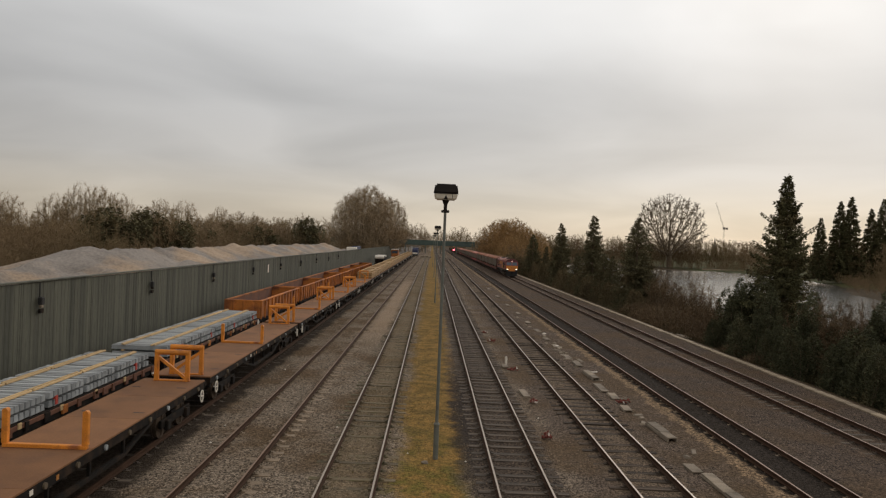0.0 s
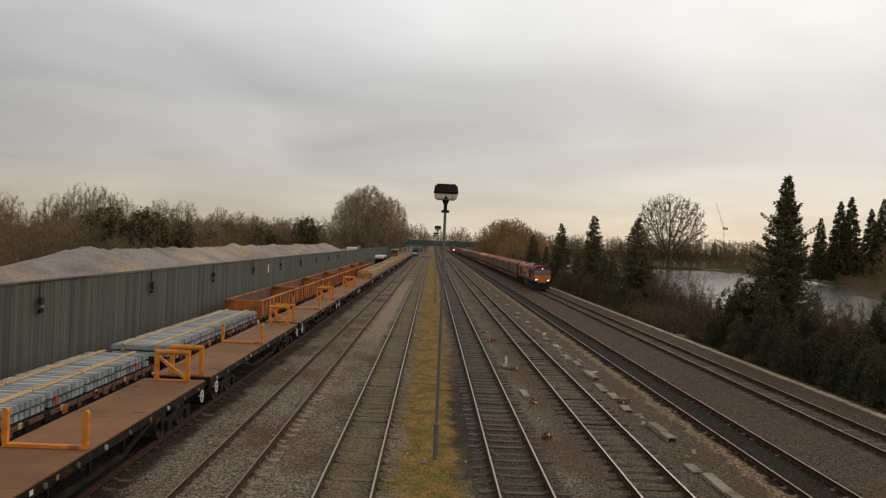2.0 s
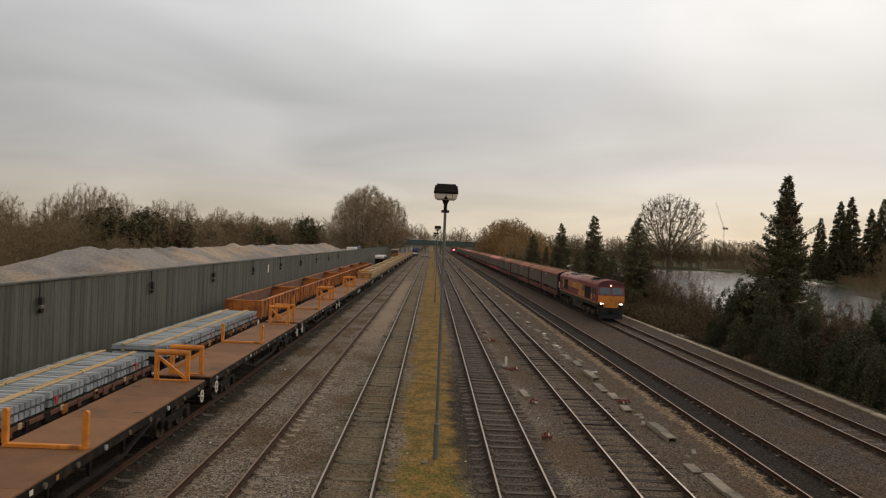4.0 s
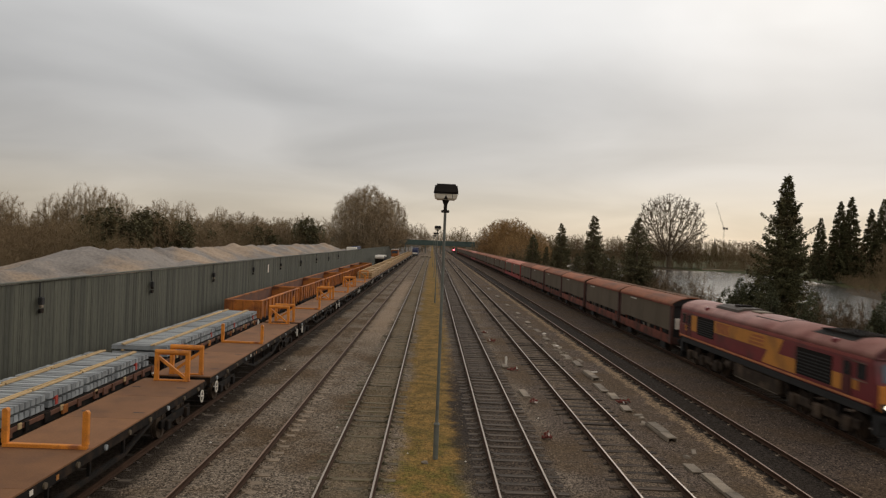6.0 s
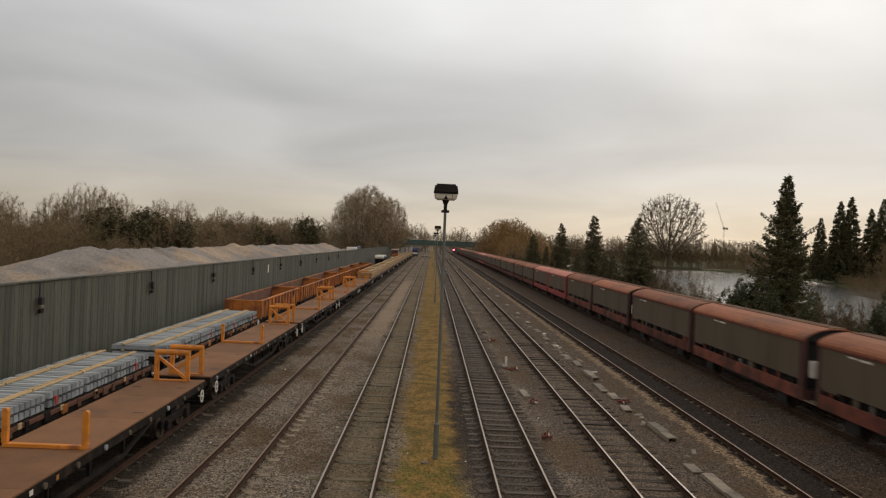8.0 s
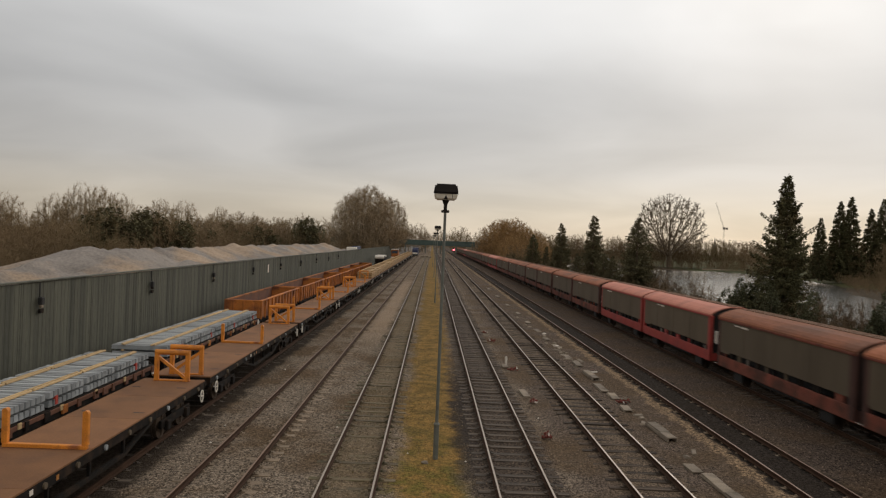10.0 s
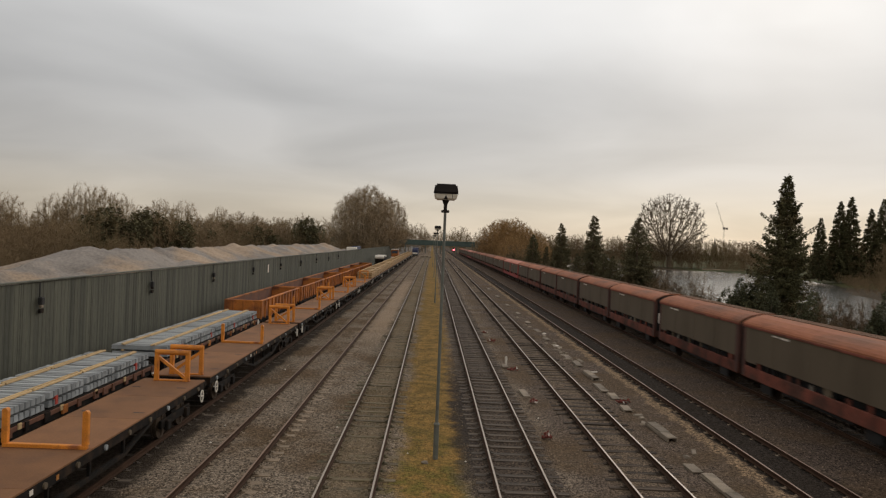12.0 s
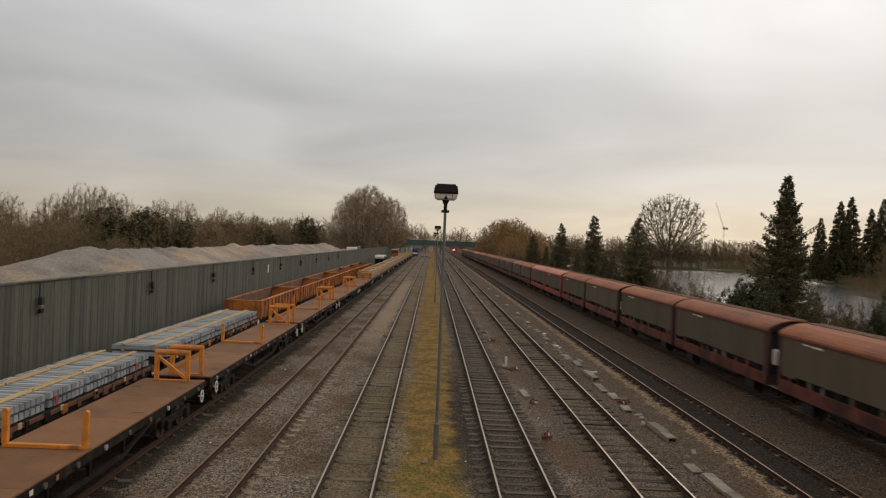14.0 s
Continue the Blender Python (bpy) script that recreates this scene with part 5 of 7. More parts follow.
def build_lineside():
    for x, y in ((0.37, 23.36), (0.55, 83), (0.55, 143), (0.3, 203)):
        build_lamp_post(x, y)
    rng = random.Random(11)
    # pale concrete cable trough along the outer edge
    t = thing("kerb", (20.42, 0, -0.14), "pale concrete cable trough edging the outer cess", "cable trough", kind="structure")
    me = bpy.data.meshes.new("trough_lid")
    bm = boxes((-0.2, 0.2, -0.49, 0.49, -0.26, -0.02), bevel=0.015)
    bm.to_mesh(me)
    bm.free()
    me.materials.append(M_KERB)
    far = []
    y = 12.0
    while y < 330:
        m = pose(rng.uniform(-0.02, 0.02), y, rng.uniform(-0.015, 0.015), 0, 0, rng.uniform(-0.8, 0.8))
        if y < 112:
            part("trough_lid", me, None, t, at=m)
        else:
            far.append(m)
        y += 1.0
    vs, fs = [], []
    for m in far:
        b = len(vs)
        vs += [tuple(m @ v.co) for v in me.vertices]
        fs += [tuple(b + i for i in p.vertices) for p in me.polygons]
    tagged(part("far_lids", from_lists("far_lids", vs, fs, M_KERB), None, t), kind="stuff")
    # broken run of old trough lids between the siding and the main line
    rows = [(8.95, 21.3, 2.6), (8.75, 23.3, 0.9), (9.1, 27.7, 2.4), (8.8, 31.6, 1.0), (8.9, 34.2, 1.3), (8.75, 36.2, 2.0), (8.95, 39.4, 2.3), (9.0, 43.3, 1.7), (8.95, 46.3, 1.4), (9.0, 51, 1.6), (8.9, 54.5, 1.2), (9.0, 60, 1.9), (9.0, 66, 1.6), (9.05, 74, 2.2), (9.0, 84, 2.0), (9.0, 97, 2.5), (9.1, 113, 2.6)]
    for x, y, ln in rows:
        t = thing("trough_section", pose(x, y, -0.235, 0, 0, rng.uniform(-2.5, 2.5)), "weathered concrete cable trough length lying in the ballast", "cable trough", "old trough sections")
        n = max(1, round(ln / 0.75))
        h = rng.choice((0.02, 0.05, 0.12)) if ln > 2 else rng.choice((0.0, 0.03, 0.05))
        for i in range(n):
            a = -ln / 2 + ln * i / n
            part("lid", boxes((-0.19, 0.19, a + 0.012, a + ln / n - 0.012, h, h + 0.05), bevel=0.012), M_TROUGH, t, at=pose(rng.uniform(-0.03, 0.03), 0, 0, rng.uniform(-0.6, 0.6), 0, rng.uniform(-1.5, 1.5)))
        part("channel", boxes((-0.20, -0.13, -ln / 2, ln / 2, 0, h - 0.002), (0.13, 0.20, -ln / 2, ln / 2, 0, h - 0.002), bevel=0.008), M_TROUGH, t)
    for k in range(34):
        y = rng.choice((24.6, 30.2, 33.0, 37.8, 41.4, 45.0, 47.8, 49.0, 50.2, 52.6, 57.0, 63.0, 70.0)) + rng.uniform(-1.0, 1.0)
        x = 9.0 + rng.uniform(-0.45, 0.5)
        t = thing("broken_lid", pose(x, y, ground_height(x, y), rng.uniform(-14, 14), rng.uniform(-14, 14), rng.uniform(0, 180)), "broken piece of pale concrete trough lid on the ballast", "concrete slab", "broken lids beside the siding")
        a, b = rng.uniform(0.06, 0.17), rng.uniform(0.08, 0.30)
        part("piece", tapered_box(bmesh.new(), a, b, -0.02, a * rng.uniform(0.6, 0.95), b * rng.uniform(0.6, 0.95), 0.06), M_TROUGH if k % 12 else M_WHITE, t)
    for x, y in ((-7.35, 26.6), (-7.2, 24.4), (-7.5, 38.2), (-6.9, 31.0), (-0.55, 24.0), (1.35, 23.2), (4.6, 29.4), (-3.3, 27.0)):
        t = thing("white_stone", pose(x, y, ground_height(x, y), 0, 0, 40 * x), "pale stone lying on the ballast", "stone", "pale stones on the ballast")
        bm = bmesh.new()
        bmesh.ops.create_icosphere(bm, subdivisions=1, radius=0.055)
        for v in bm.verts:
            v.co *= 0.8 + 0.5 * noise.noise(v.co * 20 + Vector((x, y, 0)))
            v.co.z *= 0.6
        part("stone", bm, M_WHITE, t)
    for x, y, ln in ((4.62, 34.0, 1.5), (4.45, 41.5, 0.9)):
        t = thing("concrete_slab", pose(x, y, -0.235, 0, 0, rng.uniform(-4, 4)), "flat pale concrete slab on the ballast between sidings", "concrete slab")
        part("slab", boxes((-0.17, 0.17, -ln / 2, ln / 2, 0, 0.10), bevel=0.02), M_TROUGH, t)
    t = thing("marker_post", (4.55, 41.9, -0.24), "short white concrete marker post beside the siding", "marker post")
    part("post", boxes((-0.06, 0.06, -0.06, 0.06, 0, 0.55), bevel=0.02), M_WHITE, t)
    # rusty scrap between the sidings
    for x, y, r in ((4.75, 32.1, 0.30), (4.45, 26.3, 0.24), (4.8, 40.4, 0.28), (9.05, 32.9, 0.33), (4.5, 52.0, 0.26), (4.4, 57.0, 0.2)):
        t = thing("scrap_pile", (x, y, -0.24), "small pile of rust-red brackets lying on the ballast", "scrap pile", "scrap between the tracks")
        for k in range(9):
            a = rng.uniform(0, 6.28)
            d = rng.uniform(0, r)
            bm = bmesh.new()
            add_beam(bm, (-0.10, 0, 0), (0.10, 0, 0.02), 0.05, 0.04)
            add_beam(bm, (0.10, 0, 0.0), (0.11, 0, 0.10), 0.05, 0.04)
            part("bracket", bm, M_LEAF_RED if k else M_WHITE, t, at=pose(d * math.cos(a), d * math.sin(a), 0.04 + rng.uniform(0, 0.09), rng.uniform(-30, 30), rng.uniform(-30, 30), rng.uniform(0, 360)))
    t = thing("white_bag", (0.05, 22.9, -0.24), "crumpled pale scrap of plastic at the lamp post's foot", "litter")
    bm = bmesh.new()
    bmesh.ops.create_icosphere(bm, subdivisions=2, radius=0.16)
    for v in bm.verts:
        v.co *= 0.75 + 0.5 * noise.noise(v.co * 9)
        v.co.z = max(0.0, v.co.z * 0.4 + 0.03)
    part("bag", bm, M_TROUGH, t)
    # concrete slabs beyond the outer track
    for x, y in ((21.3, 59.5), (21.5, 61.3), (21.6, 63.0)):
        t = thing("spare_lid", pose(x, y, ground_height(x, y) + 0.02, 0, 0, 12), "pale concrete lid lying on the bank", "concrete slab")
        part("slab", boxes((-0.22, 0.22, -0.6, 0.6, 0, 0.09), bevel=0.02), M_TROUGH, t)
    # red signal
    t = thing("signal", (8.95, 300, -0.24), "railway colour light signal showing red", "signal")
    part("mast", tubes(((0, 0, 0), (0, 0, 3.5), 0.08), seg=8), M_POST, t)
    part("backboard", boxes((-0.38, 0.38, 0.0, 0.12, 3.4, 5.0), bevel=0.08), M_BLACK, t)
    part("red_lamp", tubes(((0, -0.02, 4.1), (0, -0.08, 4.1), 0.30), seg=16), mat("red_signal_light", (0.7, 0.05, 0.05), 0.4, glow=(1.0, 0.10, 0.12, 9.0)), t, "glowing red lamp")
    part("hood", boxes((-0.3, 0.3, -0.3, 0.0, 4.42, 4.46)), M_BLACK, t)
    # green footbridge over the line
    t = thing("footbridge", (0, 430, 0), "green steel footbridge across the whole railway far off", "bridge")
    part("girder", boxes((-60, 60, -1.4, -1.1, 4.7, 6.2), (-60, 60, 1.1, 1.4, 4.7, 6.2), bevel=0.03), M_GREEN, t)
    part("deck", boxes((-60, 60, -1.1, 1.1, 5.2, 5.4)), M_STEEL_DARK, t)
    part("parapet", boxes((-60, 60, -1.32, -1.22, 6.2, 7.7), (-60, 60, 1.22, 1.32, 6.2, 7.7)), M_GREEN, t)
    for k in range(31):
        part("stiffener", boxes((-60 + 4 * k - 0.1, -60 + 4 * k + 0.1, -1.5, -1.4, 4.7, 7.7)), M_GREEN, t)
    for x in (-30, -16, -4, 4.8, 14.4, 24, 40):
        part("pier", boxes((x - 0.3, x + 0.3, -0.9, 0.9, -0.3, 4.7), bevel=0.05), M_POST, t)


build_lineside()


# ---- trees and distance ----
M_BARK = mat("grey_brown_bark", (0.150, 0.118, 0.085), 0.95, 0, 0.3, 2, 20, 0.5, 20)
M_TWIG = mat("bare_twigs", (0.310, 0.250, 0.175), 0.95, 0, 0.25, 0.25, 3, island=0.3, spec=0.1)
M_TWIG_WARM = mat("warm_bare_twigs", (0.330, 0.225, 0.115), 0.95, 0, 0.25, 0.25, 3, island=0.3, spec=0.1)
M_TWIG_FAR = mat("far_bare_wood", (0.205, 0.155, 0.100), 0.95, 0, 0.3, 0.05, 1, island=0.2, spec=0.1, tint=(0.165, 0.135, 0.08))
M_NEEDLE = mat("dark_conifer_needles", (0.088, 0.088, 0.046), 0.9, 0, 0.35, 0.6, 6, island=0.5, spec=0.15, tint=(0.105, 0.082, 0.045))
# brownish, and lightened against the near needles: distance haze put into the colour
M_CYPRESS = mat("hazed_brown_cypress", (0.118, 0.112, 0.068), 0.9, 0, 0.35, 0.6, 6, island=0.35, spec=0.12, tint=(0.135, 0.108, 0.064))
M_SCRUB = mat("olive_brown_scrub", (0.140, 0.118, 0.072), 0.9, 0, 0.35, 0.4, 6, island=0.35, spec=0.12, tint=(0.165, 0.118, 0.070))
M_SHRUB = mat("dark_evergreen_leaves", (0.074, 0.080, 0.047), 0.88, 0, 0.45, 0.5, 6, island=0.35, spec=0.15, tint=(0.112, 0.092, 0.052))
M_BRAMBLE = mat("brown_bramble_stems", (0.128, 0.094, 0.062), 0.95, 0, 0.3, 0.6, 6, island=0.4, spec=0.1, tint=(0.055, 0.05, 0.026))


class Geo:
    """Collects vertices and faces of one mesh."""

    def __init__(self):
        self.v, self.f = [], []

    def limb(self, a, b, r0, r1, seg=5):
        q = (b - a).to_track_quat("Z", "Y")
        base = len(self.v)
        for p, r in ((a, r0), (b, r1)):
            for i in range(seg):
                t = 2 * math.pi * i / seg
                self.v.append(tuple(p + q @ Vector((math.cos(t) * r, math.sin(t) * r, 0))))
        for i in range(seg):
            j = (i + 1) % seg
            self.f.append((base + i, base + j, base + seg + j, base + seg + i))

    def blade(self, a, b, w, rng):
        """A thin pointed sliver from a to b."""
        d = b - a
        s = d.cross(Vector((rng.uniform(-1, 1), rng.uniform(-1, 1), rng.uniform(-1, 1))))
        if s.length < 1e-6:
            s = Vector((1, 0, 0))
        s = s.normalized() * w
        k = len(self.v)
        self.v += [tuple(a - s), tuple(a + s), tuple(b)]
        self.f.append((k, k + 1, k + 2))

    def leaf(self, p, d, w, rng):
        s = d.cross(Vector((rng.uniform(-1, 1), rng.uniform(-1, 1), rng.uniform(-1, 1)))).normalized() * w
        k = len(self.v)
        m = p + d * 0.5
        self.v += [tuple(p), tuple(m + s), tuple(p + d), tuple(m - s)]
        self.f.append((k, k + 1, k + 2, k + 3))


def rnd_dir(rng):
    while True:
        v = Vector((rng.uniform(-1, 1), rng.uniform(-1, 1), rng.uniform(-1, 1)))
        if 0.05 < v.length < 1:
            return v.normalized()


def dome_tree(h, w, seed, limbs=46, subs=16, twigs=5, thick=0.02, rise=0.35, low=0.22, seg=3, lr=0.0095, bow=None):
    """A leafless tree whose limbs fan from a short trunk to a rounded outline, each feathered with twigs."""
    rng = random.Random(seed)
    bow = rise if bow is None else bow
    T, C = Geo(), Geo()
    T.limb(Vector((0, 0, -0.4)), Vector((0, 0, h * low * 0.6)), h * 0.024, h * 0.019, 8)
    T.limb(Vector((0, 0, h * low * 0.6)), Vector((0, 0, h * low * 1.5)), h * 0.019, h * 0.010, 7)
    for i in range(limbs):
        a = i * 2.39996 + rng.uniform(-0.3, 0.3)
        k = math.sqrt((i + 0.5) / limbs)
        fork = Vector((0, 0, h * low * (0.55 + 0.95 * (1 - k) * rng.uniform(0.5, 1.1))))
        lean = 1.45 * k
        top = h * rng.uniform(0.84, 0.96)
        rr = w * rng.uniform(0.74, 0.96)
        end = Vector((math.cos(a) * math.sin(lean) * rr, math.sin(a) * math.sin(lean) * rr, h * low + (top - h * low) * max(0.06, math.cos(lean * 0.95))))
        p = [fork + (end - fork) * s + Vector((0, 0, math.sin(math.pi * s) * bow * h * 0.10 * k)) + rnd_dir(rng) * h * 0.012 for s in (0, 0.3, 0.55, 0.8, 1.0)]
        r = h * lr * rng.uniform(0.7, 1.2)
        for j in range(4):
            (T if j < 2 else C).limb(p[j], p[j + 1], r * (1 - 0.23 * j), r * (1 - 0.23 * (j + 1)), 4)
        for m in range(subs):
            s = 0.25 + 0.74 * rng.random() ** 0.6
            s0 = (0, 0.3, 0.55, 0.8, 1.0)
            j = max(jj for jj in range(4) if s >= s0[jj])
            base = p[j].lerp(p[j + 1], (s - s0[j]) / (s0[j + 1] - s0[j]))
            d = ((end - fork).normalized() * 0.8 + rnd_dir(rng) * 0.9 + Vector((0, 0, rise))).normalized()
            ln = h * rng.uniform(0.07, 0.17)
            tip = base + d * ln
            if seg:
                C.limb(base, tip, r * 0.26, r * 0.08, seg)
            else:
                C.blade(base, tip, thick, rng)
            for _ in range(twigs):
                b0 = base.lerp(tip, rng.uniform(0.25, 1.0))
                d2 = (d * 0.6 + rnd_dir(rng) + Vector((0, 0, rise * 0.4))).normalized()
                C.blade(b0, b0 + d2 * h * rng.uniform(0.035, 0.10), thick * rng.uniform(0.6, 1.3), rng)
    return T, C


def grown_tree(h, w, low, seed, points=900, step=0.022, thick=0.02, twigs=4, twig_len=0.055, rise=0.15, pipe=2.2, tip=0.0011, flat=1.0, stems=1, lite=False):
    """A leafless tree grown towards points strewn through a domed crown: forked limbs thinning out to twigs."""
    rng = np.random.RandomState(seed)
    R = random.Random(seed)
    pts = []
    while len(pts) < points:
        q = rng.uniform(-1, 1, 3)
        r = math.hypot(math.hypot(q[0], q[1]), q[2] if q[2] > 0 else q[2] * 1.6)
        if r < 1 and (r > 0.5 or rng.rand() < 0.75):
            pts.append((q[0] * w, q[1] * w, h * (low + (1 - low) * (0.38 + 0.62 * q[2] * flat))))
    A = np.array(pts)
    step *= h
    nodes, parent = [], []
    for k in range(stems):
        ang = 2 * math.pi * k / stems
        off = 0.05 * w * (stems > 1)
        if not nodes:
            nodes.append((0.0, 0.0, -0.4))
            parent.append(-1)
        prev = 0
        z = -0.1
        while z < h * low * 0.75:
            nodes.append((math.cos(ang) * off * (1 + 2.5 * max(0, z) / h), math.sin(ang) * off * (1 + 2.5 * max(0, z) / h), z))
            parent.append(prev)
            prev = len(nodes) - 1
            z += step
    near = np.full(len(A), 1e9)
    who = np.zeros(len(A), int)
    alive = np.ones(len(A), bool)
    fresh = 0
    for _ in range(90):
        P = np.array(nodes)
        for i in range(fresh, len(P)):
            d = np.linalg.norm(A - P[i], axis=1)
            m = d < near
            near[m], who[m] = d[m], i
        fresh = len(P)
        alive &= near > step * 2.1
        if not alive.any():
            break
        grew = 0
        for i in np.unique(who[alive]):
            v = A[alive & (who == i)] - P[i]
            d = (v / np.linalg.norm(v, axis=1)[:, None]).mean(0) + rng.normal(0, 0.13, 3) + (0, 0, rise)
            if parent[i] >= 0:
                d = d + 0.22 * (P[i] - P[parent[i]]) / step
            n = np.linalg.norm(d)
            if n > 1e-3:
                nodes.append(tuple(P[i] + d / n * step))
                parent.append(int(i))
                grew += 1
        if not grew or len(nodes) > 5200:
            break
    N = len(nodes)
    load = np.zeros(N)
    kids = np.zeros(N, int)
    for i in range(N - 1, -1, -1):
        if kids[i] == 0:
            load[i] = 1.0
        if parent[i] >= 0:
            load[parent[i]] += load[i]
            kids[parent[i]] += 1
    rad = tip * h * load ** (1 / pipe)
    T, C = Geo(), Geo()
    V = [Vector(q) for q in nodes]
    for i in range(N):
        k = parent[i]
        if k < 0:
            continue
        big = load[i] > 14
        if lite and not big:
            C.blade(V[k], V[i] + (V[i] - V[k]) * 0.6, rad[i] * 1.4, R)
        else:
            (T if big else C).limb(V[k], V[i], min(rad[k], rad[i] * 1.35), rad[i], 6 if load[i] > 40 else (4 if big else 3))
        if load[i] < 7:
            d = (V[i] - V[k]).normalized()
            for _ in range(twigs + (2 if kids[i] == 0 else 0)):
                b0 = V[k].lerp(V[i], R.random())
                d2 = (d * 0.7 + rnd_dir(R) * 0.9 + Vector((0, 0, rise))).normalized()
                C.blade(b0, b0 + d2 * h * twig_len * R.uniform(0.5, 1.2), thick * R.uniform(0.6, 1.3), R)
    return T, C


def spruce(h, radius, seed):
    """A ragged old spruce: a thin leader, upswept upper boughs and drooping lower ones hung with needle sprays."""
    rng = random.Random(seed)
    T, C = Geo(), Geo()
    T.limb(Vector((0, 0, -0.4)), Vector((0, 0, h * 0.6)), h * 0.015, h * 0.008, 7)
    T.limb(Vector((0, 0, h * 0.6)), Vector((0.05, 0, h)), h * 0.008, 0.014, 6)
    z = h * 0.02
    while z < h - 0.15:
        d = h - z
        reach = radius * min(1.0, (d / (0.58 * h)) ** 1.0)
        n = 5 if d < 2 else (8 if d < 5 else 11)
        turn = rng.uniform(0, 6.28)
        vigour = rng.choice((0.72, 0.82, 0.92, 1.0, 1.22))
        lean = rng.uniform(0, 6.28)
        for j in range(n):
            a = turn + j * 2 * math.pi / n + rng.uniform(-0.35, 0.35)
            ln = max(0.10, reach * vigour * (1 + 0.16 * math.cos(a - lean)) * rng.choice((0.6, 0.75, 0.85, 0.95, 1.05, 1.22)) * rng.uniform(0.9, 1.1))
            out = Vector((math.cos(a), math.sin(a), 0))
            side = Vector((-out.y, out.x, 0))
            p0 = Vector((0, 0, z + rng.uniform(-0.12, 0.12)))
            tilt = 0.55 - 0.75 * min(1.0, d / (h * 0.5)) + rng.uniform(-0.12, 0.12)
            ctrl = [p0 + out * ln * f + Vector((0, 0, ln * (tilt * f - 0.22 * math.sin(f * 3.0) + 0.12 * f * f))) for f in (0, 0.33, 0.66, 1.0)]
            for q0, q1 in zip(ctrl, ctrl[1:]):
                C.limb(q0, q1, 0.010 + 0.008 * ln, 0.007 + 0.003 * ln, 3)
            for _ in range(int(16 + 62 * ln)):
                f = rng.uniform(0.06, 1.0) ** 0.75 * 2.999
                i = int(f)
                q = ctrl[i].lerp(ctrl[i + 1], f - i)
                wide = 0.34 * ln * (1 - f / 3.4) + 0.10
                q = q + side * rng.uniform(-wide, wide) + Vector((0, 0, rng.uniform(-0.16, 0.05)))
                dd = (out * 0.5 + side * rng.uniform(-0.9, 0.9) + Vector((0, 0, rng.uniform(-0.9, 0.2)))).normalized() * rng.uniform(0.12, 0.30)
                C.leaf(q, dd, rng.uniform(0.026, 0.056), rng)
        z += (0.20 if d < 4 else 0.27) * rng.uniform(0.8, 1.25)
    return T, C


def tree_thing(name, T, C, bark, crown, at, label, category, group="", height=None):
    """A tree fitted to a height."""
    tv, cv = np.array(T.v), np.array(C.v)
    if height:
        k = height / max(cv[:, 2].max(), tv[:, 2].max())
        tv, cv = tv * k, cv * k
    t = thing(name, at, label, category, group)
    part("trunk", from_lists("trunk", tv.tolist(), T.f, bark), None, t)
    part("crown", from_lists("crown", cv.tolist(), C.f, crown), None, t)
    return t


def conifer(h, radius, seed, shape=0.85, droop=0.25, density=1.0, ragged=0.35, bottom=0.03, leaf=1.0):
    rng = random.Random(seed)
    T, C = Geo(), Geo()
    T.limb(Vector((0, 0, -0.4)), Vector((0, 0, h * 0.6)), h * 0.016, h * 0.009, 7)
    T.limb(Vector((0, 0, h * 0.6)), Vector((0, 0, h)), h * 0.009, 0.012, 6)
    z = h * bottom
    while z < h * 0.985:
        k = 1 - z / h
        reach = radius * (k ** shape) * min(1.0, 0.25 + k / 0.10)
        for _ in range(max(3, int(5 + 5 * k * density))):
            a = rng.uniform(0, 2 * math.pi)
            ln = reach * rng.uniform(1 - ragged, 1 + ragged * 0.6) + 0.12
            out = Vector((math.cos(a), math.sin(a), 0))
            p0 = Vector((0, 0, z + rng.uniform(-0.15, 0.15)))
            tip = p0 + out * ln + Vector((0, 0, -droop * ln + 0.16 * ln * rng.uniform(0, 2)))
            C.limb(p0, tip, 0.012 + 0.008 * ln, 0.006, 3)
            n = int((6 + 11 * ln) * density)
            for _ in range(n):
                f = rng.uniform(0.12, 1.0) ** 0.7
                q = p0.lerp(tip, f) + rnd_dir(rng) * 0.10
                d = (out * 0.7 + rnd_dir(rng) * 0.9 + Vector((0, 0, -0.15))).normalized() * rng.uniform(0.22, 0.48) * leaf
                C.leaf(q, d, rng.uniform(0.035, 0.075) * leaf, rng)
        z += max(0.16, h * 0.022) * rng.uniform(0.8, 1.2)
    return T, C


def shrub(h, w, seed, leaves=2600, size=0.26, pointed=0.5):
    """An evergreen bush: stems and a ragged mass of leaf sprays, in several lobes."""
    rng = random.Random(seed)
    T, C = Geo(), Geo()
    lobes = []
    for i in range(7):
        a = rng.uniform(0, 6.28)
        d = rng.uniform(0, 0.55) * w
        lobes.append((Vector((math.cos(a) * d, math.sin(a) * d, 0)), rng.uniform(0.35, 0.6) * w, h * rng.uniform(0.6, 1.0)))
    for c, r, hh in lobes:
        T.limb(Vector((c.x * 0.2, c.y * 0.2, -0.2)), Vector((c.x, c.y, hh * 0.8)), 0.05, 0.015, 5)
    for _ in range(leaves):
        c, r, hh = rng.choice(lobes)
        z = rng.uniform(0.0, 1.0)
        rr = r * max(0.04, (1 - z) ** pointed) * rng.uniform(0.45, 1.08)
        a = rng.uniform(0, 6.28)
        p = Vector((c.x + math.cos(a) * rr, c.y + math.sin(a) * rr, z * hh + rng.uniform(-0.1, 0.15)))
        d = (Vector((math.cos(a), math.sin(a), rng.uniform(-0.3, 0.7))) + rnd_dir(rng) * 0.8).normalized() * size * rng.uniform(0.6, 1.3)
        C.leaf(p, d, size * rng.uniform(0.14, 0.26), rng)
    return T, C


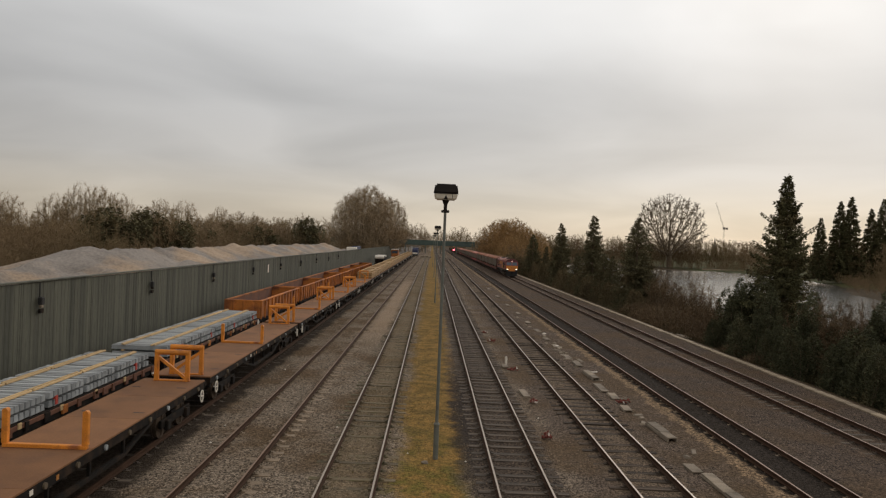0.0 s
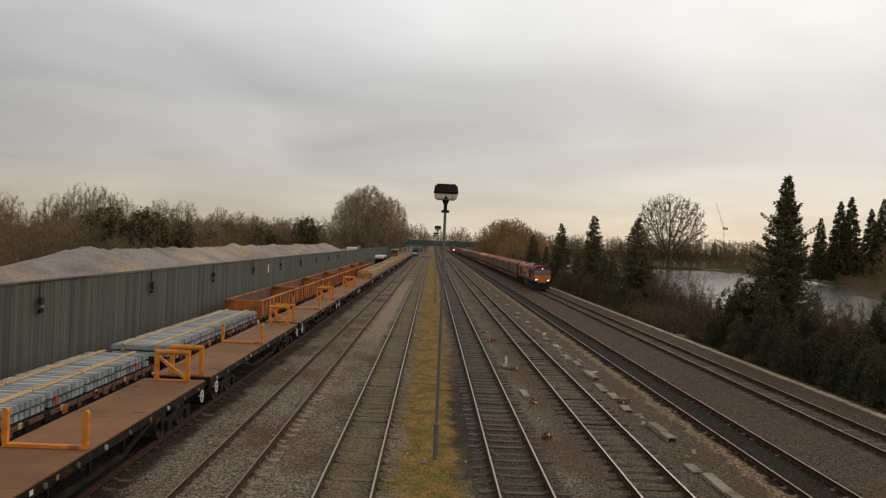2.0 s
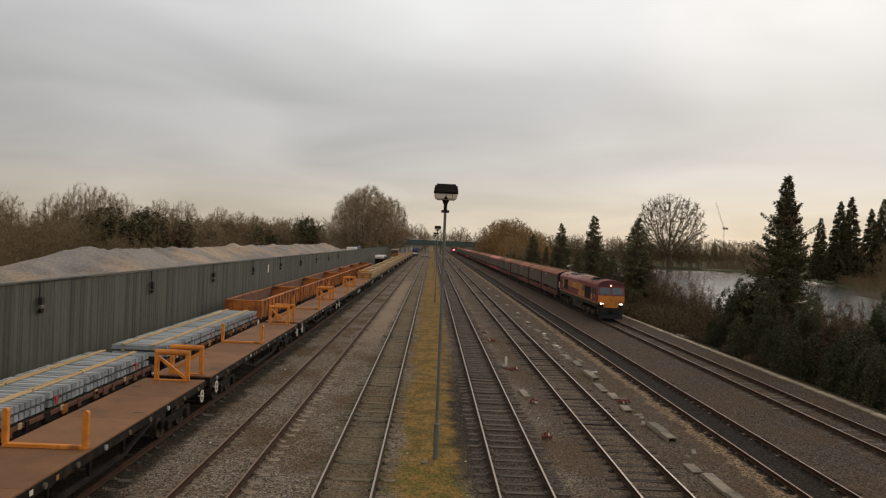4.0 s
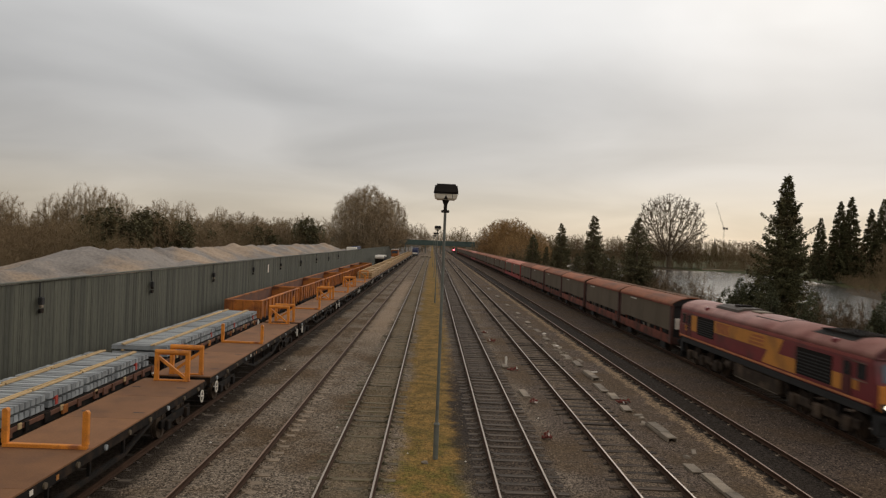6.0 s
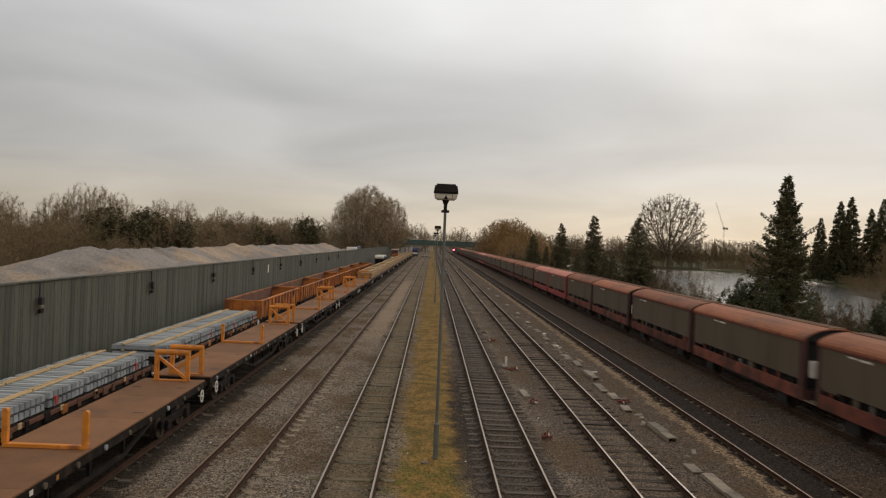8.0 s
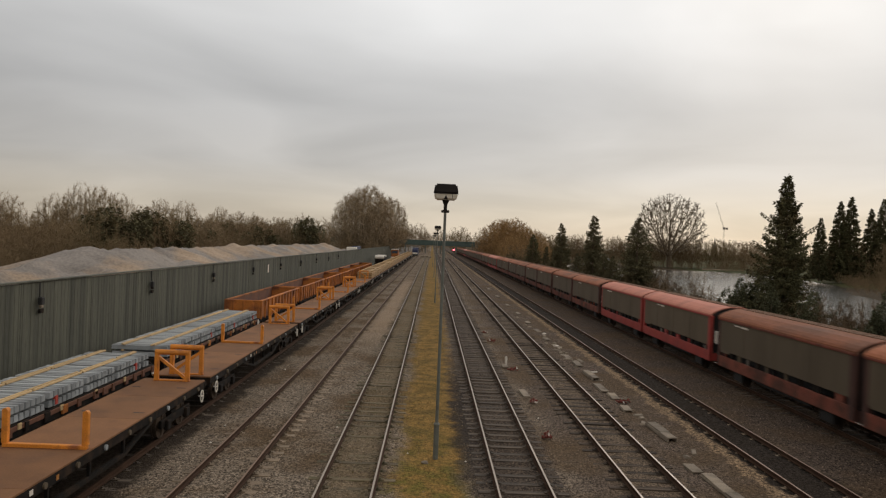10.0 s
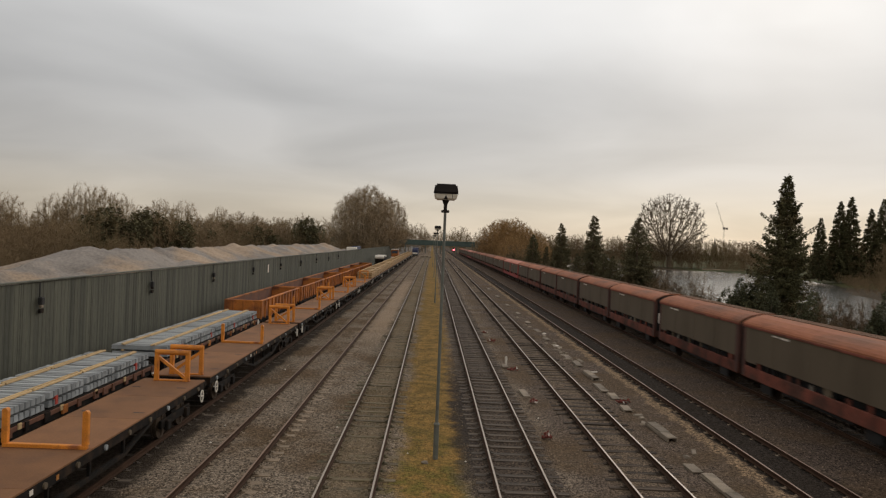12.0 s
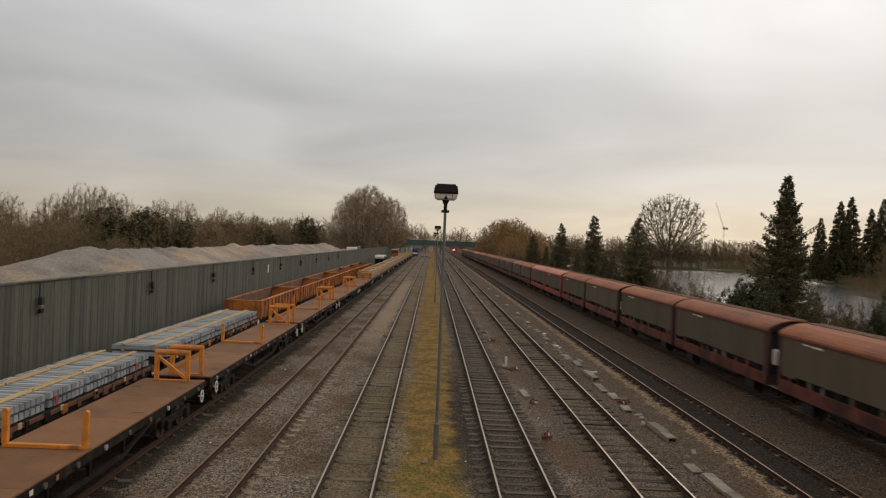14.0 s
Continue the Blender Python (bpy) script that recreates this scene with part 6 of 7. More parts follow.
def bramble(h, w, seed, stems=900):
    rng = random.Random(seed)
    T, C = Geo(), Geo()
    for _ in range(14):
        a = rng.uniform(0, 6.28)
        T.limb(Vector((math.cos(a) * 0.2 * w, math.sin(a) * 0.2 * w, -0.2)), Vector((math.cos(a) * 0.5 * w, math.sin(a) * 0.5 * w, h * 0.6)), 0.03, 0.012, 4)
    for _ in range(stems):
        a = rng.uniform(0, 6.28)
        r = w * math.sqrt(rng.random())
        p = Vector((math.cos(a) * r, math.sin(a) * r, rng.uniform(0, 0.7) * h * (1 - 0.6 * r / w)))
        d = (rnd_dir(rng) + Vector((0, 0, 0.7))).normalized()
        C.blade(p, p + d * h * rng.uniform(0.2, 0.5), rng.uniform(0.008, 0.022), rng)
        if rng.random() < 0.55:
            C.leaf(p, rnd_dir(rng) * 0.25, 0.06, rng)
    return T, C


def scaled(x, y, z, turn, s, sz=None):
    return pose(x, y, z, 0, 0, turn) @ Matrix.Diagonal((s, s, sz or s, 1))


def copy_scaled(ob, m):
    """A copy at a scale of its own, whatever the first one's scale."""
    return copy_thing(ob, m @ Matrix.Diagonal((*(1 / k for k in ob.scale), 1)))


def gz(x, y):
    return ground_height(x, y)


def build_right_bank():
    rng = random.Random(21)
    # tall spruce and its neighbours on the bank
    T, C = spruce(15.1, 2.85, 31)
    tree_thing("spruce_tree", T, C, M_BARK, M_NEEDLE, (27.3, 55.6, gz(27, 55.6)), "tall dark ragged spruce on the lake bank", "conifer", height=15.1)
    T, C = conifer(12.5, 2.2, 32, shape=0.6, droop=0.1, density=3.6, ragged=0.45, leaf=0.62)
    a = tree_thing("cypress_tree", T, C, M_BARK, M_CYPRESS, (25.0, 112, gz(25, 112)), "narrow dark cypress on the railway bank", "conifer", "cypresses on the bank", height=13.4)
    T, C = conifer(12.0, 2.9, 33, shape=0.62, droop=0.1, density=3.6, ragged=0.45, leaf=0.62)
    b = tree_thing("cypress_tree", T, C, M_BARK, M_CYPRESS, (25.2, 88.5, gz(25, 88)), "broad dark cypress on the railway bank", "conifer", "cypresses on the bank", height=12.2)
    copy_scaled(a, scaled(25.2, 141, gz(25, 141), 70, 0.97))
    copy_scaled(b, scaled(25.4, 182, gz(25, 182), 140, 0.92))
    copy_scaled(a, scaled(25.8, 163, gz(25, 163), 200, 0.62))
    copy_scaled(b, scaled(24.6, 98, gz(25, 98), 30, 0.60))
    copy_scaled(b, scaled(24.8, 104, gz(25, 104), 230, 0.62))
    copy_scaled(b, scaled(25.0, 124, gz(25, 124), 250, 0.60))
    copy_scaled(a, scaled(25.3, 150, gz(25, 150), 20, 0.60))
    # thick evergreen bushes along the bank
    protos = []
    for i, (h, w) in enumerate(((4.6, 2.2), (3.6, 2.4), (5.4, 2.0))):
        T, C = shrub(h, w, 50 + i, leaves=10500, size=0.155)
        protos.append((T, C, h))
    made = {}
    spots = [(24.6, 57.5, 0, 8.8), (25.8, 59.6, 1, 7.4), (25.4, 56.4, 2, 5.6), (24.2, 60.2, 0, 3.2), (22.9, 57.0, 1, 3.0), (23.0, 53.6, 0, 4.8), (25.0, 53.0, 2, 6.0), (22.7, 50.2, 1, 4.4), (24.4, 49.4, 0, 5.6), (26.4, 50.2, 2, 5.7), (22.6, 46.9, 0, 4.4), (24.2, 45.6, 2, 5.0), (26.4, 45.6, 1, 5.3), (22.6, 43.4, 1, 4.0), (24.3, 42.0, 0, 5.0), (26.2, 41.6, 2, 6.4), (22.6, 40.0, 0, 3.9), (24.3, 38.6, 1, 5.4), (26.2, 38.0, 1, 5.0), (22.7, 36.6, 1, 4.0), (24.6, 35.0, 0, 5.4), (22.7, 33.4, 0, 4.2), (24.5, 31.5, 2, 6.4), (22.8, 30.2, 1, 4.2), (24.4, 28.0, 0, 5.4), (22.9, 26.8, 2, 4.6), (27.8, 36.0, 1, 4.8), (28.2, 43.4, 0, 5.6), (28.4, 52.6, 0, 5.5), (27.8, 59.6, 1, 5.0), (29.2, 47.6, 1, 4.8),
             (27.2, 44.5, 1, 5.5), (27.6, 47.8, 0, 5.3), (28.6, 49.9, 0, 5.3), (29.4, 45.2, 1, 5.5), (26.0, 48.2, 1, 5.1), (28.0, 41.8, 1, 5.6), (25.2, 40.2, 1, 5.0), (29.6, 62.5, 1, 4.0), (24.4, 84.5, 1, 4.4), (23.6, 91.5, 0, 4.6), (24.0, 94.6, 1, 4.6), (23.8, 101, 0, 5.0), (23.9, 108, 1, 4.8), (23.7, 115, 0, 5.0), (23.9, 120, 1, 4.6), (24.0, 128, 0, 5.2), (24.0, 134, 1, 5.0), (24.0, 145, 0, 5.4), (24.0, 156, 1, 5.6), (24.0, 170, 0, 6.2), (24.2, 190, 1, 6.4), (24.2, 205, 0, 6.6), (24.5, 222, 1, 7.0)]
    for x, y, i, h in spots:
        h *= (0.69, 0.83, 1.12)[i]
        T, C, ph = protos[i]
        at = scaled(x, y, gz(x, y) - 0.05, rng.uniform(0, 360), h / ph * 0.92, h / ph)
        far = y > 83
        if far and (i, far) not in made:
            made[i, far] = tree_thing("scrub_bush", T, C, M_BARK, M_SCRUB, at, "olive-brown scrubby bush among the bank's cypresses", "bush", "scrub on the railway bank")
        elif far:
            copy_scaled(made[i, far], at)
        elif i not in made:
            made[i] = tree_thing("evergreen_bush", T, C, M_BARK, M_SHRUB, at, ("dense dark green bush on the lake bank", "low spreading dark evergreen bush on the bank", "tall pointed dark evergreen bush on the bank")[i], "bush", "evergreen bushes on the bank")
        else:
            copy_scaled(made[i], at)
    # brown brambles and bare shrubs
    first = None
    T, C = bramble(2.35, 2.0, 71, 1500)
    for x, y, s in ((22.6, 63, 0.9), (24.4, 64.5, 1.3), (22.8, 67, 1.0), (25.0, 68.5, 1.5), (23.0, 71, 1.1), (25.2, 73.0, 1.7), (23.2, 75.5, 1.1), (25.4, 78, 1.5), (23.4, 80, 1.2), (27.6, 70.5, 1.5), (27.8, 64.0, 1.3), (29.5, 66, 1.3), (29.0, 78.0, 1.4), (22.2, 59.0, 0.6), (30.4, 43.0, 1.7), (30.8, 40.0, 1.9), (31.4, 46.5, 1.5), (30.2, 37.4, 1.8), (27.4, 46.0, 1.5), (27.9, 48.6, 1.6), (26.6, 43.6, 1.5), (29.0, 44.8, 1.7), (29.6, 41.6, 1.9), (27.2, 39.8, 1.7), (29.8, 50.5, 1.5), (25.8, 62.2, 1.4), (26.4, 66.4, 1.6), (26.6, 75.5, 1.6), (22.2, 47.5, 0.6), (22.1, 51.6, 0.6), (30.0, 61.5, 1.8), (30.6, 64.5, 1.9), (30.8, 69.0, 2.0), (30.2, 72.8, 2.0), (30.8, 76.0, 2.1), (29.6, 81.5, 2.0), (27.4, 84.5, 1.8), (28.6, 88.0, 1.9), (26.6, 80.8, 1.7), (31.2, 85.0, 2.0), (27.8, 93.0, 1.9), (28.4, 99.0, 2.0)):
        at = scaled(x, y, gz(x, y) - 0.05, rng.uniform(0, 360), s)
        if first is None:
            first = tree_thing("bramble_bush", T, C, M_BARK, M_BRAMBLE, at, "tangled leafless brown bramble on the bank", "bush", "brambles on the bank")
        else:
            copy_scaled(first, at)


def build_bare_shrubs():
    rng = random.Random(61)
    T, C = dome_tree(4.9, 2.2, 63, limbs=26, subs=12, twigs=6, thick=0.018, rise=0.5, low=0.08, lr=0.008)
    first = None
    for x, y, s in ((30.2, 72, 0.95), (30.8, 75.5, 1.0), (29.6, 78.5, 1.0), (31.0, 81.5, 1.05), (29.8, 85.5, 1.1), (31.0, 89.5, 1.1), (28.4, 92.5, 1.1), (30.0, 97.0, 1.15), (29.2, 68.5, 0.85), (30.6, 65.0, 0.8), (28.9, 46.0, 1.1), (29.8, 49.0, 1.1), (28.0, 43.6, 1.15), (30.4, 44.4, 1.2), (29.0, 41.0, 1.2), (27.0, 50.6, 1.0), (27.6, 40.6, 1.25), (29.6, 52.6, 1.05), (30.8, 47.2, 1.15), (31.4, 70.0, 1.0), (30.4, 101.0, 1.2), (29.4, 106.0, 1.2), (31.6, 93.0, 1.15), (28.6, 82.0, 1.0), (28.8, 75.0, 0.95), (30.5, 55.0, 0.85), (30.8, 51.4, 0.95), (31.2, 53.4, 0.9), (27.0, 64.0, 0.65), (28.2, 67.5, 0.7), (27.4, 71.5, 0.8), (28.6, 78.0, 1.45), (27.6, 86.0, 1.4), (29.4, 93.5, 1.5), (28.0, 103.0, 1.5), (26.4, 68.6, 1.15), (26.6, 82.5, 1.3), (26.2, 49.0, 1.25), (27.4, 46.6, 1.3), (25.6, 46.4, 1.2), (26.8, 43.8, 1.3), (25.4, 43.6, 1.15), (27.0, 41.2, 1.3)):
        at = scaled(x, y, gz(x, y) - 0.05, rng.uniform(0, 360), s)
        if first is None:
            first = tree_thing("bare_shrub", T, C, M_BARK, M_BRAMBLE, at, "brown leafless shrub at the edge of the lake", "bush", "bare shrubs by the lake")
        else:
            copy_scaled(first, at)


def joined_wood(name, spots, seed, material, label, detail=1.0):
    """A far wood: many twiggy leafless trees in one mesh."""
    rng = random.Random(seed)
    kinds = []
    for i in range(5):
        T, C = grown_tree(10, rng.uniform(2.7, 4.2), 0.10, seed + i, points=int(130 * detail), step=0.036, thick=0.022, twigs=4, twig_len=0.095, rise=rng.uniform(0.3, 0.55), tip=0.0014, stems=2, lite=True)
        v = np.array(T.v + C.v)
        off = len(T.v)
        f = T.f + [tuple(k + off for k in q) for q in C.f]
        v = v / v[:, 2].max()
        kinds.append((v, f))
    V, F, base = [], [], 0
    for x, y, z, h in spots:
        v, f = rng.choice(kinds)
        a = rng.uniform(0, 6.28)
        c, s = math.cos(a), math.sin(a)
        w = h * rng.uniform(0.85, 1.25)
        V.append(np.column_stack(((v[:, 0] * c - v[:, 1] * s) * w + x, (v[:, 0] * s + v[:, 1] * c) * w + y, v[:, 2] * h + z)))
        F += [tuple(k + base for k in q) for q in f]
        base += len(v)
    ob = new(name, from_lists(name, np.vstack(V).tolist(), F, material))
    return tagged(ob, label, "woodland", kind="stuff")


def build_woods():
    rng = random.Random(77)
    spots = []
    # behind the stone heap
    for _ in range(330):
        y = rng.uniform(70, 330)
        x = rng.uniform(-1, 0) * (22 + 0.05 * y) - 47
        spots.append((x, y, -0.4, (rng.uniform(6.5, 9.5) + 0.012 * y) * (1.0 + 0.55 * noise.noise((x * 0.05, y * 0.05, 2))) * (0.80 if y < 125 else 1.0)))
    for _ in range(60):
        spots.append((rng.uniform(-110, -70), rng.uniform(120, 200), -0.4, rng.uniform(7, 10)))
    for _ in range(80):
        spots.append((rng.uniform(-48, -19), rng.uniform(215, 400), -0.4, rng.uniform(7, 11)))
    for _ in range(160):
        y = rng.uniform(70, 330)
        spots.append((-46.5 - rng.uniform(0, 6), y, -0.6, rng.uniform(3.5, 6.5)))
    joined_wood("west_wood", spots, 101, M_TWIG_FAR, "leafless brown woodland behind the stone heap", 1.35)
    spots = []
    for _ in range(250):
        spots.append((rng.uniform(30, 190), rng.uniform(396, 440), -1.6, rng.uniform(11.5, 17.5)))
    for _ in range(120):
        spots.append((rng.uniform(152, 190), rng.uniform(120, 400), -1.2, rng.uniform(10, 16)))
    for _ in range(70):
        x = rng.uniform(23, 34)
        spots.append((x, rng.uniform(200, 400), gz(x, 250), rng.uniform(6, 11)))
    for _ in range(120):
        spots.append((rng.uniform(190, 420), rng.uniform(250, 620), -1.0, rng.uniform(10, 15)))
    for _ in range(130):
        spots.append((rng.uniform(30, 190), rng.uniform(390, 398), -2.0, rng.uniform(3.5, 6.0)))
    for _ in range(130):
        spots.append((rng.uniform(149, 154), rng.uniform(120, 400), -2.0, rng.uniform(3, 5.5)))
    for _ in range(260):
        y = rng.uniform(150, 285)
        spots.append((east_shore(y) + rng.uniform(0.5, 22), y, -2.4, rng.uniform(2.0, 4.6)))
    for _ in range(60):
        y = rng.uniform(190, 285)
        spots.append((east_shore(y) + rng.uniform(12, 40), y, -1.6, rng.uniform(6, 11)))
    joined_wood("east_wood", spots, 202, M_TWIG_FAR, "leafless brown woodland round the lake", 0.75)
    spots = []
    for _ in range(130):
        spots.append((rng.uniform(-140, 60), rng.uniform(460, 540), -0.4, rng.uniform(13, 20)))
    for _ in range(36):
        spots.append((rng.uniform(-42, -6), rng.uniform(446, 470), -0.4, rng.uniform(15, 21)))
    joined_wood("far_wood", spots, 303, M_TWIG_FAR, "hazy leafless trees beyond the footbridge")


def build_single_trees():
    rng = random.Random(5)
    # great bare trees behind the sidings
    T, C = grown_tree(26, 9.6, 0.10, 11, points=2600, step=0.0145, thick=0.030, twigs=6, twig_len=0.085, rise=0.35, tip=0.0010, stems=3)
    a = tree_thing("willow_tree", T, C, M_BARK, M_TWIG, (-23.5, 262, -0.4), "big rounded leafless willow behind the sidings", "tree", "great bare trees", height=28.6)
    copy_scaled(a, scaled(-29.5, 268, -0.4, 80, 0.9))
    copy_scaled(a, scaled(-17.5, 274, -0.4, 190, 0.88))
    T, C = grown_tree(14, 4.4, 0.22, 19, points=1100, step=0.019, thick=0.018, twigs=5, twig_len=0.075, rise=0.35, tip=0.0012, stems=2)
    a = tree_thing("ash_tree", T, C, M_BARK, M_TWIG, (-79, 152, -0.4), "leafless feathery ash rising over the wood", "tree", "bare trees over the wood", height=15.0)
    for x, y, s, tn in ((-72.5, 150, 1.16, 30), (-69, 152, 1.12, 120), (-66, 153, 1.04, 200), (-88, 150, 0.98, 60), (-69, 184, 1.08, 250), (-63, 183, 1.06, 10), (-65, 222, 1.08, 75), (-60, 224, 1.0, 140), (-91, 152, 0.9, 300), (-54, 222, 0.92, 300), (-74, 184, 0.95, 45), (-49, 232, 0.9, 15), (-57, 186, 0.85, 100)):
        copy_scaled(a, scaled(x, y, -0.4, tn, s))
    # brownish clump beside the main line
    T, C = grown_tree(17, 8.2, 0.08, 13, points=2000, step=0.019, thick=0.032, twigs=7, twig_len=0.075, rise=0.25, tip=0.0010, stems=3)
    b = tree_thing("sallow_tree", T, C, M_BARK, M_TWIG_WARM, (29, 268, gz(29, 268)), "rounded leafless brown-orange sallow beside the main line", "tree", "sallows beside the line", height=20.5)
    for x, y, s, tn in ((34, 262, 0.92, 80), (25.5, 276, 0.9, 160), (38, 270, 0.8, 240), (31, 290, 0.9, 300), (27, 244, 0.62, 20)):
        copy_scaled(b, scaled(x, y, gz(x, y), tn, s))
    # spreading tree beyond the lake
    T, C = grown_tree(38, 18.0, 0.14, 27, points=2600, step=0.0135, thick=0.058, twigs=4, twig_len=0.040, rise=0.06, pipe=2.1, tip=0.0013)
    tree_thing("plane_tree", T, C, M_BARK, M_BARK, (131, 398, -1.5), "great spreading leafless tree beyond the lake", "tree", height=42)
    # evergreens far off
    T, C = conifer(28, 5.4, 41, shape=0.85, droop=0.2, density=2.2, ragged=0.2, leaf=1.7)
    c = tree_thing("redwood_tree", T, C, M_BARK, M_NEEDLE, (148.5, 262, -1.4), "tall dark pointed redwood beyond the lake", "conifer", "redwoods beyond the lake", height=29.5)
    for x, y, s, tn in ((152.5, 262, 1.06, 50), (141.5, 262, 0.78, 110), (160, 262, 0.92, 200), (164.5, 262, 1.05, 290), (170, 262, 1.1, 330)):
        copy_scaled(c, scaled(x, y, -1.4, tn, s))
    T, C = shrub(12.5, 5.0, 91, leaves=4200, size=0.8, pointed=0.35)
    d = tree_thing("holm_oak", T, C, M_BARK, M_CYPRESS, (-38.5, 230, -0.4), "broad black-green evergreen oak among bare trees", "tree", height=14.2)
    for x, y, s, tn in ((-41.5, 232, 0.88, 90), (-70, 172, 0.66, 20), (-62, 176, 0.62, 130), (-56, 180, 0.60, 220), (-74, 160, 0.66, 310), (-63, 205, 0.74, 15), (-58, 208, 0.76, 75), (-67, 202, 0.70, 160), (-53, 214, 0.74, 230), (-73, 196, 0.72, 290), (-49, 220, 0.68, 40), (-60, 130, 0.76, 10), (-57.5, 131, 0.84, 100), (-54.5, 132, 0.78, 200), (-52, 131, 0.82, 300), (-49.5, 134, 0.74, 50), (-47, 136, 0.70, 150)):
        copy_scaled(d, scaled(x, y, -0.4, tn, s))


def build_distance():
    # stone grey lightened so that its colour carries the distance haze
    M_STONE = mat("hazed_grey_stone", (0.28, 0.26, 0.25), 0.9, 0, 0.2, 0.1, 1)
    t = thing("church", (353, 900, -1), "distant grey church tower with a pointed spire", "church")
    part("tower", boxes((-2.0, 2.0, -2.0, 2.0, 0, 17), bevel=0.2), M_STONE, t)
    bm = bmesh.new()
    add_tube(bm, (0, 0, 17), (0, 0, 27.5), 1.9, 0.1, seg=8)
    part("spire", bm, M_STONE, t)
    for s in (-1, 1):
        for k in (-1, 1):
            part("pinnacle", tubes(((s * 1.7, k * 1.7, 17), (s * 1.7, k * 1.7, 19.5), 0.3, 0.05), seg=6), M_STONE, t)
    t = thing("tower_crane", (364, 900, -1), "distant slender luffing tower crane", "crane")
    M_CRANE = mat("pale_crane_steel", (0.30, 0.28, 0.27), 0.7, 0, 0.1, 1, 5)

    def lattice(name, a, b, w, n):
        bm = bmesh.new()
        a, b = Vector(a), Vector(b)
        q = (b - a).to_track_quat("Z", "Y")
        c = [q @ Vector((x * w, y * w, 0)) for x, y in ((-1, -1), (1, -1), (1, 1), (-1, 1))]
        for o in c:
            add_beam(bm, a + o, b + o, 0.07, 0.07)
        for i in range(n):
            p0, p1 = a.lerp(b, i / n), a.lerp(b, (i + 1) / n)
            for k in range(4):
                add_beam(bm, p0 + c[k], p1 + c[(k + 1) % 4], 0.045, 0.045)
        return part(name, bm, M_CRANE, t)

    lattice("mast", (0, 0, 0), (0, 0, 39), 0.8, 14)
    lattice("jib", (0, 0, 38), (-11.5, 0, 71), 0.55, 14)
    part("cab", boxes((-1.2, 1.2, -1.2, 1.2, 38, 41), bevel=0.2), M_CRANE, t)
    part("counterweight", boxes((2.2, 4.6, -1, 1, 38, 40.5), bevel=0.2), M_CRANE, t)
    t = thing("boat_shed", (96, 392, -1.6), "small white shed on the far shore of the lake", "shed")
    part("wall", boxes((-2.4, 2.4, 0, 3, 0, 2.2), bevel=0.03), M_WHITE, t)
    bm = bmesh.new()
    extrude_profile(bm, [(-2.6, 2.2), (2.6, 2.2), (0, 3.2)], -0.2, 3.2)
    part("roof", bm, M_NEWCONC, t)
    part("door", boxes((-0.5, 0.5, -0.06, -0.01, 0, 1.9)), M_STEEL_DARK, t)
    t = thing("shore_wall", (0, 0, 0), "low pale wall along the far lake shore", "wall", kind="structure")
    part("coping", boxes((146, 168, 388, 388.4, -2.6, -1.75), bevel=0.05), M_KERB, t)
    # tufts of dry grass along the mossy strip and the cess
    rng = random.Random(9)
    G = Geo()
    for _ in range(5200):
        r = rng.random()
        y = 12 + 80 * rng.random() ** 1.6
        x = rng.uniform(-0.9, 1.3) if r < 0.6 else (rng.uniform(20.3, 22.5) if r < 0.85 else rng.uniform(-2.7, -1.4))
        if noise.noise((x * 0.8, y * 0.5, 4)) < -0.05 and r < 0.6:
            continue
        p = Vector((x, y, gz(x, y) - 0.01))
        for _ in range(3):
            d = (rnd_dir(rng) * 0.7 + Vector((0, 0, 1))).normalized()
            G.blade(p, p + d * rng.uniform(0.03, 0.10), 0.008, rng)
    g = new("grass", from_lists("grass", G.v, G.f, mat("yellow_green_moss_grass", (0.125, 0.095, 0.028), 0.9, 0, 0.3, 1, 10, island=0.4)))
    tagged(g, "short yellow-green moss and grass tufts between tracks", "grass", kind="stuff")


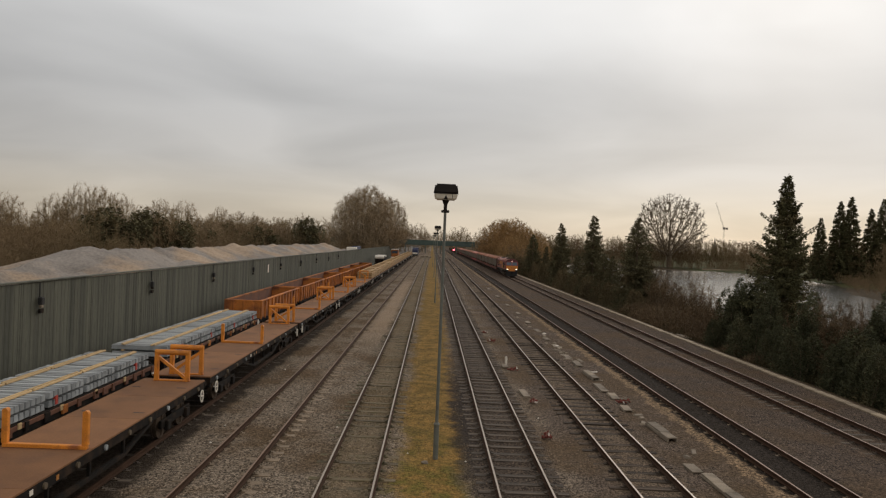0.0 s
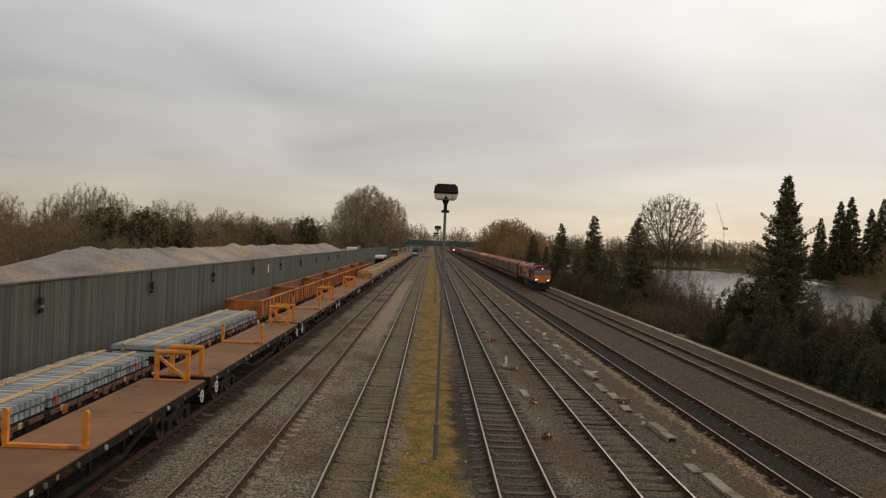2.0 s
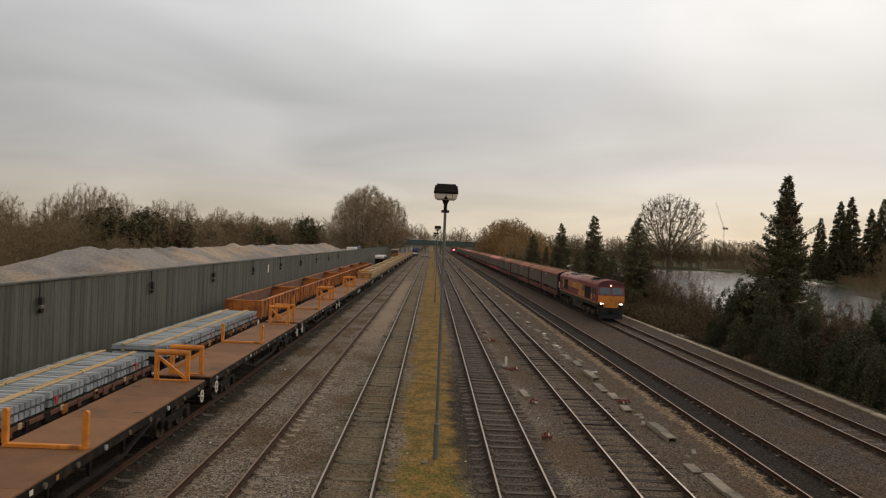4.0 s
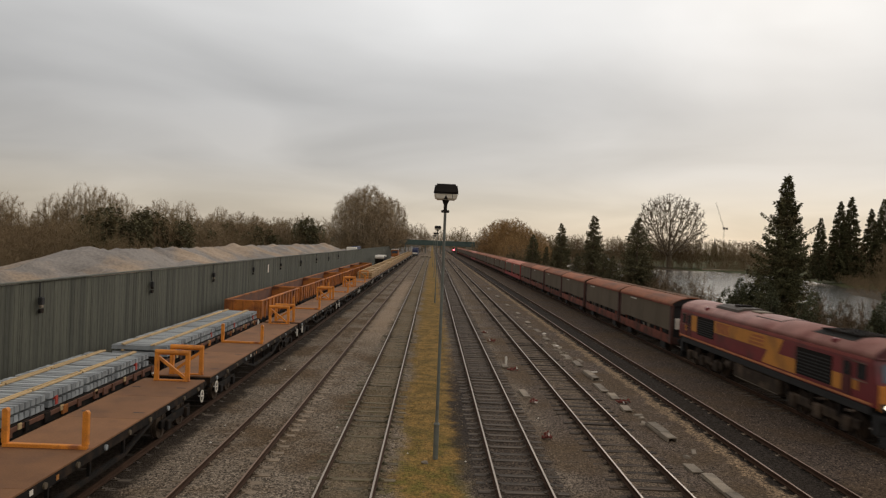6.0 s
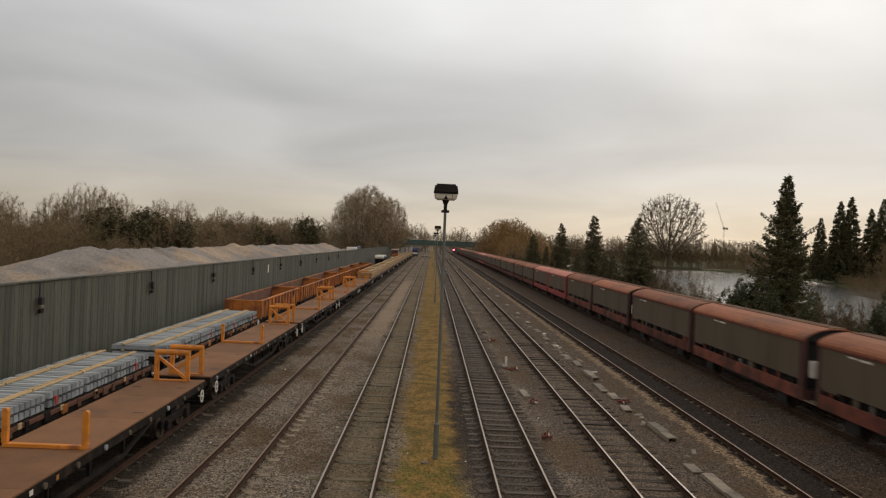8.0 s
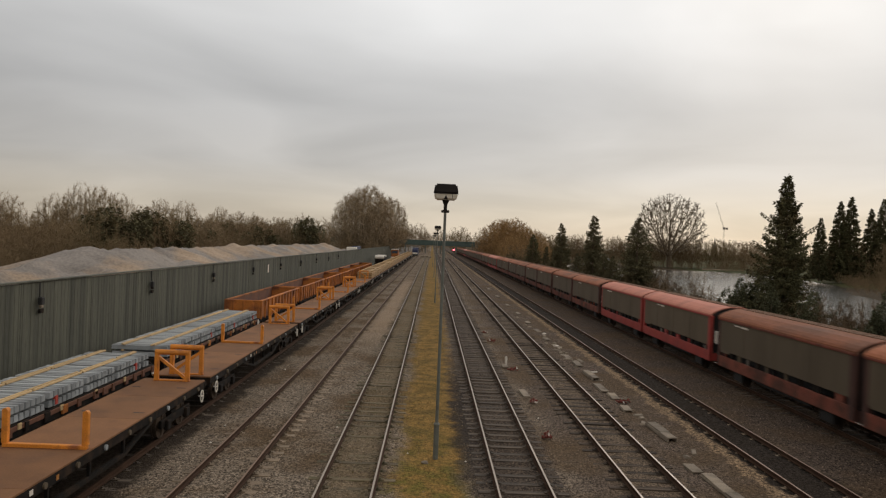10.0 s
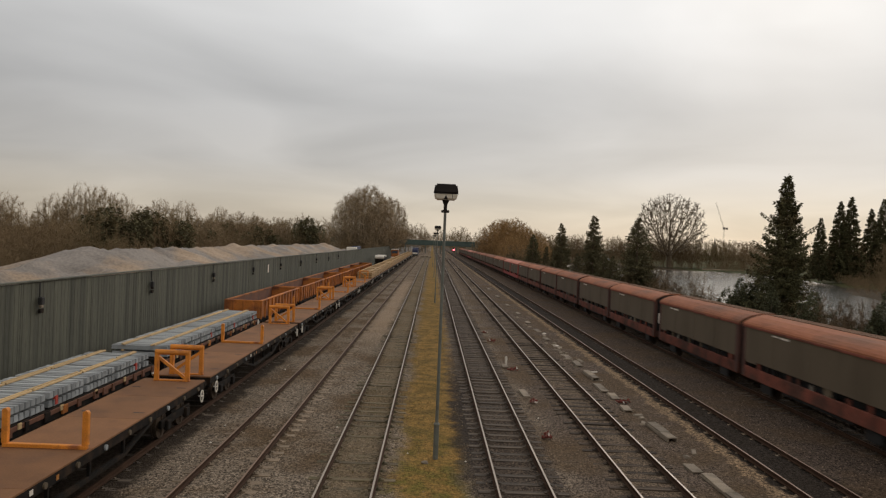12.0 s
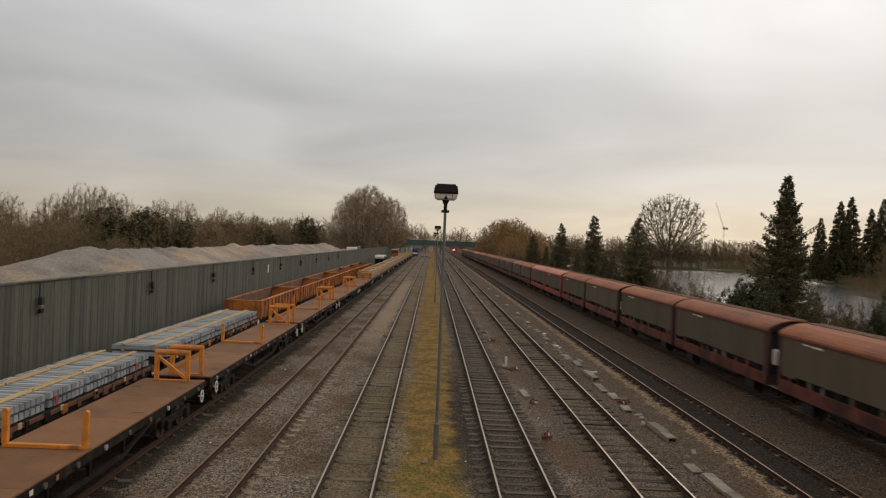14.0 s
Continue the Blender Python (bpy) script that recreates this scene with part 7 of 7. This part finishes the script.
def build_stones():
    """Loose ballast stones lying on the bed near the bridge."""
    rng = np.random.RandomState(4)
    n = 30000
    y = 13.5 + 46 * rng.rand(n) ** 1.5
    x = rng.uniform(-7.6, 19.5, n)
    keep = ~((x > -0.9) & (x < 1.25) & (rng.rand(n) < 0.93))
    keep &= ~((x > 10.6) & (x < 13.0))
    x, y = x[keep], y[keep]
    n = len(x)
    base = np.array([(1, 0, 0), (0, 1, 0), (-1, 0, 0), (0, -1, 0), (0.1, 0.1, 0.8)])
    size = rng.uniform(0.016, 0.042, n)
    z = np.array([ground_height(a, b) for a, b in zip(x, y)]) - 0.004
    turn = rng.uniform(0, 6.28, n)
    jit = rng.uniform(0.6, 1.25, (n, 5, 3))
    v = base[None] * jit * size[:, None, None]
    c, s = np.cos(turn)[:, None], np.sin(turn)[:, None]
    px = v[:, :, 0] * c - v[:, :, 1] * s + x[:, None]
    py = v[:, :, 0] * s + v[:, :, 1] * c + y[:, None]
    pz = v[:, :, 2] + z[:, None]
    verts = np.stack((px, py, pz), -1).reshape(-1, 3)
    tri = np.array([(0, 1, 4), (1, 2, 4), (2, 3, 4), (3, 0, 4)])
    faces = (tri[None] + 5 * np.arange(n)[:, None, None]).reshape(-1, 3)
    m = mat("loose_ballast_stone", (0.158, 0.124, 0.097), 0.95, 0, 0.2, 5, 60, island=0.6, spec=0.1)
    tagged(new("ballast", from_lists("ballast", verts.tolist(), faces.tolist(), m)), "loose grey-brown ballast stones between the rails", "ballast", kind="stuff")


build_stones()
build_right_bank()
build_bare_shrubs()
build_woods()
build_single_trees()
build_distance()


# ---- what moves ----
def motions():
    steps = [i * 0.5 for i in range(29)]

    def gone(t):
        """Metres run since the start: a steady pace, gaining a little as the train comes up."""
        u = min(1.0, max(0.0, (t - 4.0) / 4.0))
        return SPEED * t + SPEED_UP * (4.0 * (u ** 3 - u ** 4 / 2) + max(0.0, t - 8.0))

    for ob, behind in train:
        x = ob.matrix_basis.translation.x
        walk(ob, [(t, pose(x, NOSE_AT_START - gone(t) + behind, 0)) for t in steps])
    rolls = {}
    for ob, r in spun:
        y, z = ob.location.y, ob.location.z
        key = (round(y, 3), r)
        if key in rolls:
            ob.rotation_mode = "QUATERNION"
            keys = ob.animation_data_create()
            keys.action = rolls[key].action
            keys.action_slot = rolls[key].action_slot
        else:
            turn = math.degrees(SPEED / FPS / r)
            walk(ob, [(i / FPS, pose(0, y, z, turn * i)) for i in range(14 * FPS + 1)])
            rolls[key] = ob.animation_data


motions()
